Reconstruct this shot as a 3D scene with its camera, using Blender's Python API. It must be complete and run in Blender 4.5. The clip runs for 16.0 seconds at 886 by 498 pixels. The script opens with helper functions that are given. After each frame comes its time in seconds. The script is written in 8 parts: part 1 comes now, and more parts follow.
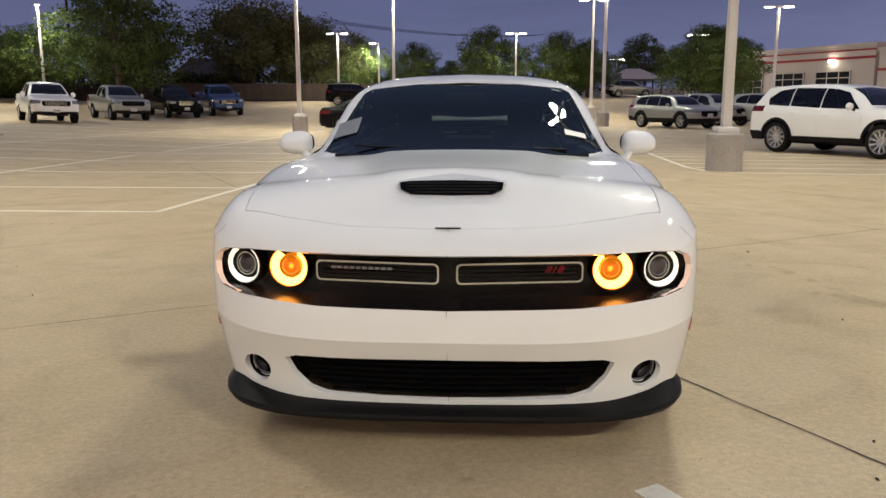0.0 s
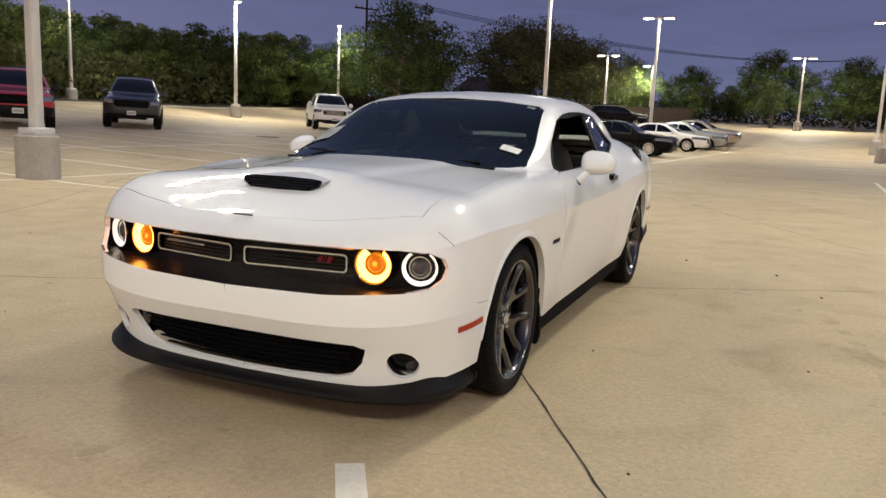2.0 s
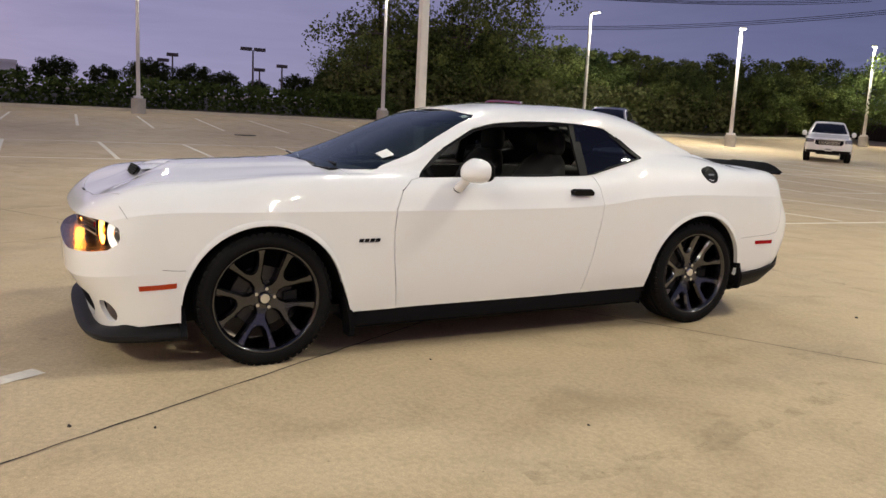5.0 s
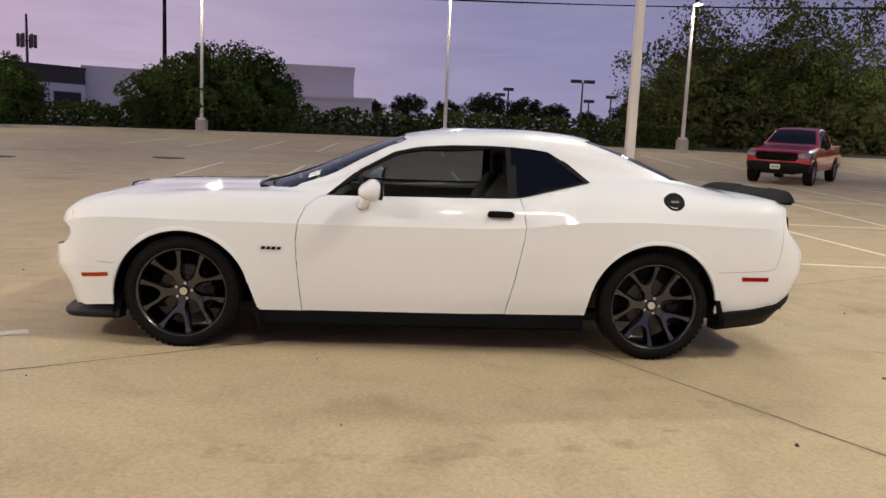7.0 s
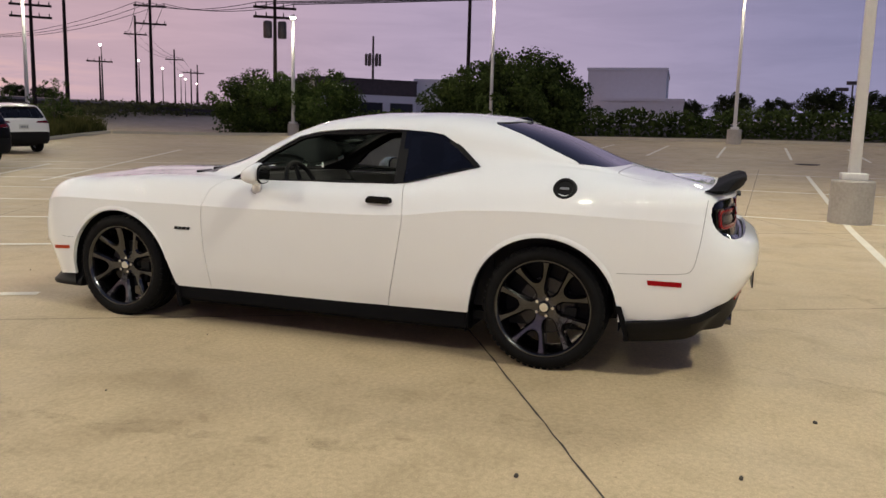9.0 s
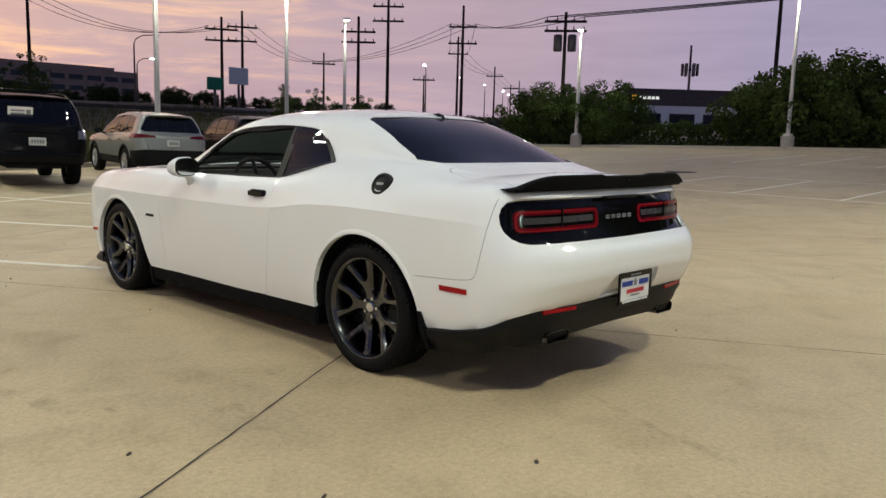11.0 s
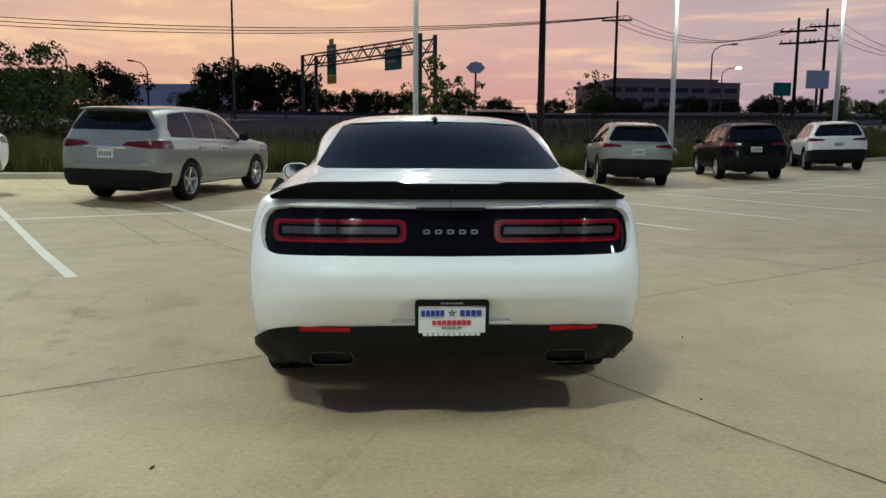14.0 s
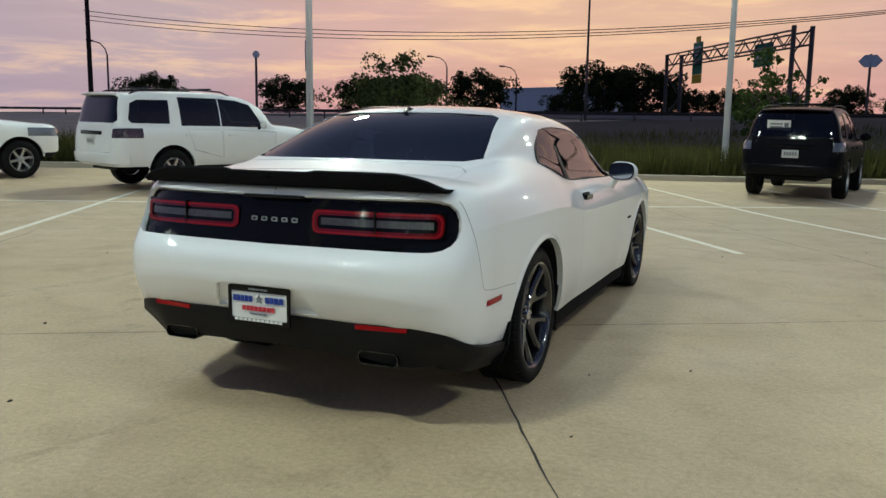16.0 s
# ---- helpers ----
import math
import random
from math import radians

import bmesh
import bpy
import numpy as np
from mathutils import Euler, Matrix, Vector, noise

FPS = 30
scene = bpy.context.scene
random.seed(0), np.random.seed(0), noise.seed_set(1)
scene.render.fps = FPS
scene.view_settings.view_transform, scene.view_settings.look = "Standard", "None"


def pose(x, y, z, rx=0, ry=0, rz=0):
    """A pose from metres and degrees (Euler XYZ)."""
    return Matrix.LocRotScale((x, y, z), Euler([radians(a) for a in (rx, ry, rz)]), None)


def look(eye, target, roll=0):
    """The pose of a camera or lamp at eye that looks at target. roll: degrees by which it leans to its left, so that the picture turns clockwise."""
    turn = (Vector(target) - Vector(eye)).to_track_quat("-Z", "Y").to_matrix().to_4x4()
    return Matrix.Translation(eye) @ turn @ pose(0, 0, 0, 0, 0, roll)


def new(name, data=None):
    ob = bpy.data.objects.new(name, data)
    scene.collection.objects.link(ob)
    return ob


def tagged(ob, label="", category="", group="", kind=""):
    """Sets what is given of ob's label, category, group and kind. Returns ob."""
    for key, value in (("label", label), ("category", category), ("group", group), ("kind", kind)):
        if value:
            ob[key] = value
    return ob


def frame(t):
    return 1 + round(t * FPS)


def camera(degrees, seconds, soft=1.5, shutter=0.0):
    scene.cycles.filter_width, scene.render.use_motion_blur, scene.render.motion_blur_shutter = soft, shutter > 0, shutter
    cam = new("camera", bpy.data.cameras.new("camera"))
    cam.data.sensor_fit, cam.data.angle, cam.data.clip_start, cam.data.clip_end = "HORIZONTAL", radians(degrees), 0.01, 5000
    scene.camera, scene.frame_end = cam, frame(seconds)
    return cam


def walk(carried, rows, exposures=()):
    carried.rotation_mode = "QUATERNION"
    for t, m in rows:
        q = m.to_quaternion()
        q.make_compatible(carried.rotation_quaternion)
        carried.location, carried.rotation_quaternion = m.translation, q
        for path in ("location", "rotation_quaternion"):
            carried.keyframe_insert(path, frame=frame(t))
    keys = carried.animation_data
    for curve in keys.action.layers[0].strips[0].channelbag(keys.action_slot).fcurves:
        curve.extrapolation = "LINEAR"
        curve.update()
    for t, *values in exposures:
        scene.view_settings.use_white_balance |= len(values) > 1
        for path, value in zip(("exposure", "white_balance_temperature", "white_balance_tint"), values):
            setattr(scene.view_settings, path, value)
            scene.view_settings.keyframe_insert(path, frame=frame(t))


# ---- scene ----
# ---------------------------------------------------------------- camera
cam = camera(58.8, 16.0, soft=1.5, shutter=0.0)
PATH = [
    (0, (0.142, -4.922, 1.24), (0.025, -2.959, 0.876), -0.2),
    (0.5, (0.546, -4.994, 1.218), (0.288, -3.042, 0.869), 0.3),
    (1, (0.999, -4.992, 1.232), (0.581, -3.064, 0.899), 1.2),
    (1.5, (1.538, -4.97, 1.239), (0.944, -3.088, 0.912), 2.0),
    (2, (1.981, -4.803, 1.227), (1.199, -2.991, 0.901), 2.4),
    (2.5, (2.422, -4.602, 1.231), (1.44, -2.892, 0.899), 2.3),
    (3, (2.834, -4.29, 1.216), (1.669, -2.698, 0.885), 2.2),
    (3.5, (3.346, -3.943, 1.231), (2.015, -2.487, 0.903), 2.2),
    (4, (3.85, -3.519, 1.246), (2.369, -2.216, 0.92), 2.3),
    (6.3, (5.582, -1.026, 1.319), (3.641, -0.642, 1.03), 3.0),
    (6.5, (5.658, -0.785, 1.342), (3.703, -0.479, 1.056), 2.9),
    (7, (5.706, -0.176, 1.336), (3.729, -0.055, 1.06), 2.6),
    (7.5, (5.691, 0.496, 1.331), (3.711, 0.406, 1.06), 2.2),
    (8, (5.524, 1.153, 1.317), (3.564, 0.86, 1.046), 1.9),
    (8.5, (5.337, 1.813, 1.306), (3.422, 1.306, 1.026), 1.5),
    (9, (5.093, 2.427, 1.295), (3.238, 1.738, 1.002), 1.5),
    (9.2, (5.01, 2.69, 1.28), (3.184, 1.93, 0.98), 1.6),
    (11.3, (3.303, 4.793, 1.258), (1.955, 3.346, 0.962), 1.8),
    (11.5, (3.11, 4.897, 1.276), (1.819, 3.401, 0.966), 2.0),
    (12, (2.557, 5.208, 1.258), (1.457, 3.563, 0.966), 1.7),
    (12.5, (1.981, 5.473, 1.277), (1.099, 3.701, 0.991), 1.4),
    (13, (1.398, 5.665, 1.279), (0.766, 3.789, 0.995), 1.1),
    (13.5, (0.814, 5.784, 1.28), (0.42, 3.845, 0.994), 0.8),
    (14, (0.26, 5.833, 1.29), (0.128, 3.858, 1.007), 0.4),
    (14.5, (-0.328, 5.784, 1.267), (-0.239, 3.806, 0.982), 0.3),
    (15, (-0.947, 5.713, 1.266), (-0.619, 3.761, 0.98), 0.4),
    (15.5, (-1.506, 5.521, 1.255), (-0.954, 3.62, 0.967), 0.6),
    (16, (-2.029, 5.272, 1.253), (-1.245, 3.455, 0.965), 0.8),
]
EXPOSURE = [(0.0, 0.0, 6680, 6), (4.0, 0.11, 6720, 8), (6.5, 0.13, 6850, 9), (9.0, -0.02, 6800, 6), (11.5, -0.12, 6250, -2), (13.2, -0.22, 5850, -7), (16.0, -0.24, 5700, -8)]
walk(cam, [(t, look(e, g, r)) for t, e, g, r in PATH], EXPOSURE)

# ---------------------------------------------------------------- world: dusk sky
world = bpy.data.worlds.new("dusk_sky")
scene.world = world
world.use_nodes = True


def build_sky(tree):
    nodes, links = tree.nodes, tree.links
    nodes.clear()

    def n(kind, **kw):
        node = nodes.new(kind)
        for k, v in kw.items():
            node.inputs[k].default_value = v
        return node

    def math_node(op, a, b=None):
        m = nodes.new("ShaderNodeMath")
        m.operation = op
        for i, v in enumerate((a, b)):
            if v is None:
                continue
            if isinstance(v, (int, float)):
                m.inputs[i].default_value = v
            else:
                links.new(v, m.inputs[i])
        return m.outputs[0]

    def ramp(fac, stops):
        r = nodes.new("ShaderNodeValToRGB")
        r.color_ramp.interpolation = "EASE"
        while len(r.color_ramp.elements) < len(stops):
            r.color_ramp.elements.new(0.5)
        for el, (p, c) in zip(r.color_ramp.elements, stops):
            el.position, el.color = p, (*c, 1)
        links.new(fac, r.inputs[0])
        return r.outputs[0]

    def mix(fac, a, b, kind="MIX"):
        m = nodes.new("ShaderNodeMixRGB")
        m.blend_type = kind
        links.new(fac, m.inputs[0])
        links.new(a, m.inputs[1])
        links.new(b, m.inputs[2])
        return m.outputs[0]

    tc = nodes.new("ShaderNodeTexCoord")
    sep = nodes.new("ShaderNodeSeparateXYZ")
    links.new(tc.outputs["Generated"], sep.inputs[0])
    x, y, z = sep.outputs
    up = math_node("MAXIMUM", z, 0.0)
    # nearness to the glow in the south: 0 north .. 1 south
    hor = math_node("POWER", math_node("ADD", math_node("MULTIPLY", x, x), math_node("ADD", math_node("MULTIPLY", y, y), 1e-5)), 0.5)
    glow = math_node("DIVIDE", math_node("ADD", math_node("MULTIPLY", y, -0.985), math_node("MULTIPLY", x, 0.17)), hor)
    glow = math_node("MULTIPLY", math_node("ADD", glow, 1.0), 0.5)
    low = ramp(glow, [(0.0, (0.110, 0.125, 0.225)), (0.33, (0.22, 0.21, 0.34)), (0.58, (0.34, 0.28, 0.39)), (0.80, (0.41, 0.29, 0.36)), (0.92, (0.45, 0.28, 0.32)), (0.975, (0.62, 0.27, 0.25)), (1.0, (0.68, 0.27, 0.22))])
    mid = ramp(glow, [(0.0, (0.080, 0.090, 0.180)), (0.33, (0.185, 0.18, 0.31)), (0.58, (0.32, 0.26, 0.38)), (0.80, (0.43, 0.30, 0.36)), (0.92, (0.54, 0.35, 0.35)), (0.975, (0.70, 0.38, 0.32)), (1.0, (0.78, 0.43, 0.29))])
    high = ramp(glow, [(0.0, (0.05, 0.06, 0.14)), (0.45, (0.12, 0.125, 0.25)), (0.8, (0.19, 0.185, 0.30)), (1.0, (0.22, 0.21, 0.31))])
    f1 = ramp(up, [(0.0, (0, 0, 0)), (0.13, (1, 1, 1))])
    f2 = ramp(up, [(0.12, (0, 0, 0)), (0.6, (1, 1, 1))])
    f3 = ramp(up, [(0.30, (0, 0, 0)), (0.80, (1, 1, 1))])
    zen = nodes.new("ShaderNodeRGB")
    zen.outputs[0].default_value = (0.085, 0.10, 0.19, 1)
    col = mix(f3, mix(f2, mix(f1, low, mid), high), zen.outputs[0])
    # thin clouds lit from below, in the glow
    mp = nodes.new("ShaderNodeMapping")
    mp.inputs["Scale"].default_value = (2.2, 2.2, 17.0)
    mp.inputs["Rotation"].default_value = (0.0, 0.05, 0.0)
    links.new(tc.outputs["Generated"], mp.inputs[0])
    nz = n("ShaderNodeTexNoise", Scale=2.1, Detail=7.0, Roughness=0.62, Distortion=0.5)
    links.new(mp.outputs[0], nz.inputs["Vector"])
    streak = ramp(nz.outputs[0], [(0.50, (0, 0, 0)), (0.68, (1, 1, 1))])
    in_glow = ramp(glow, [(0.74, (0, 0, 0)), (0.97, (1, 1, 1))])
    calm_top = ramp(up, [(0.28, (1, 1, 1)), (0.48, (0, 0, 0))])
    fac = math_node("MULTIPLY", math_node("MULTIPLY", math_node("MULTIPLY", streak, in_glow), calm_top), 0.6)
    gold = nodes.new("ShaderNodeRGB")
    gold.outputs[0].default_value = (0.98, 0.56, 0.30, 1)
    col = mix(fac, col, gold.outputs[0])
    soft = ramp(nz.outputs[0], [(0.3, (0.93, 0.93, 0.94)), (0.7, (1.06, 1.05, 1.05))])
    col = mix(calm_top, col, soft, "MULTIPLY")
    bg = nodes.new("ShaderNodeBackground")
    links.new(col, bg.inputs[0])
    bg.inputs[1].default_value = 1.35
    out = nodes.new("ShaderNodeOutputWorld")
    links.new(bg.outputs[0], out.inputs[0])


build_sky(world.node_tree)

# ---------------------------------------------------------------- lamps of the light poles: x, y, height, watts
LAMP_COLOUR = (1.0, 0.96, 0.80)


def flood(x, y, z, watts, aim=(0.0, 0.0)):
    data = bpy.data.lights.new("pole_light", "AREA")
    data.shape, data.size, data.size_y, data.energy, data.color = "RECTANGLE", 0.7, 0.35, watts, LAMP_COLOUR
    ob = new("pole_light", data)
    ob.matrix_world = look((x, y, z), (x + aim[0], y + aim[1], 0.0))
    return ob


# ---------------------------------------------------------------- materials
def ramp_set(r, stops):
    while len(r.color_ramp.elements) < len(stops):
        r.color_ramp.elements.new(0.5)
    for el, (p, c) in zip(r.color_ramp.elements, stops):
        el.position, el.color = p, (*c, 1)


def make_mat(name, colour, rough=0.5, metal=0.0, vary=0.08, grain=40.0, patch=2.5, bump=0.0, coat=0.0, emit=None, power=0.0,
             trans=0.0, rand=0.0, spec=0.5, ior=1.45):
    m = bpy.data.materials.new(name)
    m.use_nodes = True
    nt = m.node_tree
    b = nt.nodes["Principled BSDF"]
    b.inputs["Roughness"].default_value = rough
    b.inputs["Metallic"].default_value = metal
    b.inputs["Coat Weight"].default_value = coat
    b.inputs["Coat Roughness"].default_value = 0.015
    b.inputs["Specular IOR Level"].default_value = spec
    b.inputs["Transmission Weight"].default_value = trans
    b.inputs["IOR"].default_value = ior
    if emit:
        b.inputs["Emission Color"].default_value = (*emit, 1)
        b.inputs["Emission Strength"].default_value = power
    if vary <= 0 and bump <= 0 and rand <= 0:
        b.inputs["Base Color"].default_value = (*colour, 1)
        return m
    tc = nt.nodes.new("ShaderNodeTexCoord")
    big = nt.nodes.new("ShaderNodeTexNoise")
    big.inputs["Scale"].default_value = patch
    big.inputs["Detail"].default_value = 4
    small = nt.nodes.new("ShaderNodeTexNoise")
    small.inputs["Scale"].default_value = grain
    small.inputs["Detail"].default_value = 3
    for t in (big, small):
        nt.links.new(tc.outputs["Object"], t.inputs["Vector"])
    add = nt.nodes.new("ShaderNodeMath")
    add.operation = "ADD"
    nt.links.new(big.outputs[0], add.inputs[0])
    nt.links.new(small.outputs[0], add.inputs[1])
    src = add.outputs[0]
    if rand > 0:
        info = nt.nodes.new("ShaderNodeObjectInfo")
        mul = nt.nodes.new("ShaderNodeMath")
        mul.operation = "MULTIPLY_ADD"
        nt.links.new(info.outputs["Random"], mul.inputs[0])
        mul.inputs[1].default_value = rand
        nt.links.new(src, mul.inputs[2])
        src = mul.outputs[0]
    half = nt.nodes.new("ShaderNodeMath")
    half.operation = "MULTIPLY"
    half.inputs[1].default_value = 0.5
    nt.links.new(src, half.inputs[0])
    r = nt.nodes.new("ShaderNodeValToRGB")
    lo = tuple(c * (1 - vary) for c in colour)
    hi = tuple(min(1.0, c * (1 + vary)) for c in colour)
    ramp_set(r, [(0.3, lo), (0.7 + rand * 0.4, hi)])
    nt.links.new(half.outputs[0], r.inputs[0])
    nt.links.new(r.outputs[0], b.inputs["Base Color"])
    if bump > 0:
        bp = nt.nodes.new("ShaderNodeBump")
        bp.inputs["Strength"].default_value = bump
        bp.inputs["Distance"].default_value = 0.01
        nt.links.new(small.outputs[0], bp.inputs["Height"])
        nt.links.new(bp.outputs[0], b.inputs["Normal"])
    return m


def glass_mat(name, tint, mirror_rough=0.02, clear=0.35, sheen=(0.95, 0.95, 0.95)):
    """Tinted pane: part see-through, with a clear reflecting surface."""
    m = bpy.data.materials.new(name)
    m.use_nodes = True
    nt = m.node_tree
    nt.nodes.clear()
    out = nt.nodes.new("ShaderNodeOutputMaterial")
    tr = nt.nodes.new("ShaderNodeBsdfTransparent")
    tr.inputs[0].default_value = (*tuple(c * clear for c in tint), 1)
    gl = nt.nodes.new("ShaderNodeBsdfGlossy")
    gl.inputs["Roughness"].default_value = mirror_rough
    gl.inputs[0].default_value = (*sheen, 1)
    fr = nt.nodes.new("ShaderNodeFresnel")
    fr.inputs[0].default_value = 1.52
    mx = nt.nodes.new("ShaderNodeMixShader")
    nt.links.new(fr.outputs[0], mx.inputs[0])
    nt.links.new(tr.outputs[0], mx.inputs[1])
    nt.links.new(gl.outputs[0], mx.inputs[2])
    nt.links.new(mx.outputs[0], out.inputs[0])
    return m


M_WHITE = make_mat("white_car_paint", (0.83, 0.84, 0.85), 0.45, vary=0.015, grain=300, coat=1.0, spec=0.25)
M_BLACKTRIM = make_mat("satin_black_trim", (0.009, 0.009, 0.0095), 0.5, vary=0.25, grain=180, bump=0.04, spec=0.16)
M_SPOILER = make_mat("matt_black_plastic", (0.008, 0.008, 0.009), 0.6, vary=0.2, grain=180, spec=0.02)
M_GLOSSBLACK = make_mat("gloss_black_panel", (0.003, 0.003, 0.0035), 0.05, vary=0.0, spec=0.24)
M_GRILLE = make_mat("black_grille_mesh", (0.004, 0.004, 0.0045), 0.6, vary=0.2, grain=220, spec=0.05)
M_SHELF = make_mat("gloss_black_grille_shelf", (0.006, 0.006, 0.007), 0.24, vary=0.2, grain=220, spec=0.35)
M_REFLECT = make_mat("red_reflector", (0.30, 0.003, 0.007), 0.25, vary=0.15, grain=300, coat=0.1, spec=0.2)
M_RUBBER = make_mat("tyre_rubber", (0.0075, 0.0075, 0.0078), 0.6, vary=0.3, grain=90, bump=0.1, spec=0.1)
M_RIM = make_mat("dark_graphite_alloy", (0.066, 0.066, 0.071), 0.24, 1.0, vary=0.1, grain=120, coat=0.8)
M_DISC = make_mat("brake_steel", (0.06, 0.058, 0.056), 0.42, 0.9, vary=0.2, grain=80)
M_CHROME = make_mat("bright_chrome", (0.72, 0.72, 0.73), 0.10, 1.0, vary=0.03)
M_TINT = glass_mat("dark_tinted_glass", (0.35, 0.50, 0.95), 0.01, 0.07)
M_SHIELD = glass_mat("windshield_glass", (0.58, 0.74, 0.74), 0.01, 0.40, (0.70, 0.82, 0.78))
M_DOORGLASS = glass_mat("lightly_tinted_door_glass", (0.60, 0.70, 0.80), 0.01, 0.34)
M_RED = make_mat("red_lens", (0.095, 0.001, 0.006), 0.10, vary=0.4, grain=60, coat=0.4, spec=0.3)
M_REDGLOW = make_mat("red_light_guide", (0.12, 0.003, 0.005), 0.25, vary=0.0, spec=0.3, emit=(1.0, 0.012, 0.02), power=0.10)
M_SMOKE = make_mat("smoked_lens", (0.05, 0.047, 0.052), 0.14, vary=0.4, grain=60, coat=0.5, spec=0.4)
M_AMBER = make_mat("amber_lamp_lit", (0.25, 0.05, 0.0), 0.3, vary=0.0, emit=(1.0, 0.44, 0.075), power=8.0)
M_AMBERBLOOM = make_mat("amber_bloom_edge", (0.25, 0.05, 0.0), 0.3, vary=0.0, emit=(1.0, 0.22, 0.004), power=1.3)
M_AMBERLENS = make_mat("amber_lens_glowing", (0.05, 0.010, 0.001), 0.2, vary=0.0, emit=(1.0, 0.30, 0.012), power=0.45)
M_HALO = make_mat("white_lamp_ring_lit", (0.9, 0.9, 0.88), 0.3, vary=0.0, emit=(1.0, 0.95, 0.84), power=0.85)
M_ORANGE = make_mat("orange_side_marker", (0.40, 0.045, 0.012), 0.22, vary=0.1, grain=200, spec=0.3)
M_SEAT = make_mat("black_cloth_seat", (0.010, 0.010, 0.011), 0.8, vary=0.3, grain=150, bump=0.2)
M_PAPER = make_mat("white_paper", (0.78, 0.78, 0.76), 0.6, vary=0.03)
M_GREYTRIM = make_mat("grey_plastic_trim", (0.20, 0.21, 0.23), 0.4, vary=0.1)
M_PLATEBLUE = make_mat("blue_print", (0.02, 0.05, 0.30), 0.5, vary=0.05)
M_PLATERED = make_mat("red_print", (0.50, 0.03, 0.05), 0.5, vary=0.05)

from mathutils.bvhtree import BVHTree

# ---------------------------------------------------------------- mesh helpers
def shade(me, angle=38):
    bm = bmesh.new()
    bm.from_mesh(me)
    for f in bm.faces:
        f.smooth = True
    lim = radians(angle)
    for e in bm.edges:
        e.smooth = len(e.link_faces) == 2 and e.calc_face_angle(0.0) < lim and not e.seam
    bm.to_mesh(me)
    bm.free()
    return me


def thing(name, label="", category="", group="", m=None, kind=""):
    ob = new(name)
    ob.empty_display_size = 0.2
    if m is not None:
        ob.matrix_basis = m
    return tagged(ob, label, category, group, kind)


def part(name, bm, material, parent=None, label="", smooth=38, at=None):
    """Links a bmesh as one mesh object under a thing or a part."""
    if isinstance(bm, bpy.types.Mesh):
        me = bm
    else:
        me = bpy.data.meshes.new(name)
        bm.normal_update()
        bm.to_mesh(me)
        bm.free()
        if smooth:
            shade(me, smooth)
    if material and not me.materials:
        me.materials.append(material)
    ob = new(name, me)
    if parent:
        ob.parent = parent
    if at is not None:
        ob.matrix_basis = at
    if label:
        ob["label"] = label
    return ob


def mesh_of(name, bm, material, smooth=38):
    me = bpy.data.meshes.new(name)
    bm.normal_update()
    bm.to_mesh(me)
    bm.free()
    if smooth:
        shade(me, smooth)
    me.materials.append(material)
    return me


def cv(t, pts):
    """Smooth curve through (t, value) points."""
    if t <= pts[0][0]:
        return pts[0][1]
    if t >= pts[-1][0]:
        return pts[-1][1]
    for i in range(len(pts) - 1):
        (a, va), (b, vb) = pts[i], pts[i + 1]
        if a <= t <= b:
            def slope(k):
                if k == 0 or k == len(pts) - 1:
                    j = min(k, len(pts) - 2)
                    return (pts[j + 1][1] - pts[j][1]) / (pts[j + 1][0] - pts[j][0])
                l = (pts[k][1] - pts[k - 1][1]) / (pts[k][0] - pts[k - 1][0])
                r = (pts[k + 1][1] - pts[k][1]) / (pts[k + 1][0] - pts[k][0])
                return 0.0 if l * r <= 0 else 2 * l * r / (l + r)
            h = b - a
            u = (t - a) / h
            m0, m1 = slope(i) * h, slope(i + 1) * h
            return (2 * u**3 - 3 * u**2 + 1) * va + (u**3 - 2 * u**2 + u) * m0 + (-2 * u**3 + 3 * u**2) * vb + (u**3 - u**2) * m1
    return pts[-1][1]


def spline(pts, n, breaks=()):
    """Points along a Catmull-Rom line through pts, n steps to a span, with corners at breaks."""
    pts = [Vector(p) for p in pts]
    out = []
    for i in range(len(pts) - 1):
        p1, p2 = pts[i], pts[i + 1]
        p0 = pts[i - 1] if i > 0 and i not in breaks else p1 * 2 - p2
        p3 = pts[i + 2] if i + 2 < len(pts) and (i + 1) not in breaks else p2 * 2 - p1
        for k in range(n):
            u = k / n
            out.append(0.5 * ((2 * p1) + (p2 - p0) * u + (2 * p0 - 5 * p1 + 4 * p2 - p3) * u * u + (3 * p1 - p0 - 3 * p2 + p3) * u**3))
    out.append(pts[-1])
    return out


def box(bm, x0, x1, y0, y1, z0, z1, bev=0.0, seg=2):
    r = bmesh.ops.create_cube(bm, size=1.0, matrix=Matrix.LocRotScale(((x0 + x1) / 2, (y0 + y1) / 2, (z0 + z1) / 2), None, (abs(x1 - x0), abs(y1 - y0), abs(z1 - z0))))
    if bev > 0:
        es = list({e for v in r["verts"] for e in v.link_edges})
        bmesh.ops.bevel(bm, geom=es, offset=bev, segments=seg, affect="EDGES", profile=0.5)
    return bm


def cyl(bm, a, b, ra, rb=None, seg=16, caps=True):
    a, b = Vector(a), Vector(b)
    rb = ra if rb is None else rb
    d = b - a
    m = Matrix.Translation((a + b) / 2) @ d.to_track_quat("Z", "Y").to_matrix().to_4x4()
    bmesh.ops.create_cone(bm, cap_ends=caps, cap_tris=False, segments=seg, radius1=ra, radius2=rb, depth=d.length, matrix=m)
    return bm


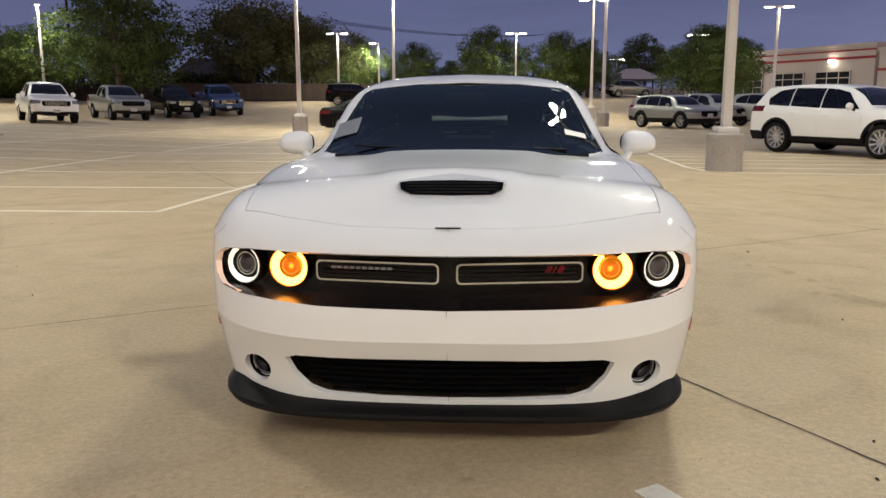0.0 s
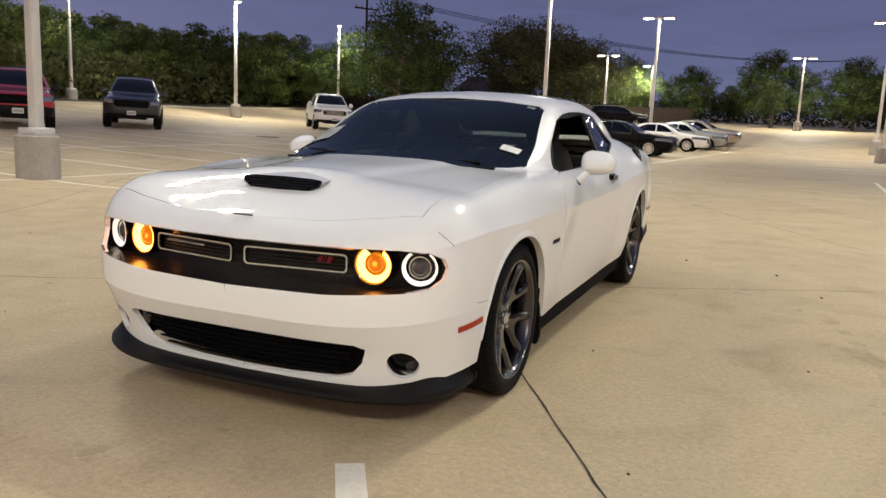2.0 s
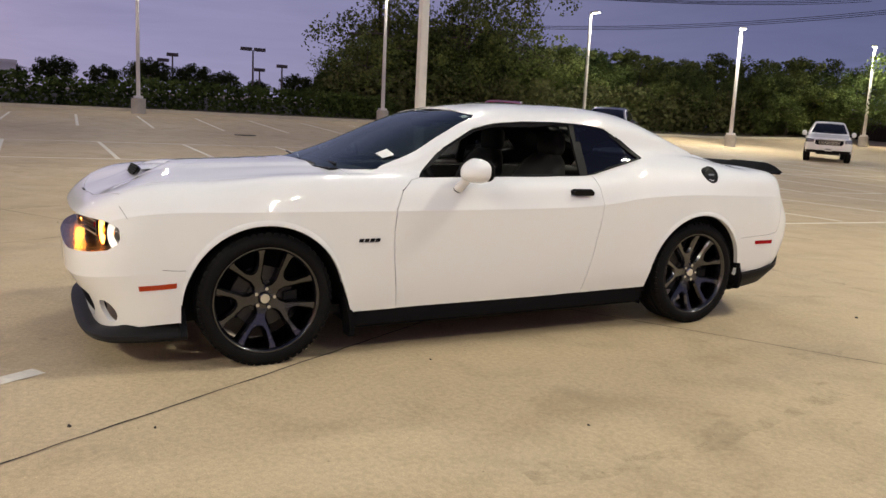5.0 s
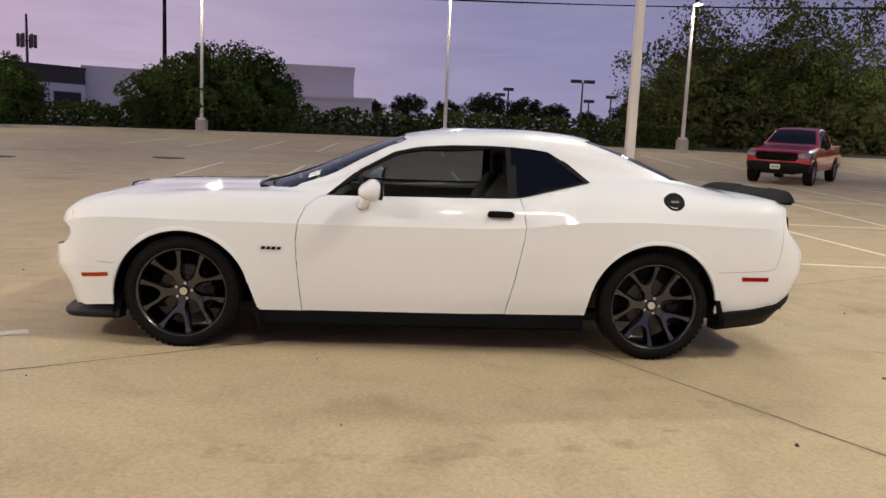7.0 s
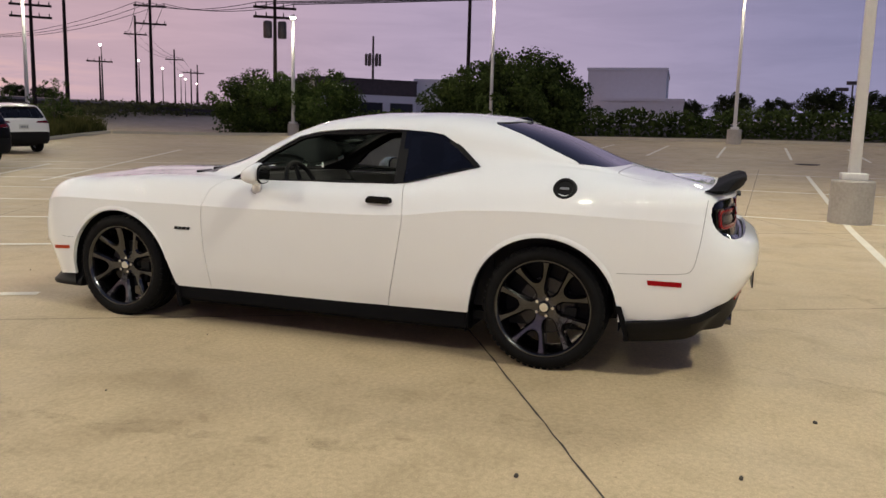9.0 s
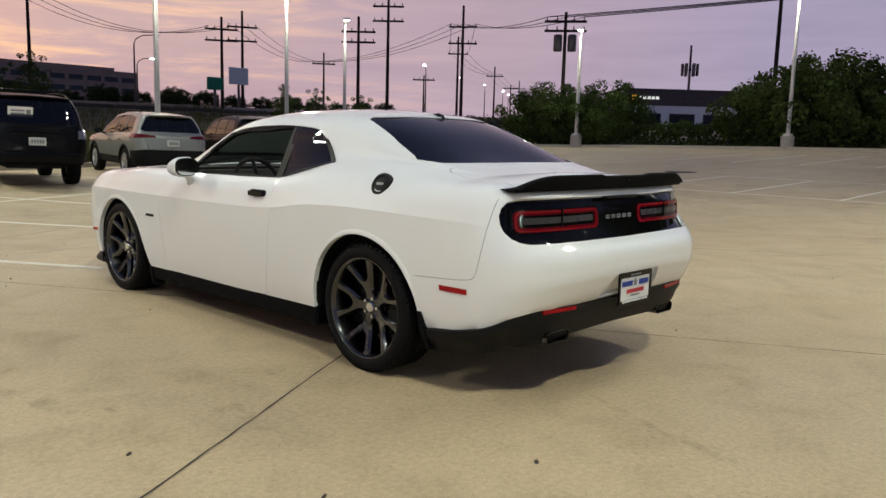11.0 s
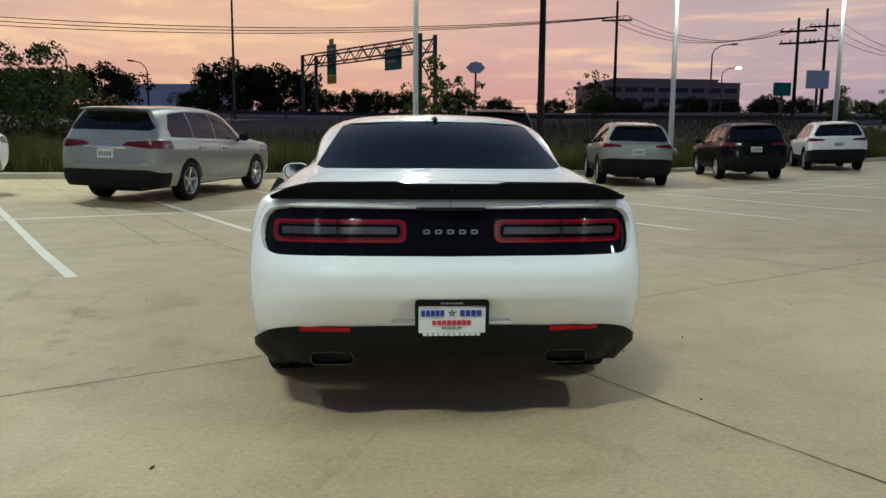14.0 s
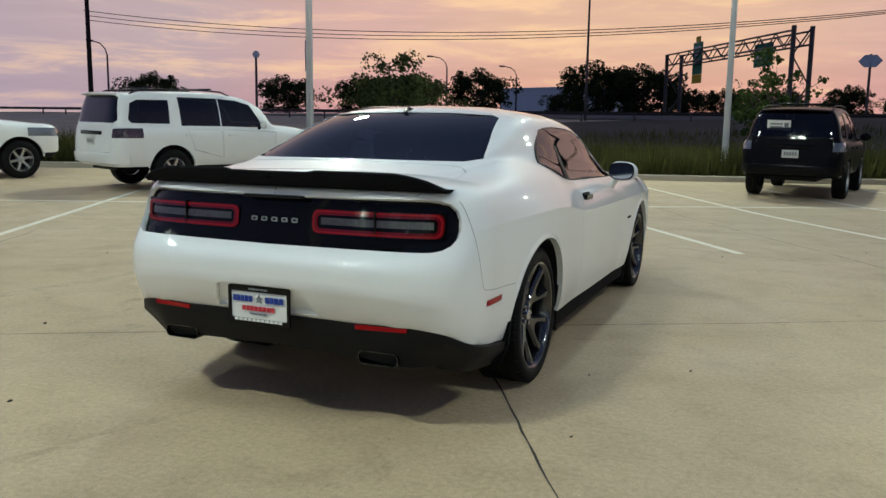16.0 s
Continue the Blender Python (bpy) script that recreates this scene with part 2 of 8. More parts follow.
def lathe(bm, profile, seg=32, m=None, closed=False):
    """Turns a profile of (radius, height) round the z axis."""
    m = m or Matrix()
    rings = []
    for r, h in profile:
        rings.append([bm.verts.new(m @ Vector((r * math.cos(2 * math.pi * k / seg), r * math.sin(2 * math.pi * k / seg), h))) for k in range(seg)])
    n = len(rings)
    for i in range(n if closed else n - 1):
        a, b = rings[i], rings[(i + 1) % n]
        for k in range(seg):
            bm.faces.new((a[k], a[(k + 1) % seg], b[(k + 1) % seg], b[k]))
    return rings


def prism(bm, poly, m, depth):
    """A flat outline in local x, y made depth thick along local z."""
    f = [bm.verts.new(m @ Vector((x, y, 0))) for x, y in poly]
    g = [bm.verts.new(m @ Vector((x, y, depth))) for x, y in poly]
    n = len(poly)
    bm.faces.new(f[::-1])
    bm.faces.new(g)
    for i in range(n):
        bm.faces.new((f[i], f[(i + 1) % n], g[(i + 1) % n], g[i]))
    return bm


def sweep(bm, path, section, up=(0, 0, 1), close=True, ends=True):
    """A section of (out, up) points moved along a path; out points to the right of the way."""
    up = Vector(up)
    rings = []
    for i, p in enumerate(path):
        d = (Vector(path[min(i + 1, len(path) - 1)]) - Vector(path[max(i - 1, 0)])).normalized()
        side = d.cross(up).normalized()
        rings.append([bm.verts.new(Vector(p) + side * a + up * b) for a, b in section])
    n = len(section)
    for a, b in zip(rings, rings[1:]):
        for k in range(n if close else n - 1):
            bm.faces.new((a[k], a[(k + 1) % n], b[(k + 1) % n], b[k]))
    if ends and close:
        bm.faces.new(rings[0][::-1])
        bm.faces.new(rings[-1])
    return rings


def rounded(w, h, r, n=4):
    """Outline of a rounded rectangle round the origin."""
    out = []
    for cx, cy, a0 in ((w / 2 - r, h / 2 - r, 0), (-w / 2 + r, h / 2 - r, 90), (-w / 2 + r, -h / 2 + r, 180), (w / 2 - r, -h / 2 + r, 270)):
        for k in range(n + 1):
            a = radians(a0 + 90 * k / n)
            out.append((cx + r * math.cos(a), cy + r * math.sin(a)))
    return out


def frame_ring(bm, outer, inner, m, depth):
    """A flat ring between two outlines with as many points, made depth thick."""
    n = len(outer)
    vs = []
    for z in (0.0, depth):
        vs.append(([bm.verts.new(m @ Vector((x, y, z))) for x, y in outer], [bm.verts.new(m @ Vector((x, y, z))) for x, y in inner]))
    (o0, i0), (o1, i1) = vs
    for k in range(n):
        j = (k + 1) % n
        bm.faces.new((o1[k], o1[j], i1[j], i1[k]))
        bm.faces.new((o0[j], o0[k], i0[k], i0[j]))
        bm.faces.new((o0[k], o0[j], o1[j], o1[k]))
        bm.faces.new((i0[j], i0[k], i1[k], i1[j]))
    return bm


def cut_region(bm, poly, axes, keep):
    """Splits the faces that keep() accepts along a convex outline in the two axes; returns the faces inside."""
    i, j = axes
    area = sum(poly[k][0] * poly[(k + 1) % len(poly)][1] - poly[(k + 1) % len(poly)][0] * poly[k][1] for k in range(len(poly)))
    if area < 0:
        poly = poly[::-1]
    lo = (min(p[0] for p in poly), min(p[1] for p in poly))
    hi = (max(p[0] for p in poly), max(p[1] for p in poly))
    cand = []
    for f in bm.faces:
        c = f.calc_center_median()
        xs = [v.co[i] for v in f.verts]
        ys = [v.co[j] for v in f.verts]
        if max(xs) > lo[0] and min(xs) < hi[0] and max(ys) > lo[1] and min(ys) < hi[1] and keep(c, f.normal):
            cand.append(f)
    for k in range(len(poly)):
        (ax, ay), (bx, by) = poly[k], poly[(k + 1) % len(poly)]
        co, no = Vector((0, 0, 0)), Vector((0, 0, 0))
        co[i], co[j] = ax, ay
        no[i], no[j] = by - ay, -(bx - ax)
        if no.length < 1e-9:
            continue
        no.normalize()
        geom = list({v for f in cand for v in f.verts}) + list({e for f in cand for e in f.edges}) + cand
        before = set(cand)
        r = bmesh.ops.bisect_plane(bm, geom=geom, dist=1e-6, plane_co=co, plane_no=no)
        fs = {g for g in r["geom"] if isinstance(g, bmesh.types.BMFace)} | {f for f in before if f.is_valid}
        cand = [f for f in fs if (f.calc_center_median() - co).dot(no) < 0]
        if not cand:
            break
    return cand


def take(bm, faces):
    """Moves faces out of a bmesh into a new one."""
    out = bmesh.new()
    seen = {}
    marked = [[v.co.copy() for v in e.verts] for e in {e for f in faces for e in f.edges} if e.seam]
    for f in faces:
        vs = []
        for v in f.verts:
            if v not in seen:
                seen[v] = out.verts.new(v.co)
            vs.append(seen[v])
        try:
            out.faces.new(vs)
        except ValueError:
            pass
    bmesh.ops.delete(bm, geom=faces, context="FACES")
    if marked:
        keys = {frozenset(tuple(round(c, 5) for c in v) for v in pair) for pair in marked}
        for e in out.edges:
            e.seam = frozenset(tuple(round(c, 5) for c in v.co) for v in e.verts) in keys
    out.normal_update()
    return out


def copy_bm(bm):
    o = bmesh.new()
    me = bpy.data.meshes.new("tmp")
    bm.to_mesh(me)
    o.from_mesh(me)
    bpy.data.meshes.remove(me)
    return o


def rim_edges(bm, inset=0.0, depth=0.0, skip=None):
    """Draws the open edges of a panel in a little and turns them inwards, so that a gap with depth stays between panels."""
    bm.normal_update()
    edges = [e for e in bm.edges if len(e.link_faces) == 1 and not (skip and all(skip(v.co) for v in e.verts))]
    verts = {v for e in edges for v in e.verts}
    norms = {v: v.normal.copy() for v in verts}
    if inset:
        moves = {}
        for v in verts:
            c = Vector()
            for f in v.link_faces:
                c += f.calc_center_median()
            c = c / len(v.link_faces) - v.co
            n = norms[v]
            c -= n * c.dot(n)
            if c.length > 1e-6:
                moves[v] = c.normalized() * inset
        for v, d in moves.items():
            v.co += d
    if depth:
        r = bmesh.ops.extrude_edge_only(bm, edges=edges)
        pairs = [g for g in r["geom"] if isinstance(g, bmesh.types.BMVert)]
        src = {tuple(round(c, 6) for c in v.co): norms[v] for v in verts}
        for v in pairs:
            n = src.get(tuple(round(c, 6) for c in v.co))
            if n:
                v.co -= n * depth
    return bm


def mirror_x(bm):
    o = copy_bm(bm)
    for v in o.verts:
        v.co.x = -v.co.x
    bmesh.ops.reverse_faces(o, faces=o.faces)
    return o


def both_sides(bm):
    """The half mesh and its mirror image in one, welded in the middle."""
    g = bmesh.ops.duplicate(bm, geom=list(bm.verts) + list(bm.edges) + list(bm.faces))
    vs = [x for x in g["geom"] if isinstance(x, bmesh.types.BMVert)]
    fs = [x for x in g["geom"] if isinstance(x, bmesh.types.BMFace)]
    for v in vs:
        v.co.x = -v.co.x
    bmesh.ops.reverse_faces(bm, faces=fs)
    bmesh.ops.remove_doubles(bm, verts=[v for v in bm.verts if abs(v.co.x) < 2e-3], dist=2e-3)
    return bm

# ---------------------------------------------------------------- the white coupe
YF, YR = -1.75, 2.0     # where the plan begins to turn in at either end
# each rail: front end (y, z), height and half-width along the flank, rear end (y, z)
RAILS = [
    ((-2.24, 0.155), [(-1.75, .250), (-1.0, .245), (0, .250), (1.0, .275), (2.0, .300)], [(-1.75, .895), (-1.1, .90), (-.6, .885), (.5, .885), (1.1, .905), (2.0, .880)], (2.47, 0.455)),
    ((-2.28, 0.29), [(-1.75, .36), (0, .36), (1, .38), (2, .43)], [(-1.75, .912), (-1.2, .925), (-.6, .908), (.5, .910), (1.2, .935), (2, .902)], (2.53, 0.53)),
    ((-2.365, 0.44), [(-1.75, .50), (0, .50), (2, .55)], [(-1.75, .922), (-1.4, .937), (-.6, .924), (.5, .927), (1.4, .950), (2, .912)], (2.575, 0.62)),
    ((-2.365, 0.555), [(-1.75, .65), (0, .65), (2, .70)], [(-1.75, .924), (-1.4, .942), (-.6, .933), (.5, .936), (1.4, .957), (2, .915)], (2.565, 0.73)),
    ((-2.335, 0.665), [(-1.75, .790), (-.78, .792), (.3, .802), (.62, .818), (1.0, .866), (1.4, .882), (2, .87)], [(-1.75, .920), (-1.4, .941), (-.6, .940), (.5, .940), (1.4, .955), (2, .908)], (2.47, 0.79)),
    ((-2.325, 0.74), [(-1.75, .868), (-1.2, .900), (-.6, .905), (.5, .92), (1.0, .965), (1.5, .985), (2, .975)], [(-1.75, .868), (-1.3, .896), (-.6, .900), (.5, .900), (1.0, .898), (1.5, .900), (2, .878)], (2.43, 0.985)),
    ((-2.255, 0.803), [(-1.75, .918), (-1.2, .962), (-.7, .965), (.57, .985), (1.0, 1.04), (1.5, 1.055), (2, 1.032)], [(-1.75, .80), (-1.2, .832), (-.6, .842), (.5, .842), (1.0, .838), (1.5, .825), (2, .812)], (2.39, 1.022)),
    ((-2.17, 0.838), [(-1.75, .938), (-1.1, .976), (-.9, .980), (-.65, .985), (-.4, 1.0), (.57, 1.02), (1.0, 1.09), (1.5, 1.11), (1.8, 1.08), (2, 1.055)],
     [(-1.75, .64), (-1.1, .66), (-.9, .73), (-.65, .795), (-.4, .800), (.57, .803), (1.0, .780), (1.5, .740), (1.8, .70), (2, .68)], (2.33, 1.035)),
    ((-2.08, 0.868), [(-1.75, .953), (-1.1, .990), (-.9, .992), (-.65, 1.02), (-.4, 1.10), (-.2, 1.16), (.1, 1.19), (.57, 1.20), (.9, 1.185), (1.1, 1.17), (1.5, 1.135), (1.8, 1.093), (2, 1.067)],
     [(-1.75, .45), (-1.1, .50), (-.9, .69), (-.65, .760), (-.4, .742), (-.2, .728), (.1, .722), (.57, .722), (.9, .715), (1.1, .705), (1.5, .675), (1.8, .64), (2, .56)], (2.27, 1.045)),
    ((-1.99, 0.902), [(-1.75, .964), (-1.1, 1.000), (-.9, 1.015), (-.65, 1.062), (-.4, 1.175), (-.2, 1.268), (0, 1.318), (.3, 1.342), (.7, 1.343), (1.0, 1.315), (1.2, 1.272), (1.5, 1.185), (1.8, 1.105), (2, 1.073)],
     [(-1.75, .30), (-1.1, .35), (-.9, .63), (-.65, .712), (-.4, .690), (-.2, .668), (0, .652), (.3, .642), (.7, .642), (1.0, .642), (1.2, .638), (1.5, .625), (1.8, .58), (2, .42)], (2.2, 1.055)),
    ((-1.90, 0.934), [(-1.75, .974), (-1.1, 1.006), (-.9, 1.045), (-.65, 1.14), (-.4, 1.25), (-.2, 1.325), (0, 1.372), (.3, 1.405), (.7, 1.411), (1.0, 1.390), (1.2, 1.342), (1.5, 1.235), (1.8, 1.115), (2, 1.078)],
     [(-1.75, .15), (-1.1, .18), (-.9, .40), (-.65, .45), (-.4, .45), (0, .44), (.3, .42), (1.2, .42), (1.5, .40), (1.8, .36), (2, .2)], (2.12, 1.063)),
    ((-1.83, 0.950), [(-1.75, .977), (-1.1, 1.008), (-.9, 1.055), (-.65, 1.16), (-.4, 1.27), (-.2, 1.348), (0, 1.392), (.3, 1.425), (.7, 1.431), (1.0, 1.412), (1.2, 1.362), (1.5, 1.252), (1.8, 1.122), (2, 1.082)],
     [(-1.75, 0.0), (2, 0.0)], (2.06, 1.07)),
]


def hood_swell(x, y):
    """Raised middle of the bonnet with two shallow valleys."""
    ax = abs(x)
    w = cv(y, [(-2.2, .22), (-1.6, .30), (-1.0, .40)])
    h = cv(y, [(-2.25, 0.0), (-2.0, .006), (-1.5, .013), (-1.05, .011), (-.9, 0)])
    return h / (1 + math.exp(max(-40.0, min(40.0, (ax - w) / 0.016))))


def coupe_shell():
    stations = []
    nf, nr = 26, 26
    for k in range(nf):
        stations.append(("f", math.pi / 2 * (k / nf) ** 0.85))
    y = YF
    while y < YR - 0.001:
        stations.append(("s", y))
        y += 0.035
    stations.append(("s", YR))
    for k in range(1, nr + 1):
        stations.append(("r", math.pi / 2 * (1 - (k / nr)) ** 0.85))
    bm = bmesh.new()
    cols = []
    for kind, a in stations:
        e = 2 / 3.5 if kind == "f" else 2 / 3.8
        pts = []
        for (fy, fz), zs, xs, (ry, rz) in RAILS:
            if kind == "s":
                pts.append((cv(a, xs), a, cv(a, zs)))
            else:
                yc, ye, ze = (YF, fy, fz) if kind == "f" else (YR, ry, rz)
                s, c = max(0.0, math.sin(a)) ** e, max(0.0, math.cos(a)) ** e
                zz = cv(yc, zs)
                pts.append((cv(yc, xs) * s, yc + (ye - yc) * c, ze + (zz - ze) * math.sin(a) ** 2.2))
        line = spline(pts, 4, breaks=(2, 4))
        for p in line:
            if p.y < -0.9 and p.z > 0.75:
                p.z += hood_swell(p.x, p.y)
        cols.append([bm.verts.new(p) for p in line])
    for a, b in zip(cols, cols[1:]):
        for k in range(len(a) - 1):
            try:
                bm.faces.new((a[k], b[k], b[k + 1], a[k + 1]))
            except ValueError:
                pass
    # pressed creases: the shoulder line along the flank, the ledge of either bumper
    for (ka, _), (kb, _), a, b in zip(stations, stations[1:], cols, cols[1:]):
        for row in (16, 8) if ka == kb == "f" else (16,):
            e = bm.edges.get((a[row], b[row]))
            if e:
                e.seam = True
    bmesh.ops.remove_doubles(bm, verts=bm.verts, dist=1e-4)
    bm.normal_update()
    return bm


def arc(cy, cz, r, a0, a1, n):
    return [(cy + r * math.cos(radians(a0 + (a1 - a0) * k / n)), cz + r * math.sin(radians(a0 + (a1 - a0) * k / n))) for k in range(n + 1)]


def disc_poly(cx, cz, r, n=20, sx=1.0):
    return [(cx + sx * r * math.cos(2 * math.pi * k / n), cz + r * math.sin(2 * math.pi * k / n)) for k in range(n)]


coupe = thing("sports_coupe", "white two-door sports coupe with black wheels and tinted glass", "car")


def offset_bm(bm, d):
    bm.normal_update()
    for v in bm.verts:
        v.co += v.normal * d
    return bm


def even(bm, d):
    """Lays a pane on one smooth low-order surface through its points, d behind the skin."""
    bm.normal_update()
    x = np.array([v.co.x for v in bm.verts])
    z = np.array([v.co.z for v in bm.verts]) - 1.2
    y = np.array([v.co.y for v in bm.verts])
    m = np.stack([np.ones_like(x), z, z * z, x * x, x * x * z, x ** 4, z ** 3], 1)
    co = np.linalg.lstsq(m, y, rcond=None)[0]
    fit = m @ co
    n = sum((f.normal for f in bm.faces), Vector()).normalized()
    for v, w in zip(bm.verts, fit):
        v.co.y = float(w)
        v.co += n * (-d)
    return bm


def valance_top(x, y):
    """Upper edge of the black rear valance, lowest at the wheel."""
    return cv(abs(x) / .898, [(0, .475), (.7, .475), (.88, .448), (1.0, .400)]) - cv(y, [(1.90, .085), (2.25, .03), (2.40, 0)])


def build_coupe_body():
    bm = coupe_shell()
    # the painted rear bumper ends above the black valance
    low = lambda c: c.y > 1.88 and c.z < valance_top(c.x, c.y) - .008
    bmesh.ops.delete(bm, geom=[f for f in bm.faces if all(low(v.co) for v in f.verts)], context="FACES")
    for v in bm.verts:
        if low(v.co):
            v.co.z = valance_top(v.co.x, v.co.y) - .008
    side = lambda c, n: c.x > 0.5
    upper = lambda c, n: c.x > 0.4 and c.z > 0.9
    front = lambda c, n: c.y < -1.9
    rear = lambda c, n: c.y > 2.05
    # wheel arches
    for cy, cz, r in ((-1.470, 0.314, 0.414), (1.462, 0.334, 0.415)):
        poly = [(cy + r * 0.985, 0.05)] + arc(cy, cz, r, 0, 180, 28) + [(cy - r * 0.985, 0.05)]
        bmesh.ops.delete(bm, geom=cut_region(bm, poly, (1, 2), side), context="FACES")
        e = .462 if cy < 0 else -.440
        poly = [(cy + e * .6, .05), (cy + e * 1.015, .05), (cy + e, .245), (cy + math.copysign(r * .967, e), cz + r * .26)]
        bmesh.ops.delete(bm, geom=cut_region(bm, poly, (1, 2), side), context="FACES")
    # side window opening, in a door part and a quarter part
    win_front = [(-.605, .967), (-.41, 1.13), (-.2, 1.248), (-.05, 1.284), (.15, 1.302), (.4, 1.309), (.535, 1.306), (.535, .990)]
    win_quarter = [(.535, 1.306), (.68, 1.298), (.775, 1.285), (.90, 1.212), (1.035, 1.104), (.60, .997), (.535, .990)]
    door_glass = take(bm, cut_region(bm, win_front, (1, 2), upper))
    quarter = take(bm, cut_region(bm, win_quarter, (1, 2), upper))
    shield = take(bm, cut_region(bm, [(-.01, .992), (.66, .992), (.722, 1.0), (.70, 1.06), (.605, 1.305), (.565, 1.328), (.3, 1.355), (-.01, 1.364)], (0, 2), lambda c, n: -1.08 < c.y < 0.1 and c.z > .97))
    back = take(bm, cut_region(bm, [(-.01, 1.128), (.60, 1.125), (.655, 1.138), (.545, 1.350), (.505, 1.366), (.3, 1.376), (-.01, 1.380)], (0, 2), lambda c, n: c.y > 0.9 and c.z > 1.05))
    # bonnet, door, boot lid
    hood = take(bm, cut_region(bm, [(-.01, -2.240), (.35, -2.226), (.60, -2.184), (.748, -2.138), (.756, -2.10), (.765, -1.7), (.785, -1.3), (.785, -.985), (-.01, -1.005)], (0, 1), lambda c, n: c.y < -.9 and c.z > .75))
    door = take(bm, cut_region(bm, [(-.605, .967), (-.66, .955), (-.73, .90), (-.775, .80), (-.785, .68), (-.775, .52), (-.735, .20), (.51, .20), (.575, .5), (.618, .74), (.626, .82), (.61, .93), (.592, .9911), (.535, .990)], (1, 2), lambda c, n: c.x > 0.7))
    boot = take(bm, cut_region(bm, [(-.01, 1.81), (.63, 1.80), (.665, 1.85), (.675, 2.0), (.665, 2.42), (-.01, 2.46)], (0, 1), lambda c, n: c.y > 1.7 and c.z > 1.0))
    # openings in the nose and the tail
    grille = take(bm, cut_region(bm, [(-.01, .733), (.70, .742), (.80, .735), (.846, .712), (.860, .675), (.852, .635), (.82, .605), (.74, .588), (.45, .563), (-.01, .552)], (0, 2), front))
    intake = take(bm, cut_region(bm, [(-.01, .365), (.540, .365), (.582, .350), (.556, .285), (.505, .229), (.44, .207), (.2, .194), (-.01, .190)], (0, 2), front))
    fog = take(bm, cut_region(bm, disc_poly(.707, .288, .056), (0, 2), lambda c, n: c.y < -1.8))
    tail = take(bm, cut_region(bm, [(-.01, .985), (.70, .988), (.752, .984), (.792, .970), (.818, .945), (.832, .910), (.836, .872), (.830, .836), (.814, .808), (.788, .791), (.75, .783), (-.01, .778)], (0, 2), rear))
    recess = take(bm, cut_region(bm, [(-.01, .607), (.19, .607), (.215, .595), (.262, .487), (-.01, .487)], (0, 2), rear))
    for b, skip in ((hood, None), (boot, None)):
        rim_edges(b, 0.0045, 0.016, skip=lambda co: co.x < 1e-3)
    rim_edges(door, 0.0036, 0.02)
    liner = bm.copy()
    bmesh.ops.delete(liner, geom=[f for f in liner.faces if not (f.calc_center_median().z > .985 and -.95 < f.calc_center_median().y < 1.72)], context="FACES")
    part("headliner", both_sides(rim_edges(offset_bm(liner, -0.027), -0.0025, -0.0240, skip=lambda co: co.x < 1e-3)), M_SEAT, coupe, "black headliner and pillar trim")
    rim_edges(bm, 0.0012, 0.022, skip=lambda co: co.x < 1e-3)
    body = part("body", both_sides(bm), M_WHITE, coupe, "glossy white painted bodywork")
    skin = BVHTree.FromPolygons([v.co for v in body.data.vertices], [list(f.vertices) for f in body.data.polygons])
    part("hood", both_sides(hood), M_WHITE, coupe)
    part("boot_lid", both_sides(boot), M_WHITE, coupe)
    door_r = mirror_x(door)
    part("door", door, M_WHITE, coupe, "driver's door with its window lowered")
    part("door", door_r, M_WHITE, coupe)
    part("windshield", both_sides(even(shield, 0.006)), M_SHIELD, coupe, "raked windshield glass").visible_shadow = False
    part("rear_window", both_sides(even(back, 0.006)), M_TINT, coupe, "dark tinted rear glass").visible_shadow = False
    q2 = mirror_x(quarter)
    g2 = mirror_x(door_glass)
    # black seals round the side glass
    for sgn in (1, -1):
        seal = bmesh.new()
        loop = win_front[:-1] + win_quarter[1:]
        def at_side(yy, zz):
            best = None
            for (fy, fz), zs, xs, rr in RAILS[5:10]:
                pz, px = cv(yy, zs), cv(yy, xs)
                if best is not None and best[0] <= zz <= pz and pz > best[0]:
                    u = (zz - best[0]) / (pz - best[0])
                    return best[1] + (px - best[1]) * u
                best = (pz, px)
            return best[1]
        pts = []
        cy = sum(p[0] for p in loop) / len(loop)
        for k in range(len(loop)):
            a, b = loop[k], loop[(k + 1) % len(loop)]
            n = max(1, int(math.hypot(b[0] - a[0], b[1] - a[1]) / 0.05))
            for q in range(n):
                yy, zz = a[0] + (b[0] - a[0]) * q / n, a[1] + (b[1] - a[1]) * q / n
                pts.append(Vector((sgn * at_side(yy, zz), yy, zz)))
        cen = sum((Vector(p) for p in pts), Vector()) / len(pts)
        r0, r1, r2 = [], [], []
        for p in pts:
            d = (cen - p)
            d.x *= 0.4
            d.normalize()
            out = Vector((sgn * 0.92, 0, 0.39))
            r0.append(seal.verts.new(p - d * 0.006 + out * 0.005))
            r1.append(seal.verts.new(p + d * (.012 if p.z < 1.03 else .034) + out * 0.003))
            r2.append(seal.verts.new(p + d * (.012 if p.z < 1.03 else .034) - out * 0.02))
        m = len(pts)
        for k in range(m):
            j = (k + 1) % m
            for a, b in ((r0, r1), (r1, r2)):
                vs = (a[k], a[j], b[j], b[k])
                seal.faces.new(vs if sgn < 0 else vs[::-1])
        part("window_seal", seal, M_BLACKTRIM, coupe, "black rubber window surround")
        pil = bmesh.new()
        xb, xt = at_side(.55, 1.0), at_side(.55, 1.30)
        vs = []
        for yy, dx in ((.515, -.004), (.515, -.022), (.575, -.022), (.575, -.004)):
            vs.append((pil.verts.new((sgn * (xb + dx), yy, .985)), pil.verts.new((sgn * (xt + dx), yy - .012, 1.312))))
        for k in range(4):
            a, b = vs[k], vs[(k + 1) % 4]
            pil.faces.new((a[0], b[0], b[1], a[1]))
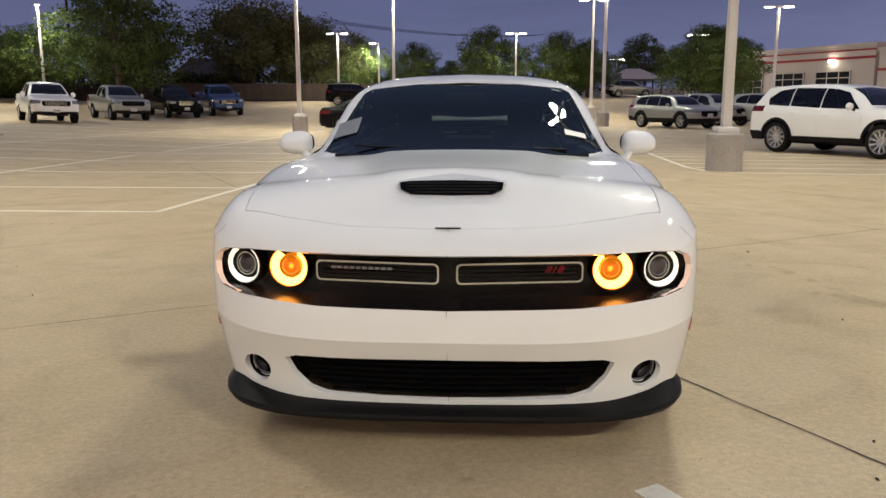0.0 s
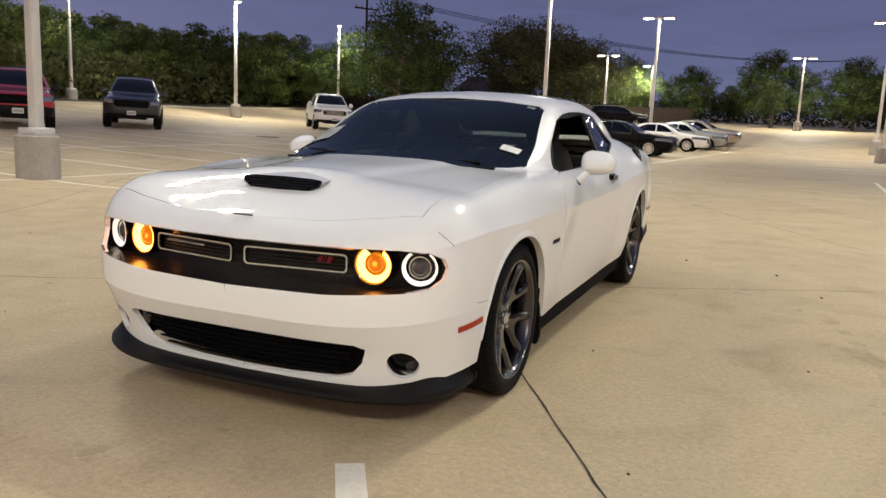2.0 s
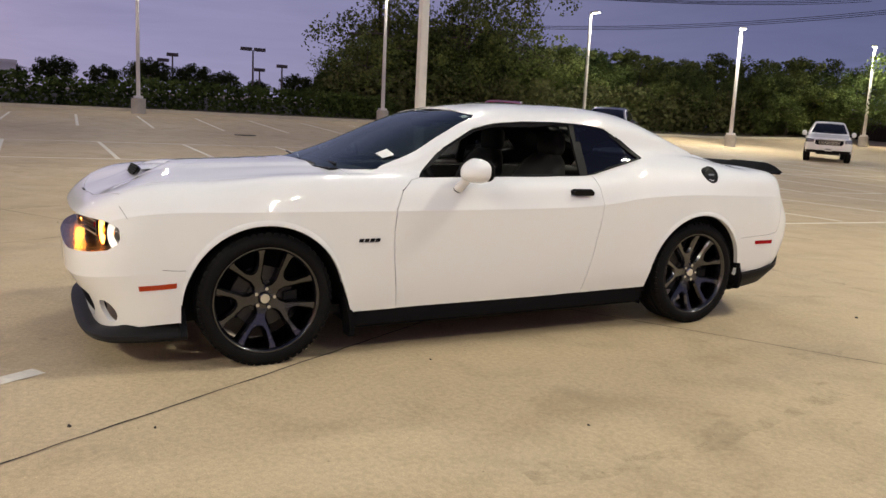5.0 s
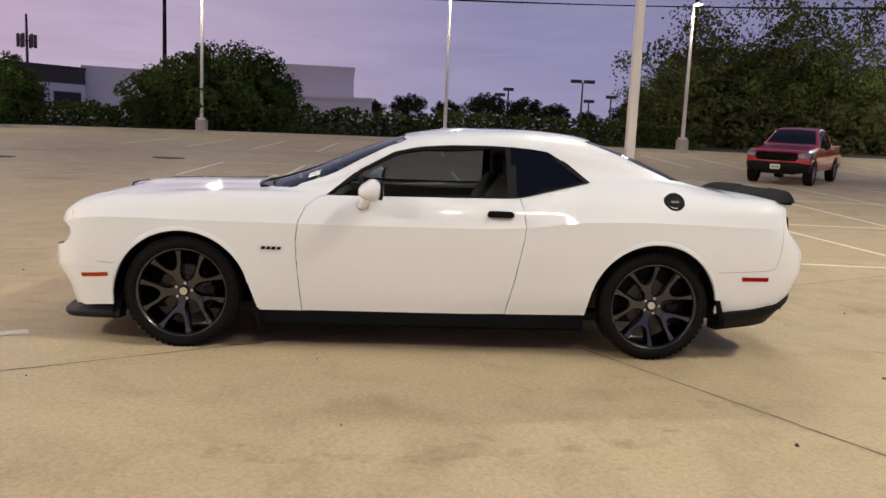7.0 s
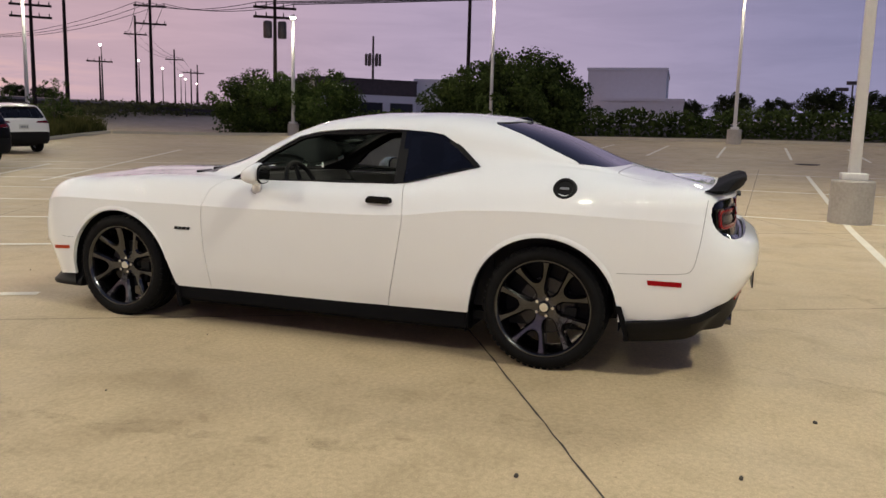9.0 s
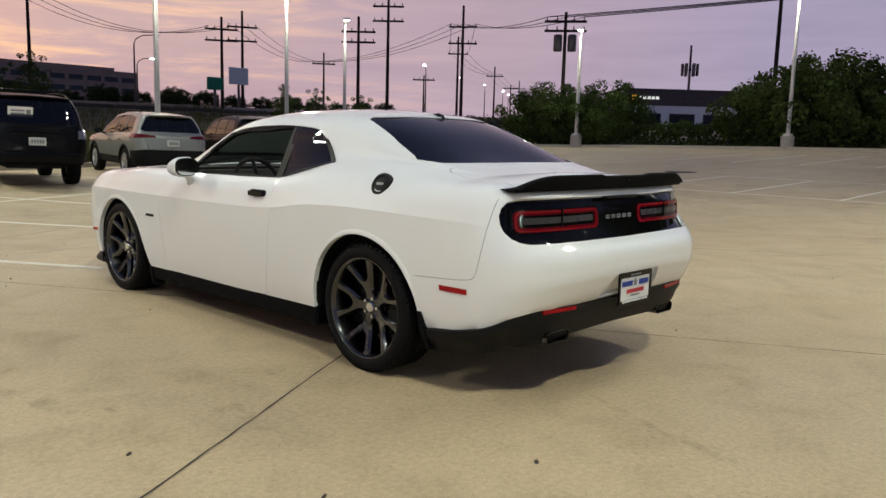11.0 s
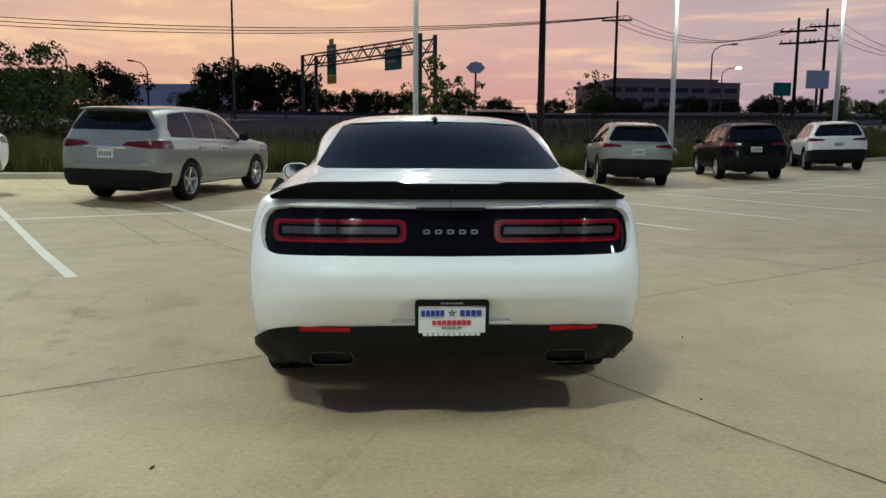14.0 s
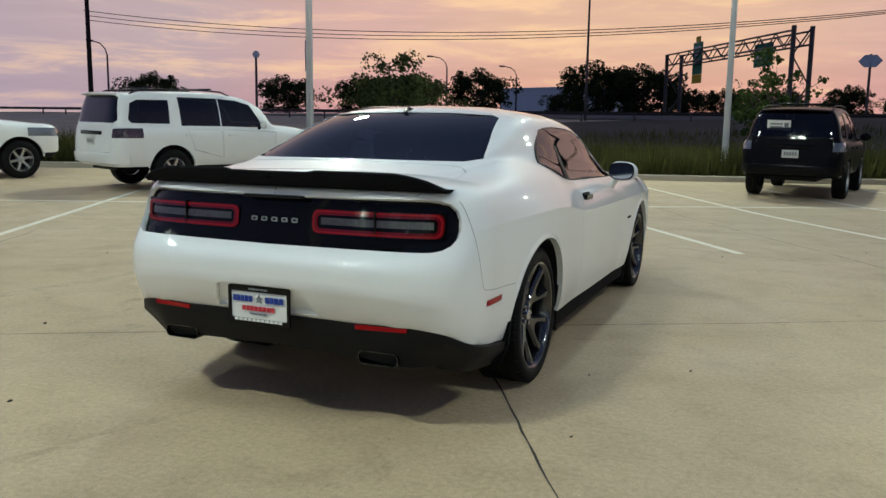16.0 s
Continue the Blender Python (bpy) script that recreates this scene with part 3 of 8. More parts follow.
        bmesh.ops.recalc_face_normals(pil, faces=pil.faces)
        part("centre_pillar", pil, M_BLACKTRIM, coupe)
    part("quarter_window", offset_bm(quarter, -0.005), M_TINT, coupe, "dark tinted quarter glass").visible_shadow = False
    part("quarter_window", offset_bm(q2, -0.005), M_TINT, coupe, "dark tinted quarter glass").visible_shadow = False
    part("door_window", offset_bm(g2, -0.005), M_DOORGLASS, coupe, "raised tinted door glass").visible_shadow = False
    door_glass.free()
    part("plate_recess", both_sides(offset_bm(recess, -0.022)), M_WHITE, coupe)
    return grille, intake, fog, tail, skin


GRILLE, INTAKE, FOG, TAIL, SKIN = build_coupe_body()


def seam(pts, label):
    """A thin dark panel gap that lies on the skin, on both flanks."""
    for sgn in (1, -1):
        bm = bmesh.new()
        line = spline([(0, y, z) for y, z in pts], 5)
        rows = []
        for i, p in enumerate(line):
            q = line[min(i + 1, len(line) - 1)] - line[max(i - 1, 0)]
            w = Vector((0, -q.z, q.y)).normalized() * .0013
            hits = [SKIN.ray_cast(Vector((2.0, p.y + d.y, p.z + d.z)), Vector((-1, 0, 0))) for d in (w, -w)]
            if not all(h[0] and h[0].x > .62 for h in hits):
                break
            spots = [h[0] + h[1] * .0012 for h in hits]
            rows.append([bm.verts.new((sgn * c.x, c.y, c.z)) for c in spots])
        for a, b in zip(rows, rows[1:]):
            bm.faces.new((a[0], b[0], b[1], a[1]))
        bmesh.ops.recalc_face_normals(bm, faces=bm.faces)
        part("panel_gap", bm, M_GREYTRIM, coupe, label)


seam([(-2.146, .81), (-2.132, .787), (-2.116, .757)], "seam above the front bumper cover")
seam([(-1.97, .518), (-1.908, .512), (-1.862, .511)], "seam of the front bumper cover")
seam([(1.862, .580), (2.033, .589), (2.18, .602), (2.240, .628), (2.268, .744), (2.282, .872), (2.292, .985)], "seam of the rear bumper cover")


def plan_path(x_side, y_front, y_turn, z, n=24, y_back=None, power=3.5):
    """Half-round path about the nose or tail from one flank to the other."""
    pts = []
    e = 2 / power
    if y_back is not None:
        pts.append((x_side, y_back, z))
    for k in range(n + 1):
        a = math.pi / 2 - math.pi / 2 * (k / n)
        pts.append((x_side * max(0, math.sin(a)) ** e, y_turn + (y_front - y_turn) * max(0, math.cos(a)) ** e, z))
    full = pts + [(-x, y, zz) for x, y, zz in pts[-2::-1]]
    return full


def face_panel(bm, back):
    """The cut-out skin pushed back into the opening, with walls from its edge forward."""
    offset_bm(bm, -back)
    bm.normal_update()
    return bm


def build_front():
    old = list(GRILLE.verts)
    bmesh.ops.extrude_edge_only(GRILLE, edges=[e for e in GRILLE.edges if len(e.link_faces) == 1 and max(v.co.x for v in e.verts) > 1e-3])
    for v in old:
        v.co.y = -2.180 + .05 * (v.co.x / .8) ** 2
    GRILLE.normal_update()
    part("grille_panel", both_sides(GRILLE), M_SHELF, coupe, "gloss black grille panel")
    # slats of the upper grille
    for sgn in (1, -1):
        ins = bmesh.new()
        m = Matrix.Translation((sgn * .248, -2.240, .662)) @ Matrix.Rotation(radians(90), 4, "X") @ Matrix.Rotation(radians(sgn * 8), 4, "Y")
        frame_ring(ins, rounded(.445, .074, .018), rounded(.432, .061, .014), m, 0.014)
        fr = part("grille_surround", ins, M_CHROME, coupe, "bright grille surround")
        for k in range(4):
            sl = bmesh.new()
            zz = -.022 + k * 0.0145
            prism(sl, [(-.205, zz - .003), (.205, zz - .003), (.205, zz + .003), (-.205, zz + .003)], m @ Matrix.Translation((0, 0, -.012)), .008)
            part("slat", sl, M_BLACKTRIM, fr)
    # worn letter marks on the slats
    for k in range(10):
        bd = bmesh.new()
        x = -.415 + k * 0.0225
        yc = -2.240 - (x + .248) * math.tan(radians(8))
        box(bd, x, x + .017, yc - .010, yc - .002, .668, .678, 0.001, 1)
        part("badge_bar", bd, M_GREYTRIM, coupe, "silver bar of the grille badge")
    for x0, w in ((.335, .020), (.362, .007), (.377, .020)):
        bd = bmesh.new()
        prism(bd, [(x0, .660), (x0 + w, .660), (x0 + w + .012, .684), (x0 + .012, .684)], Matrix.Translation((0, -2.221, 0)) @ Matrix.Rotation(radians(90), 4, "X"), 0.006)
        part("badge_bar", bd, M_RED, coupe, "red slanted bar of the grille badge")
    # four round lamps
    for x, y, z, lit, inner in ((.746, -2.152, .668, M_HALO, False), (.572, -2.188, .667, M_AMBER, True)):
        for sgn in (1, -1):
            turn = Matrix.Translation((sgn * x, y, z)) @ Matrix.Rotation(radians(90), 4, "X") @ Matrix.Rotation(radians(sgn * (20 if not inner else 8)), 4, "Y")
            hb = bmesh.new()
            lathe(hb, [(.074, -.05), (.078, .012), (.076, .018), (.070, .014), (.066, -.02), (.02, -.04)], 32, turn)
            lamp = part("headlamp", hb, M_GLOSSBLACK, coupe, "round headlamp with lit amber ring" if inner else "round headlamp with lit white ring")
            if inner:
                lt = bpy.data.lights.new("turn_lamp_light", "POINT")
                lt.energy, lt.color, lt.shadow_soft_size = 2.2, (1.0, 0.26, 0.02), 0.03
                new("turn_lamp_light", lt).location = (sgn * x, y - .055, z)
            ring = bmesh.new()
            prof = [(.0690, .012), (.046 if inner else .0575, -.014), (.044 if inner else .0555, -.011), (.0660, .0155)]
            rows = []
            for k in range(37):
                a = radians(90 + 34 + (360 - 68) * k / 36)
                rows.append([ring.verts.new(turn @ Vector((r * math.cos(a), r * math.sin(a), h))) for r, h in prof])
            for a, b in zip(rows, rows[1:]):
                for k in range(4):
                    ring.faces.new((a[k], b[k], b[(k + 1) % 4], a[(k + 1) % 4]))
            ring.faces.new(rows[0])
            ring.faces.new(rows[-1][::-1])
            bmesh.ops.recalc_face_normals(ring, faces=ring.faces)
            part("light_ring", ring, lit, lamp)
            if inner:
                # bezel made to glow orange, in place of the bloom round the ring
                edge = bmesh.new()
                lathe(edge, [(.0725, .006), (.0715, .0165), (.0695, .0160), (.0690, .010)], 40, turn)
                part("bezel", edge, M_AMBERBLOOM, lamp, "glowing orange lamp edge that stands for bloom")
            lens = bmesh.new()
            lathe(lens, [(.038, -.02), (.036, -.006), (.026, .006), (.012, .011), (.0005, .012)], 24, turn)
            part("projector_lens", lens, M_SMOKE if not inner else M_AMBERLENS, lamp, "projector lens")
            coll = bmesh.new()
            lathe(coll, [(.046, -.022), (.044, -.004), (.038, -.004), (.037, -.02)], 24, turn)
            part("bezel", coll, M_CHROME if not inner else M_AMBERLENS, lamp)
    # lower intake with slats
    part("intake_panel", both_sides(face_panel(INTAKE, 0.06)), M_GRILLE, coupe, "black lower intake")
    for k in range(6):
        zz = .222 + k * 0.0235
        half = cv(zz, [(.2, .38), (.26, .47), (.36, .52)])
        sl = bmesh.new()
        ycen = lambda x: -2.195 + .055 * (x / .55) ** 2 - (zz - .2) * .35
        path = [(half - 2 * half * q / 16, ycen(half - 2 * half * q / 16), zz) for q in range(17)]
        sweep(sl, path, [(-.055, -.002), (-.038, -.002), (-.038, .002), (-.055, .002)])
        part("intake_slat", sl, M_GRILLE, coupe)
    # fog lamps
    fog = face_panel(FOG, 0.055)
    f2 = mirror_x(fog)
    for bmf, sgn in ((fog, 1), (f2, -1)):
        fl = part("fog_lamp", bmf, M_GLOSSBLACK, coupe, "round fog lamp in a recess")
        ln = bmesh.new()
        m = Matrix.Translation((sgn * .706, -2.128, .286)) @ Matrix.Rotation(radians(90), 4, "X") @ Matrix.Rotation(radians(sgn * 22), 4, "Y") @ Matrix.Scale(1.14, 4)
        lathe(ln, [(.040, -.03), (.039, -.012), (.033, -.006), (.016, 0), (.0005, .001)], 20, m)
        part("lens", ln, M_SMOKE, fl)
        rg = bmesh.new()
        lathe(rg, [(.052, -.045), (.052, -.016), (.0505, -.012), (.049, -.014), (.048, -.035)], 28, m)
        part("surround", rg, M_WHITE, fl, "white fog lamp surround")
        rg = bmesh.new()
        lathe(rg, [(.0485, -.03), (.047, -.014), (.043, -.012), (.040, -.018)], 28, m)
        part("bezel", rg, M_GREYTRIM, fl)
    # front splitter
    sp = bmesh.new()
    path = plan_path(.880, -2.312, -1.85, 0.0, 30)
    rings = []
    for i, p in enumerate(path):
        t = abs(p[0]) / .882
        lift = cv(t, [(0, 0.0), (.6, .004), (.85, .018), (1.0, .045)])
        d = (Vector(path[min(i + 1, len(path) - 1)]) - Vector(path[max(i - 1, 0)])).normalized()
        side = Vector((-d.y, d.x, 0))
        c = Vector(p)
        z0 = .126 + lift * .6
        ring = [c + side * -.10 + Vector((0, 0, z0 + .052 + lift * 2.0)), c + side * -.045 + Vector((0, 0, z0 + .046 + lift * 1.5)), c + side * -.01 + Vector((0, 0, z0 + .038 + lift * .4)), c + side * .004 + Vector((0, 0, z0 + .032 + lift * .2)),
                c + side * .006 + Vector((0, 0, z0 + .022)), c + side * -.004 + Vector((0, 0, z0 + .006)), c + side * -.12 + Vector((0, 0, z0))]
        rings.append([sp.verts.new(v) for v in ring])
    for a, b in zip(rings, rings[1:]):
        for k in range(len(a)):
            sp.faces.new((a[k], a[(k + 1) % len(a)], b[(k + 1) % len(a)], b[k]))
    sp.faces.new(rings[0])
    sp.faces.new(rings[-1][::-1])
    bmesh.ops.recalc_face_normals(sp, faces=sp.faces)
    part("front_splitter", sp, M_BLACKTRIM, coupe, "satin black front splitter")
    # bonnet scoop
    sc = bmesh.new()
    m = Matrix.Translation((0, -1.985, .925)) @ Matrix.Rotation(radians(62), 4, "X")
    out = [(-.195, .022), (-.15, .028), (0, .031), (.15, .028), (.195, .022), (.19, -.004), (.15, -.026), (0, -.030), (-.15, -.026), (-.19, -.004)]
    prism(sc, out[::-1], m, 0.012)
    scoop = part("hood_scoop", sc, M_GLOSSBLACK, coupe, "black bonnet air scoop")
    for k in range(4):
        s2 = bmesh.new()
        yy = .018 - k * .0125
        w = .17 if k < 3 else .14
        prism(s2, [(-w, yy - .0025), (w, yy - .0025), (w, yy + .0025), (-w, yy + .0025)], m @ Matrix.Translation((0, 0, .012)), 0.006)
        part("slat", s2, M_BLACKTRIM, scoop)
    lip = bmesh.new()
    for q, (a, b) in enumerate(zip(range(-10, 10), range(-9, 11))):
        xa, xb = a * .0205, b * .0205
        za = lambda x: .953 - .010 * (x / .2) ** 2
        vs = [lip.verts.new((xa, -1.975, za(xa))), lip.verts.new((xb, -1.975, za(xb))), lip.verts.new((xb, -1.80, za(xb) + .018)), lip.verts.new((xa, -1.80, za(xa) + .018)),
              lip.verts.new((xa, -1.97, za(xa) - .008)), lip.verts.new((xb, -1.97, za(xb) - .008))]
        lip.faces.new((vs[0], vs[1], vs[2], vs[3]))
        lip.faces.new((vs[5], vs[1], vs[0], vs[4])[::-1])
    bmesh.ops.remove_doubles(lip, verts=lip.verts, dist=1e-4)
    bmesh.ops.recalc_face_normals(lip, faces=lip.faces)
    part("scoop_brow", lip, M_WHITE, coupe)
    lt = bmesh.new()
    box(lt, -.045, .045, -2.256, -2.244, .815, .820, .002, 1)
    part("hood_latch_trim", lt, M_BLACKTRIM, coupe)


build_front()


def build_rear():
    part("tail_panel", both_sides(face_panel(TAIL, 0.03)), M_GLOSSBLACK, coupe, "gloss black tail panel")
    def tail_y(x, z):
        t = min(.999, abs(x) / .905)
        return 2.0 + (cv(z, [(.78, .455), (.99, .428)])) * (1 - t**4.1) ** (1 / 4.1) - .03

    def on_tail(bm, outline, d0, d1):
        f0 = [bm.verts.new((x, tail_y(x, z) + d0, z)) for x, z in outline]
        f1 = [bm.verts.new((x, tail_y(x, z) + d1, z)) for x, z in outline]
        return f0, f1

    def tail_ring(outer, inner, d0, d1):
        bm = bmesh.new()
        o0, o1 = on_tail(bm, outer, d0, d1)
        i0, i1 = on_tail(bm, inner, d0, d1)
        n = len(outer)
        for k in range(n):
            j = (k + 1) % n
            for q in ((o1[k], o1[j], i1[j], i1[k]), (o0[k], o0[j], o1[j], o1[k]), (i0[k], i0[j], i1[j], i1[k])):
                bm.faces.new(q)
        bmesh.ops.recalc_face_normals(bm, faces=bm.faces)
        return bm

    def tail_pane(outline, d0, d1):
        bm = bmesh.new()
        f0, f1 = on_tail(bm, outline, d0, d1)
        n = len(outline)
        for k in range(n // 2 - 1):
            bm.faces.new((f1[k], f1[k + 1], f1[n - 2 - k], f1[n - 1 - k]))
        for k in range(n):
            bm.faces.new((f0[k], f0[(k + 1) % n], f1[(k + 1) % n], f1[k]))
        bmesh.ops.recalc_face_normals(bm, faces=bm.faces)
        return bm

    def long_round(x0, x1, z0, z1, r):
        """Rounded outline with points along its long edges."""
        pts = []
        for cx, cz, a0 in ((x1 - r, z1 - r, 0), (x0 + r, z1 - r, 90), (x0 + r, z0 + r, 180), (x1 - r, z0 + r, 270)):
            if a0 in (90, 270):
                xa, xb = (x1 - r, x0 + r) if a0 == 90 else (x0 + r, x1 - r)
                pts += [(xa + (xb - xa) * q / 8, z1 if a0 == 90 else z0) for q in range(1, 8)]
            pts += [(cx + r * math.cos(radians(a0 + 90 * q / 4)), cz + r * math.sin(radians(a0 + 90 * q / 4))) for q in range(5)]
        return pts

    for sgn in (1, -1):
        fl = lambda o: [(sgn * x, z) for x, z in o]
        base = part("tail_lamp", tail_pane([(sgn * x, z) for x, z in [(.19 + .59 * q / 10, .936) for q in range(11)] + [(.78 - .59 * q / 10, .826) for q in range(11)]], 0.0, .012), M_GLOSSBLACK, coupe, "smoked tail lamp with a red border")
        part("red_border", tail_ring(fl(long_round(.192, .776, .830, .932, .030)), fl(long_round(.218, .752, .852, .910, .018)), .008, .018), M_RED, base, "red lamp border")
        part("light_guide", tail_ring(fl(long_round(.198, .770, .835, .927, .028)), fl(long_round(.203, .765, .840, .922, .026)), .012, .0195), M_REDGLOW, base)
        part("reverse_lens", tail_pane([(sgn * x, z) for x, z in [(.235 + .50 * q / 10, .898) for q in range(11)] + [(.735 - .50 * q / 10, .868) for q in range(11)]], .008, .016), M_SMOKE, base, "smoked lens strip")
        dv = bmesh.new()
        yy = tail_y(.492, .88)
        box(dv, sgn * .492 - .003, sgn * .492 + .003, yy, yy + .024, .824, .938)
        part("divider", dv, M_GLOSSBLACK, base)
    for k in range(5):
        bd = bmesh.new()
        x = .105 - k * .0525
        frame_ring(bd, rounded(.030, .020, .006), rounded(.018, .009, .003), Matrix.Translation((x, 2.428, .878)) @ Matrix.Rotation(radians(-90), 4, "X"), .006)
        part("badge", bd, M_GREYTRIM, coupe, "small silver badge mark")
    hd = bmesh.new()
    box(hd, -.15, .15, 2.41, 2.45, .972, .986, .003, 1)
    part("tail_trim", hd, M_BLACKTRIM, coupe)
    # spoiler
    sp = bmesh.new()
    rings = []
    for q in range(41):
        x = .785 - 1.57 * q / 40
        t = abs(x) / .785
        rise = cv(t, [(0, .055), (.25, .056), (.28, .064), (.72, .064), (.86, .048), (1.0, .006)])
        y0 = 2.30 - .03 * t * t
        y1 = 2.478 - .095 * t ** 2.5
        zb = 1.036 - .008 * t * t
        prof = [(y0, zb), (y0 + .05, zb + rise * .35), (y1 - .03, zb + rise * .95), (y1 - .006, zb + rise), (y1, zb + rise - .008), (y1 - .012, zb + .006), (y1 - .03, zb - .012), (y0 + .05, zb - .012)]
        rings.append([sp.verts.new((x, a, b)) for a, b in prof])
    for a, b in zip(rings, rings[1:]):
        for k in range(8):
            sp.faces.new((a[k], a[(k + 1) % 8], b[(k + 1) % 8], b[k]))
    sp.faces.new(rings[0])
    sp.faces.new(rings[-1])
    bmesh.ops.recalc_face_normals(sp, faces=sp.faces)
    part("spoiler", sp, M_SPOILER, coupe, "black deck-lid spoiler")
    eye = bmesh.new()
    cyl(eye, (0, 2.47, 1.062), (0, 2.478, 1.062), .009, seg=12)
    part("camera_eye", eye, M_GLOSSBLACK, coupe)
    # lower valance
    va = bmesh.new()
    path = plan_path(.898, 2.485, 2.0, 0.0, 40, y_back=1.91, power=4.2)
    rings = []
    for i, p in enumerate(path):
        t = abs(p[0]) / .898
        d = (Vector(path[min(i + 1, len(path) - 1)]) - Vector(path[max(i - 1, 0)])).normalized()
        side = Vector((d.y, -d.x, 0))
        ztop = valance_top(p[0], p[1])
        zbot = cv(t, [(0, .318), (.40, .312), (.75, .282), (.92, .275), (1.0, .258)]) - cv(p[1], [(1.90, .07), (2.25, .02), (2.40, 0)])
        c = Vector(p)
        tuck = cv(t, [(0, 0), (.68, 0), (.9, .8), (1.0, .35)])
        rings.append([va.verts.new(c + side * u + Vector((0, 0, z))) for u, z in ((-.03, ztop), (.005, ztop - .006), (.003, ztop - .040), (-.010 - .045 * tuck, (ztop + zbot) / 2 - .01), (-.05 - .07 * tuck, zbot), (-.20, zbot - .008), (-.20, ztop))])
    for a, b in zip(rings, rings[1:]):
        for k in range(7):
            va.faces.new((a[k], a[(k + 1) % 7], b[(k + 1) % 7], b[k]))
    va.faces.new(rings[0])
    va.faces.new(rings[-1])
    bmesh.ops.recalc_face_normals(va, faces=va.faces)
    part("rear_valance", va, M_BLACKTRIM, coupe, "satin black rear valance")
    for sgn in (1, -1):
        ex = bmesh.new()
        m = Matrix.Translation((sgn * .520, 2.30, .320)) @ Matrix.Rotation(radians(-90), 4, "X")
        frame_ring(ex, rounded(.188, .058, .024), rounded(.182, .052, .021), m, .150)
        ob = part("exhaust_tip", ex, M_RIM, coupe, "dark rectangular metal exhaust tip")
        inn = bmesh.new()
        prism(inn, rounded(.180, .050, .020), m, .05)
        part("inner_pipe", inn, M_BLACKTRIM, ob)
        rf = bmesh.new()
        prism(rf, [(-.112, -.009), (.112, -.010), (.112, .010), (-.112, .009)], Matrix.Translation((sgn * .545, 2.462, .457)) @ Matrix.Rotation(radians(-90), 4, "X") @ Matrix.Rotation(radians(sgn * 8), 4, "Y"), .014)
        part("reflector", rf, M_REFLECT, coupe, "red rear reflector")
    # number plate in its recess
    pl = bmesh.new()
    m = Matrix.Translation((0, 2.545, .518)) @ Matrix.Rotation(radians(-90), 4, "X") @ Matrix.Rotation(math.pi, 4, "Z")
    prism(pl, rounded(.305, .155, .012), m, .006)
    plate = part("number_plate", pl, M_PAPER, coupe, "white dealer plate with blue and red bars")
    fr = bmesh.new()
    frame_ring(fr, rounded(.318, .172, .014), rounded(.288, .118, .006), m @ Matrix.Translation((0, -.003, .004)), .008)
    part("plate_frame", fr, M_GLOSSBLACK, plate)
    for y0, y1, xs, mt in ((.012, .038, ((-.132, -.030), (.034, .130)), M_PLATEBLUE), (-.026, -.006, ((-.085, .085),), M_PLATERED), (-.043, -.036, ((-.045, .045),), M_GREYTRIM), (-.073, -.062, ((-.125, .125),), M_PAPER), (.064, .072, ((-.05, .05),), M_GREYTRIM)):
        for xa, xb in xs:
            br = bmesh.new()
            n = max(1, round((xb - xa) / .022))
            for k in range(n):
                w = (xb - xa) / n
                prism(br, [(xa + k * w, y0), (xa + (k + .82) * w, y0), (xa + (k + .82) * w, y1), (xa + k * w, y1)], m @ Matrix.Translation((0, 0, .010)), .003)
            part("print_bar", br, mt, plate)
    st = bmesh.new()
    prism(st, [((.022 if k % 2 == 0 else .009) * math.sin(math.pi * k / 5), .025 + (.022 if k % 2 == 0 else .009) * math.cos(math.pi * k / 5)) for k in range(10)][::-1], m @ Matrix.Translation((0, 0, .006)), .004)
    part("print_star", st, M_GREYTRIM, plate)


build_rear()


def flank_x(y, z):
    """Half-width of the flank at a place."""
    prev = None
    for (fy, fz), zs, xs, rr in RAILS[:10]:
        pz, px = cv(y, zs), cv(y, xs)
        if prev and prev[0] <= z <= pz:
            u = (z - prev[0]) / max(1e-6, pz - prev[0])
            return prev[1] + (px - prev[1]) * u
        prev = (pz, px)
    return prev[1]


def on_skin(bm, pts, sgn, n=10):
    """A thin four-cornered lens that follows the skin of the flank."""
    (ya, za), (yb, zb), (yc, zc), (yd, zd) = pts
    rows = []
    for q in range(n + 1):
        u = q / n
        row = []
        for w in (0, .5, 1):
            yt, zt, yl, zl = ya + (yb - ya) * u, za + (zb - za) * u, yd + (yc - yd) * u, zd + (zc - zd) * u
            y, z = yt + (yl - yt) * w, zt + (zl - zt) * w
            hit = SKIN.ray_cast(Vector((2.0, y, z)), Vector((-1, 0, 0)))[0]
            row.append(hit)
        rows.append([bm.verts.new((sgn * (row[0].x - .004), row[0].y, row[0].z))] + [bm.verts.new((sgn * (h.x + .004), h.y, h.z)) for h in row] + [bm.verts.new((sgn * (row[2].x - .004), row[2].y, row[2].z))])
    for a, b in zip(rows, rows[1:]):
        for k in range(4):
            bm.faces.new((a[k], a[k + 1], b[k + 1], b[k]))
    bm.faces.new(rows[0])
    bm.faces.new(rows[-1])


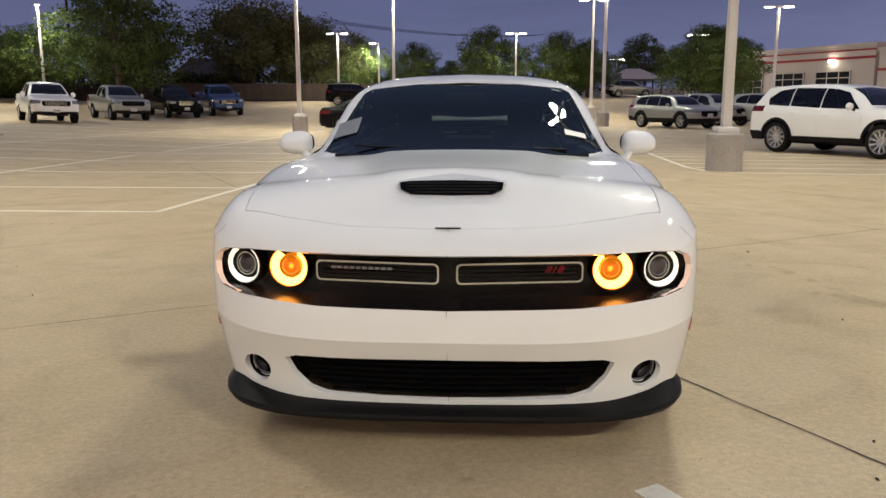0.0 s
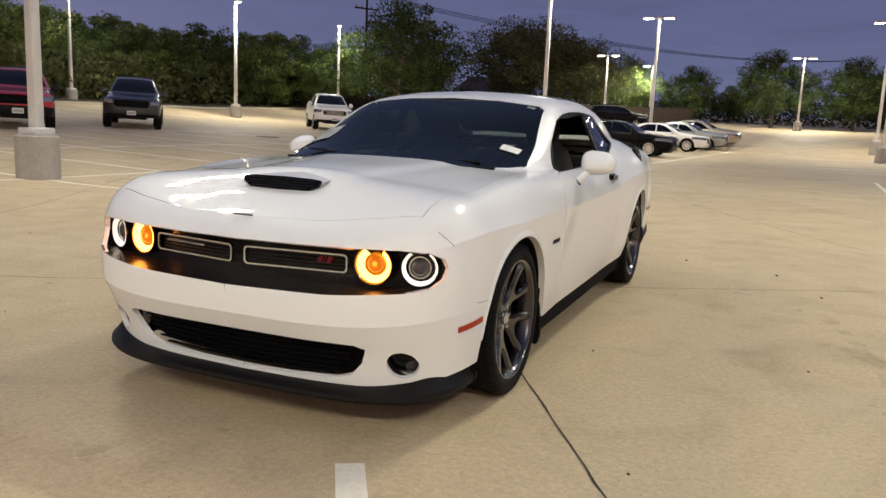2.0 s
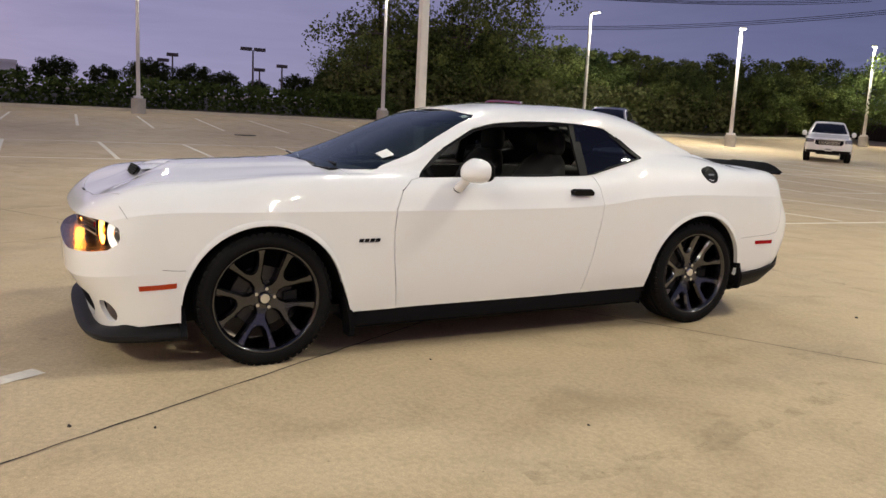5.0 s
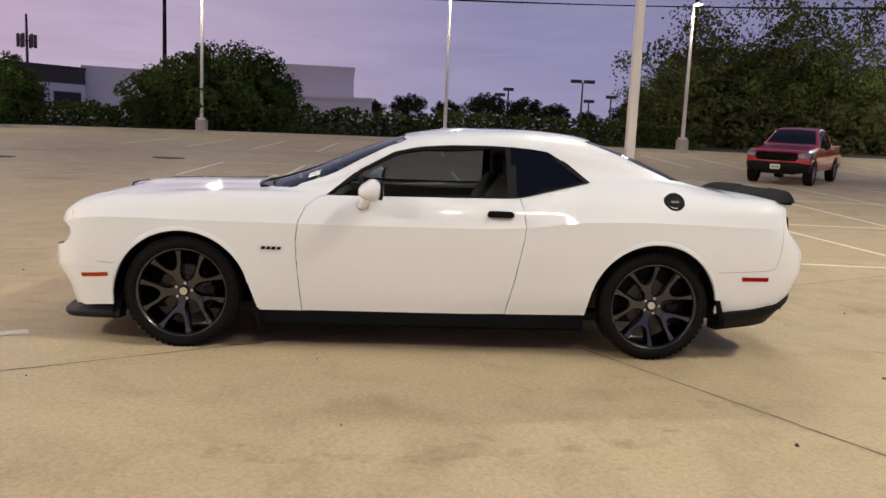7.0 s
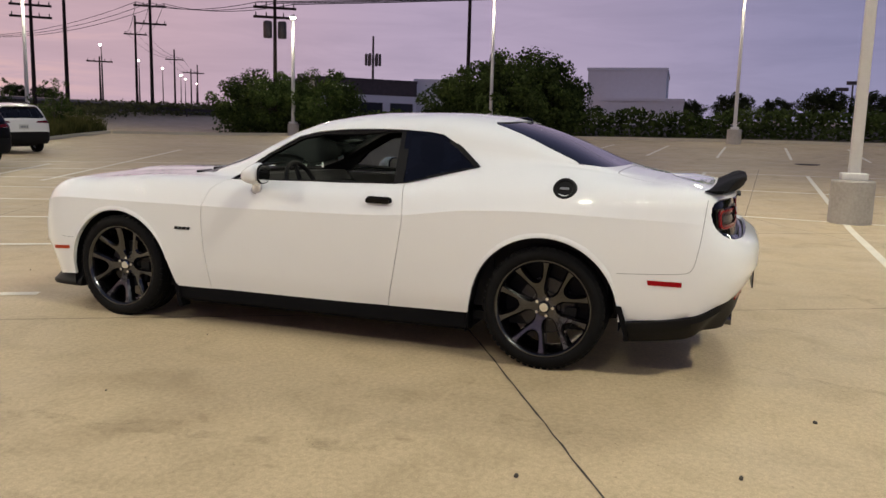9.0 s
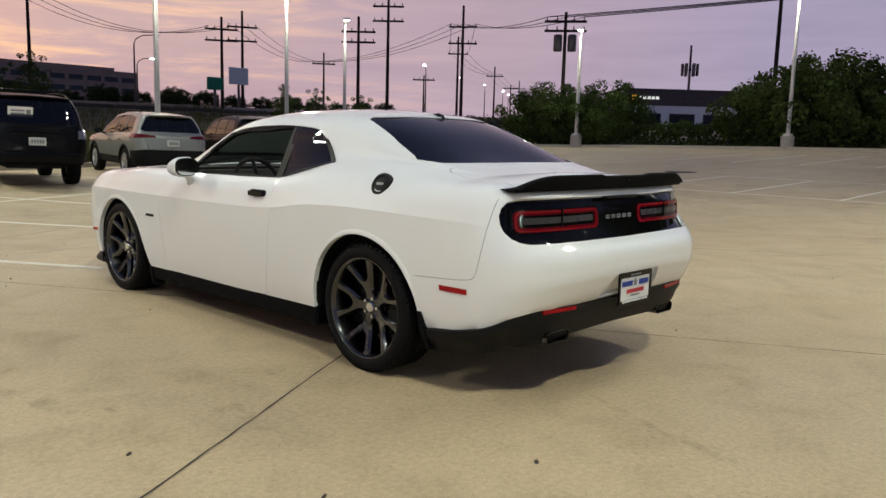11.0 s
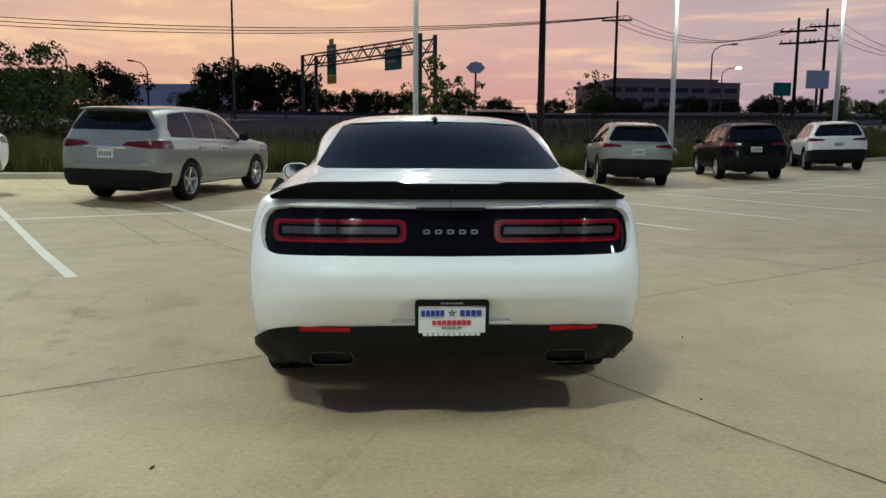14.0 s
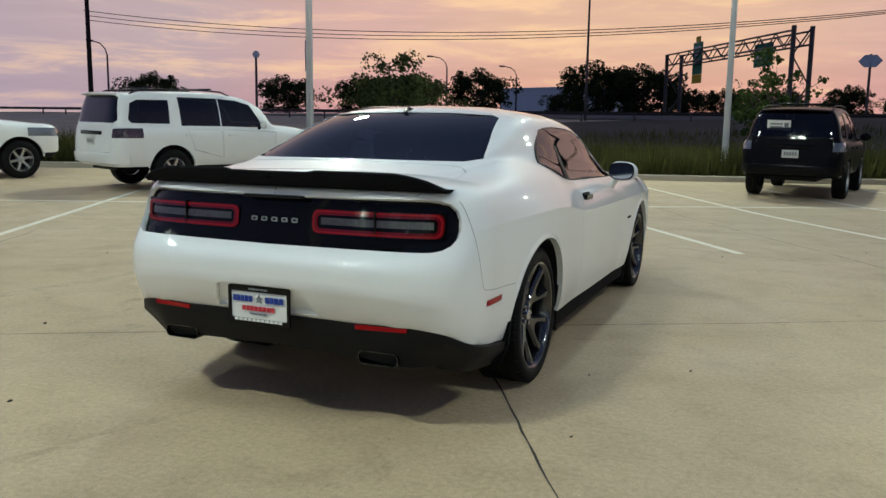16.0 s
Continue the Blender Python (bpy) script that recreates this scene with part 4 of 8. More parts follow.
def build_sides():
    for sgn in (1, -1):
        sl = bmesh.new()
        prof = [(.80, .15), (.868, .148), (.884, .165), (.889, .235), (.882, .262), (.80, .262)]
        a = [sl.verts.new((sgn * x, -1.012, z)) for x, z in prof]
        b = [sl.verts.new((sgn * x, 1.03, z + .018)) for x, z in prof]
        for k in range(6):
            sl.faces.new((a[k], a[(k + 1) % 6], b[(k + 1) % 6], b[k]))
        sl.faces.new(a)
        sl.faces.new(b)
        bmesh.ops.recalc_face_normals(sl, faces=sl.faces)
        part("side_sill", sl, M_SPOILER, coupe, "black side sill")
        # mud flaps
        for y, z0, z1, lean in ((-1.050, .055, .330, .040), (1.866, .16, .40, .045)):
            fl = bmesh.new()
            vs = []
            for yy in (y, y + .028):
                vs.append([fl.verts.new((sgn * x, yy + dl, z)) for x, z, dl in ((.80, z1, 0), (.900 if y < 0 else .912, z1, 0), (.902 if y < 0 else .915, z1 - .10, lean * .7), (.898, z0 + .09, lean), (.885, z0 + .05, lean), (.80, z0 + .05, lean))])
            fl.faces.new(vs[0])
            fl.faces.new(vs[1][::-1])
            for k in range(6):
                fl.faces.new((vs[0][k], vs[1][k], vs[1][(k + 1) % 6], vs[0][(k + 1) % 6]))
            bmesh.ops.recalc_face_normals(fl, faces=fl.faces)
            part("mud_flap", fl, M_SPOILER, coupe, "black mud flap")
        # wheel housings
        for cy, cz, r in ((-1.470, .314, .416), (1.462, .334, .417)):
            ho = bmesh.new()
            pts = [(cy + .473, .16), (cy + .464, .245)] + arc(cy, cz, r, 15, 180, 20) + [(cy - r, .16)] if cy < 0 else [(cy + r, .25)] + arc(cy, cz, r, 0, 165, 20) + [(cy - .442, .245), (cy - .45, .16)]
            a = [ho.verts.new((sgn * (flank_x(max(-1.75, min(2, yy)), max(.3, zz)) - .012), yy, zz)) for yy, zz in pts]
            b = [ho.verts.new((sgn * .52, yy, zz)) for yy, zz in pts]
            for k in range(len(pts) - 1):
                ho.faces.new((a[k], a[k + 1], b[k + 1], b[k]))
            ho.faces.new(b)
            bmesh.ops.recalc_face_normals(ho, faces=ho.faces)
            part("wheel_housing", ho, M_BLACKTRIM, coupe)
            # rolled arch edge
            le = bmesh.new()
            path = [Vector((sgn * (flank_x(max(-1.75, min(2, yy)), zz) + .001), yy, zz)) for yy, zz in arc(cy, cz, r - .004, 14 if cy < 0 else 5, 176 if cy < 0 else 166, 28)]
            rings = []
            for i, p in enumerate(path):
                c = Vector((0, p.y - cy, p.z - cz)).normalized()
                o = Vector((sgn, 0, 0))
                s = min(1.0, .1 + i / 6, .1 + (len(path) - 1 - i) / 6)
                rings.append([le.verts.new(p + c * (u * s) + o * w) for u, w in ((.027, -.002), (.016, .001 + .002 * s), (.004, .001 + .005 * s), (-.002, .001 + .003 * s), (-.001, -.03))])
            for a2, b2 in zip(rings, rings[1:]):
                for k in range(4):
                    le.faces.new((a2[k], a2[k + 1], b2[k + 1], b2[k]))
            bmesh.ops.recalc_face_normals(le, faces=le.faces)
            part("wheel_arch_lip", le, M_WHITE, coupe)
        # door mirror
        mi = bmesh.new()
        bmesh.ops.create_uvsphere(mi, u_segments=28, v_segments=18, radius=1.0)
        sq = lambda q, e: math.copysign(abs(q) ** e, q)
        seat = Matrix.Translation((sgn * .990, -.322, 1.016)) @ Matrix.Rotation(radians(sgn * 10), 4, "Z")
        for v in mi.verts:
            x, y, z = sq(v.co.x, .72), v.co.y, sq(v.co.z, .72)
            fore = max(0.0, -y)
            v.co = seat @ Vector((x * .098, y * (.088 if y < 0 else .046), z * .064 * (1 - .30 * fore) * (1.06 - .10 * x * sgn) - .012 * fore))
        mir = part("door_mirror", mi, M_WHITE, coupe, "white door mirror")
        arm = bmesh.new()
        rings = []
        for p, w in (((.868, -.392, .880), .036), ((.892, -.386, .906), .033), ((.922, -.368, .945), .029), ((.950, -.345, .985), .030)):
            c = Vector((sgn * p[0], p[1], p[2]))
            ax = Vector((sgn * .62, .32, .72)).normalized()
            u = ax.cross(Vector((0, 1, 0))).normalized()
            w2 = ax.cross(u)
            rings.append([arm.verts.new(c + u * (w * .72 * math.cos(t)) + w2 * (w * math.sin(t))) for t in [2 * math.pi * q / 14 for q in range(14)]])
        for a, b in zip(rings, rings[1:]):
            for k in range(14):
                arm.faces.new((a[k], a[(k + 1) % 14], b[(k + 1) % 14], b[k]))
        arm.faces.new(rings[0])
        bmesh.ops.recalc_face_normals(arm, faces=arm.faces)
        part("mirror_arm", arm, M_WHITE, mir)
        cuff = bmesh.new()
        for i, t in enumerate((-.004, .004)):
            c = Vector((sgn * (.889 + t), -.387, .902 + t))
            rings.append([cuff.verts.new(c + u * (.0345 * .74 * math.cos(q)) + w2 * (.0355 * math.sin(q))) for q in [2 * math.pi * k / 14 for k in range(14)]])
        for k in range(14):
            cuff.faces.new((rings[-2][k], rings[-2][(k + 1) % 14], rings[-1][(k + 1) % 14], rings[-1][k]))
        bmesh.ops.recalc_face_normals(cuff, faces=cuff.faces)
        part("mirror_gasket", cuff, M_BLACKTRIM, mir)
        oval = lambda rx, rz: [(sq(math.cos(t), .72) * rx, sq(math.sin(t), .72) * rz) for t in [2 * math.pi * q / 28 for q in range(28)]]
        face = seat @ Matrix.Translation((0, .041, .002)) @ Matrix.Rotation(radians(-90), 4, "X")
        gl = bmesh.new()
        prism(gl, oval(.091, .060), face, .007)
        part("mirror_frame", gl, M_BLACKTRIM, mir)
        gl = bmesh.new()
        prism(gl, oval(.083, .053), face @ Matrix.Translation((0, 0, .007)), .003)
        part("mirror_glass", gl, M_CHROME, mir, "mirror glass")
        # door handle
        hx = flank_x(.465, .888)
        cup = bmesh.new()
        m = Matrix.Translation((sgn * (hx - .004), .465, .888)) @ Matrix.Rotation(radians(90 * sgn), 4, "Y") @ Matrix.Rotation(radians(90), 4, "Z")
        prism(cup, rounded(.168, .052, .024), m, .010)
        hd = part("door_handle", cup, M_BLACKTRIM, coupe, "black door handle")
        gr = bmesh.new()
        prism(gr, rounded(.152, .030, .012), m @ Matrix.Translation((0, .002, .010)), .022)
        part("grip", gr, M_GLOSSBLACK, hd)
        # side markers
        mk = bmesh.new()
        pts = [(-2.075, .438), (-1.905, .452), (-1.905, .428), (-2.07, .414)]
        on_skin(mk, pts, sgn)
        bmesh.ops.recalc_face_normals(mk, faces=mk.faces)
        part("side_marker", mk, M_ORANGE, coupe, "orange side marker")
        mk = bmesh.new()
        pts = [(2.02, .556), (2.195, .558), (2.195, .532), (2.025, .530)]
        on_skin(mk, pts, sgn)
        bmesh.ops.recalc_face_normals(mk, faces=mk.faces)
        part("side_marker", mk, M_REFLECT, coupe, "red side marker")
        # wing badge
        bx = flank_x(-.93, .638)
        m = Matrix.Translation((sgn * bx, -.932, .638)) @ Matrix.Rotation(radians(90 * sgn), 4, "Y") @ Matrix.Rotation(radians(90), 4, "Z")
        for k in range(4):
            bg = bmesh.new()
            prism(bg, [(-.058 + k * .031, -.009), (-.034 + k * .031, -.009), (-.028 + k * .031, .009), (-.052 + k * .031, .009)], m, .005)
            part("badge_bar", bg, M_BLACKTRIM, coupe, "dark bar of the wing badge")
    # fuel cap on the driver's side
    fx = flank_x(1.556, 1.005)
    fc = bmesh.new()
    m = Matrix.Translation((fx - .006, 1.556, 1.005)) @ Matrix.Rotation(radians(90 - 26), 4, "Y")
    lathe(fc, [(.0005, .018), (.035, .018), (.042, .016), (.048, .022), (.060, .020), (.066, .010), (.068, -.01)], 32, m)
    cap = part("fuel_cap", fc, M_BLACKTRIM, coupe, "round black fuel filler cap")
    ins = bmesh.new()
    prism(ins, rounded(.012, .05, .004), m @ Matrix.Translation((0, 0, .018)), .004)
    part("cap_grip", ins, M_GREYTRIM, cap)
    # roof aerial
    an = bmesh.new()
    rings = []
    for y, w, h in ((1.02, .004, .002), (1.06, .022, .022), (1.10, .024, .036), (1.135, .020, .034), (1.15, .010, .004)):
        rings.append([an.verts.new((w * c, y, 1.398 - (y - 1.0) * .25 + max(0, s) * h)) for c, s in [(math.cos(math.pi * q / 6), math.sin(math.pi * q / 6)) for q in range(7)]])
    for a, b in zip(rings, rings[1:]):
        for k in range(6):
            an.faces.new((a[k], a[k + 1], b[k + 1], b[k]))
    bmesh.ops.recalc_face_normals(an, faces=an.faces)
    part("aerial", an, M_GLOSSBLACK, coupe, "black fin aerial")
    # wipers
    for xa, ya, xb, yb in ((.52, -.98, -.02, -.955), (-.08, -1.0, -.54, -.95)):
        wp = bmesh.new()
        za, zb = 1.012, 1.005
        cyl(wp, (xa, ya, za), (xb, yb, zb + .028), .007, .005, 8)
        part("wiper", wp, M_BLACKTRIM, coupe)
    cw = bmesh.new()
    path = [(.60 - 1.20 * q / 20, -1.01 + .06 * (abs(.60 - 1.20 * q / 20) / .60) ** 2.5, .985) for q in range(21)]
    sweep(cw, path, [(-.10, .012), (.04, .0), (.04, -.03), (-.10, -.03)])
    part("cowl", cw, M_BLACKTRIM, coupe, "black cowl panel")


build_sides()


def wheel_parts(parent, m):
    """One wheel round the x axis with its face to +x."""
    turn = m @ Matrix.Rotation(radians(90), 4, "Y")
    ty = bmesh.new()
    prof = [(.280, -.10), (.292, -.118), (.315, -.124), (.345, -.116), (.358, -.100)]
    for k in range(4):
        c = -.072 + k * .048
        prof += [(.364, c - .018), (.364, c + .014), (.357, c + .016), (.357, c + .028)]
    prof = prof[:-2] + [(.358, .100), (.346, .115), (.322, .123), (.306, .1225), (.297, .1195), (.286, .114), (.280, .098), (.274, .0)]
    prof = [(.269 + (r - .280) * .905, h) for r, h in prof]
    lathe(ty, prof, 72, turn, closed=False)
    wh = part("wheel", ty, M_RUBBER, parent, "black low-profile tyre on a dark alloy wheel", smooth=50)
    # tread blocks on the shoulder
    tb = bmesh.new()
    for k in range(56):
        a = 2 * math.pi * k / 56
        for s in (1, -1):
            mm = turn @ Matrix.Rotation(a, 4, "Z")
            box2 = [(.3370, s * .098), (.3462, s * .092), (.3457, s * .107), (.332, s * .1175)]
            v0 = [tb.verts.new(mm @ Vector((r, -.013, h))) for r, h in box2]
            v1 = [tb.verts.new(mm @ Vector((r, .013, h))) for r, h in box2]
            tb.faces.new(v0)
            tb.faces.new(v1[::-1])
            for q in range(4):
                tb.faces.new((v0[q], v0[(q + 1) % 4], v1[(q + 1) % 4], v1[q]))
    bmesh.ops.recalc_face_normals(tb, faces=tb.faces)
    tagged(part("tread", tb, M_RUBBER, wh, smooth=0), kind="stuff")
    turn = turn @ Matrix.Diagonal((.96, .96, 1, 1))
    rm = bmesh.new()
    lathe(rm, [(.2800, .108), (.2855, .112), (.2840, .117), (.2775, .117), (.2700, .110), (.264, .094), (.257, .05), (.250, -.06), (.256, -.1)], 64, turn)
    rim = part("rim", rm, M_RIM, wh, "dark graphite alloy rim")
    for k in range(5):
        sp = bmesh.new()
        mm = turn @ Matrix.Rotation(2 * math.pi * k / 5 + .31, 4, "Z")
        # one neck that parts into two arms
        half = [(.044, .034), (.033, .078), (.037, .110), (.057, .143), (.083, .192), (.113, .240), (.113, .256), (.066, .272), (.059, .246), (.044, .206), (.029, .175), (.013, .160)]
        loop = half + [(0.0, .156)] + [(-x, y) for x, y in half[::-1]]
        crown, edge, foot = [], [], []
        for i, (x, y) in enumerate(loop):
            p, q = loop[i - 1], loop[(i + 1) % len(loop)]
            t = Vector((q[0] - p[0], q[1] - p[1])).normalized()
            inw = Vector((-t.y, t.x))
            r = math.hypot(x, y)
            h = .054 + .046 * min(1, max(0, (r - .05) / .215)) ** 1.3
            crown.append(sp.verts.new(mm @ Vector((x + inw.x * .0115, y + inw.y * .0115, h))))
            edge.append(sp.verts.new(mm @ Vector((x, y, h - .015))))
            foot.append(sp.verts.new(mm @ Vector((x - inw.x * .003, y - inw.y * .003, h - .055))))
        n = len(loop)
        w = n - 1
        for f in ((0, 1, w - 1, w), (1, 2, w - 2, w - 1), (2, 12, w - 2)):
            sp.faces.new([crown[q] for q in f])
        for f in ((2, 3, 10, 11, 12), (3, 4, 9, 10), (4, 5, 8, 9), (5, 6, 7, 8)):
            sp.faces.new([crown[q] for q in f])
            sp.faces.new([crown[w - q] for q in f])
        for a, b in ((crown, edge), (edge, foot)):
            for q in range(n):
                sp.faces.new((a[q], b[q], b[(q + 1) % n], a[(q + 1) % n]))
        bmesh.ops.recalc_face_normals(sp, faces=sp.faces)
        part("spoke", sp, M_RIM, rim, smooth=30)
    hb = bmesh.new()
    lathe(hb, [(.060, .02), (.064, .048), (.058, .056), (.036, .058), (.033, .066), (.029, .070), (.0005, .071)], 32, turn)
    part("hub", hb, M_RIM, rim)
    cp = bmesh.new()
    lathe(cp, [(.029, .070), (.025, .0745), (.0005, .075)], 24, turn)
    part("centre_cap", cp, M_CHROME, rim, "silver centre cap")
    for k in range(5):
        nt = bmesh.new()
        a = 2 * math.pi * (k + .5) / 5 + .31 + math.pi / 2
        c = turn @ Vector((.052 * math.cos(a), .052 * math.sin(a), .046))
        d = turn @ Vector((.052 * math.cos(a), .052 * math.sin(a), .070))
        cyl(nt, c, d, .0105, .009, 8)
        part("lug_nut", nt, M_CHROME, rim)
    ds = bmesh.new()
    lathe(ds, [(.165, -.012), (.165, .008), (.09, .008), (.085, .03), (.05, .03)], 40, turn)
    part("brake_disc", ds, M_DISC, wh, "steel brake disc")
    cal = bmesh.new()
    for a, b in ((20, 75),):
        prev = None
        for q in range(7):
            t = radians(a + (b - a) * q / 6)
            ring = [cal.verts.new(turn @ Vector((r * math.cos(t), r * math.sin(t), h))) for r, h in ((.115, -.03), (.185, -.03), (.185, .034), (.115, .034))]
            if prev:
                for k in range(4):
                    cal.faces.new((prev[k], prev[(k + 1) % 4], ring[(k + 1) % 4], ring[k]))
            else:
                cal.faces.new(ring)
            prev = ring
        cal.faces.new(prev[::-1])
    bmesh.ops.recalc_face_normals(cal, faces=cal.faces)
    part("brake_caliper", cal, M_BLACKTRIM, wh)
    return wh


for sx, sy in ((1, -1), (1, 1), (-1, -1), (-1, 1)):
    wheel_parts(coupe, Matrix.Translation((sx * .800, sy * 1.467, .341 if sy < 0 else .345)) @ Matrix.Rotation(0 if sx > 0 else math.pi, 4, "Z") @ Matrix.Rotation(radians(25.2 if sy < 0 else 17.2), 4, "X"))


def build_cabin():
    fl = bmesh.new()
    box(fl, -.80, .80, -1.2, 1.75, .22, .27)
    box(fl, -.55, .55, -2.0, -1.2, .25, .55)
    box(fl, -.50, .50, 1.75, 2.3, .30, .80)
    box(fl, -.78, .78, 1.12, 1.8, .27, .95)
    part("floor_pan", fl, M_BLACKTRIM, coupe)
    for sgn in (1, -1):
        dc = bmesh.new()
        box(dc, sgn * .74, sgn * .80, -.75, .62, .30, .955, .02)
        box(dc, sgn * .62, sgn * .80, .62, 1.15, .30, .97, .02)
        part("door_card", dc, M_SEAT, coupe)
    da = bmesh.new()
    path = [(.74, -.60, .80), (.3, -.64, .80), (0, -.645, .80), (-.3, -.64, .80), (-.74, -.60, .80)]
    sweep(da, spline(path, 5), [(-.30, .165), (-.02, .175), (.06, .10), (.06, -.14), (-.30, -.25)])
    part("dashboard", da, M_SEAT, coupe, "black dashboard")
    st = bmesh.new()
    m = Matrix.Translation((.38, -.36, .90)) @ Matrix.Rotation(radians(-68), 4, "X")
    prof = [(.178 + .016 * math.cos(t), .016 * math.sin(t)) for t in [2 * math.pi * q / 8 for q in range(8)]]
    lathe(st, prof, 32, m, closed=True)
    for a in (0, 180, 270):
        d = Vector((math.cos(radians(a)), math.sin(radians(a)), 0))
        cyl(st, m @ (d * .04), m @ (d * .17), .018, .014, 8)
    cyl(st, m @ Vector((0, 0, -.02)), m @ Vector((0, 0, .02)), .06, .055, 16)
    part("steering_wheel", st, M_SEAT, coupe, "black steering wheel")
    for sgn in (1, -1):
        se = bmesh.new()
        box(se, sgn * .38 - .26, sgn * .38 + .26, -.12, .42, .45, .62, .06, 3)
        part("seat", se, M_SEAT, coupe, "black front seat cushion")
        bk = bmesh.new()
        rings = []
        for z, y0, w, t in ((.55, .36, .25, .08), (.75, .42, .27, .09), (.95, .50, .25, .08), (1.05, .54, .20, .06), (1.10, .56, .12, .05)):
            rings.append([bk.verts.new((sgn * .38 + w * math.copysign(abs(math.cos(a)) ** .6, math.cos(a)), y0 + t * math.copysign(abs(math.sin(a)) ** .6, math.sin(a)), z)) for a in [2 * math.pi * q / 20 for q in range(20)]])
        for a, b in zip(rings, rings[1:]):
            for k in range(20):
                bk.faces.new((a[k], a[(k + 1) % 20], b[(k + 1) % 20], b[k]))
        bk.faces.new(rings[-1])
        part("seat_back", bk, M_SEAT, coupe)
        hr = bmesh.new()
        box(hr, sgn * .38 - .12, sgn * .38 + .12, .54, .64, 1.09, 1.26, .045, 3)
        part("headrest", hr, M_SEAT, coupe)
    rs = bmesh.new()
    box(rs, -.58, .58, 1.0, 1.2, .45, 1.0, .06, 3)
    part("rear_seat", rs, M_SEAT, coupe)
    rv = bmesh.new()
    box(rv, -.12, .12, -.22, -.19, 1.24, 1.30, .015, 2)
    part("inside_mirror", rv, M_BLACKTRIM, coupe)
    # stickers inside the windshield
    def on_shield(x, y):
        t = abs(x)
        return cv(y, RAILS[11][1]) - (cv(y, RAILS[11][1]) - cv(y, RAILS[9][1])) * (t / max(.2, cv(y, RAILS[9][2]))) ** 2.4
    for x0, x1, y0, y1, mt, lb in ((.535, .645, -.745, -.675, M_PAPER, "white price tag"), (.50, .55, -.19, -.15, M_PAPER, "small inspection sticker"), (-.70, -.57, -.70, -.50, M_GREYTRIM, "pale window sheet")):
        sk = bmesh.new()
        g = []
        for q in range(5):
            row = []
            for w in range(5):
                x, y = x0 + (x1 - x0) * q / 4, y0 + (y1 - y0) * w / 4
                row.append(sk.verts.new((x, y, on_shield(x, y) + .004)))
            g.append(row)
        for q in range(4):
            for w in range(4):
                sk.faces.new((g[q][w], g[q + 1][w], g[q + 1][w + 1], g[q][w + 1]))
        part("window_sticker", sk, mt, coupe, lb)


build_cabin()

# ---------------------------------------------------------------- ground
def ground_z(x, y):
    """The lot is level round the coupe and climbs gently towards its edges and the highway bank."""
    w = 0.030 * max(0.0, min(-x, 44) - 8) + 0.035 * max(0.0, min(-x, 120) - 48)
    w += 0.03 * max(0.0, min(-x, 44) - 23) * min(1.0, max(0.15, 0.85 + 0.032 * y))
    n = 0.002 * max(0.0, min(y, 40) - 8) + 0.060 * max(0.0, min(y, 62) - 40) + 0.03 * max(0.0, min(y, 150) - 62)
    s = 0.004 * max(0.0, min(-y, 24) - 8) + 0.10 * max(0.0, min(-y, 54) - 25) + 0.01 * max(0.0, min(-y, 200) - 60)
    e = 0.03 * max(0.0, min(0.5 * x - 0.5 * y, 12.0) - 3.5)
    s = max(s, e)
    return max(w, n, s) + 0.35 * min(w, max(n, s))


def grid_lines(lo, hi, fine_lo, fine_hi, fine, grow):
    v = [fine_lo]
    while v[-1] < fine_hi:
        v.append(v[-1] + fine)
    step = fine
    while v[-1] < hi:
        step *= grow
        v.append(min(hi, v[-1] + step))
    step, left = fine, [fine_lo]
    while left[-1] > lo:
        step *= grow
        left.append(max(lo, left[-1] - step))
    return left[:0:-1] + v


def build_ground():
    xs = grid_lines(-1800, 1800, -60, 40, 1.0, 1.3)
    ys = grid_lines(-1800, 1800, -62, 70, 1.0, 1.3)
    bm = bmesh.new()
    g = [[bm.verts.new((x, y, ground_z(x, y))) for y in ys] for x in xs]
    for i in range(len(xs) - 1):
        for j in range(len(ys) - 1):
            bm.faces.new((g[i][j], g[i + 1][j], g[i + 1][j + 1], g[i][j + 1]))
    return bm


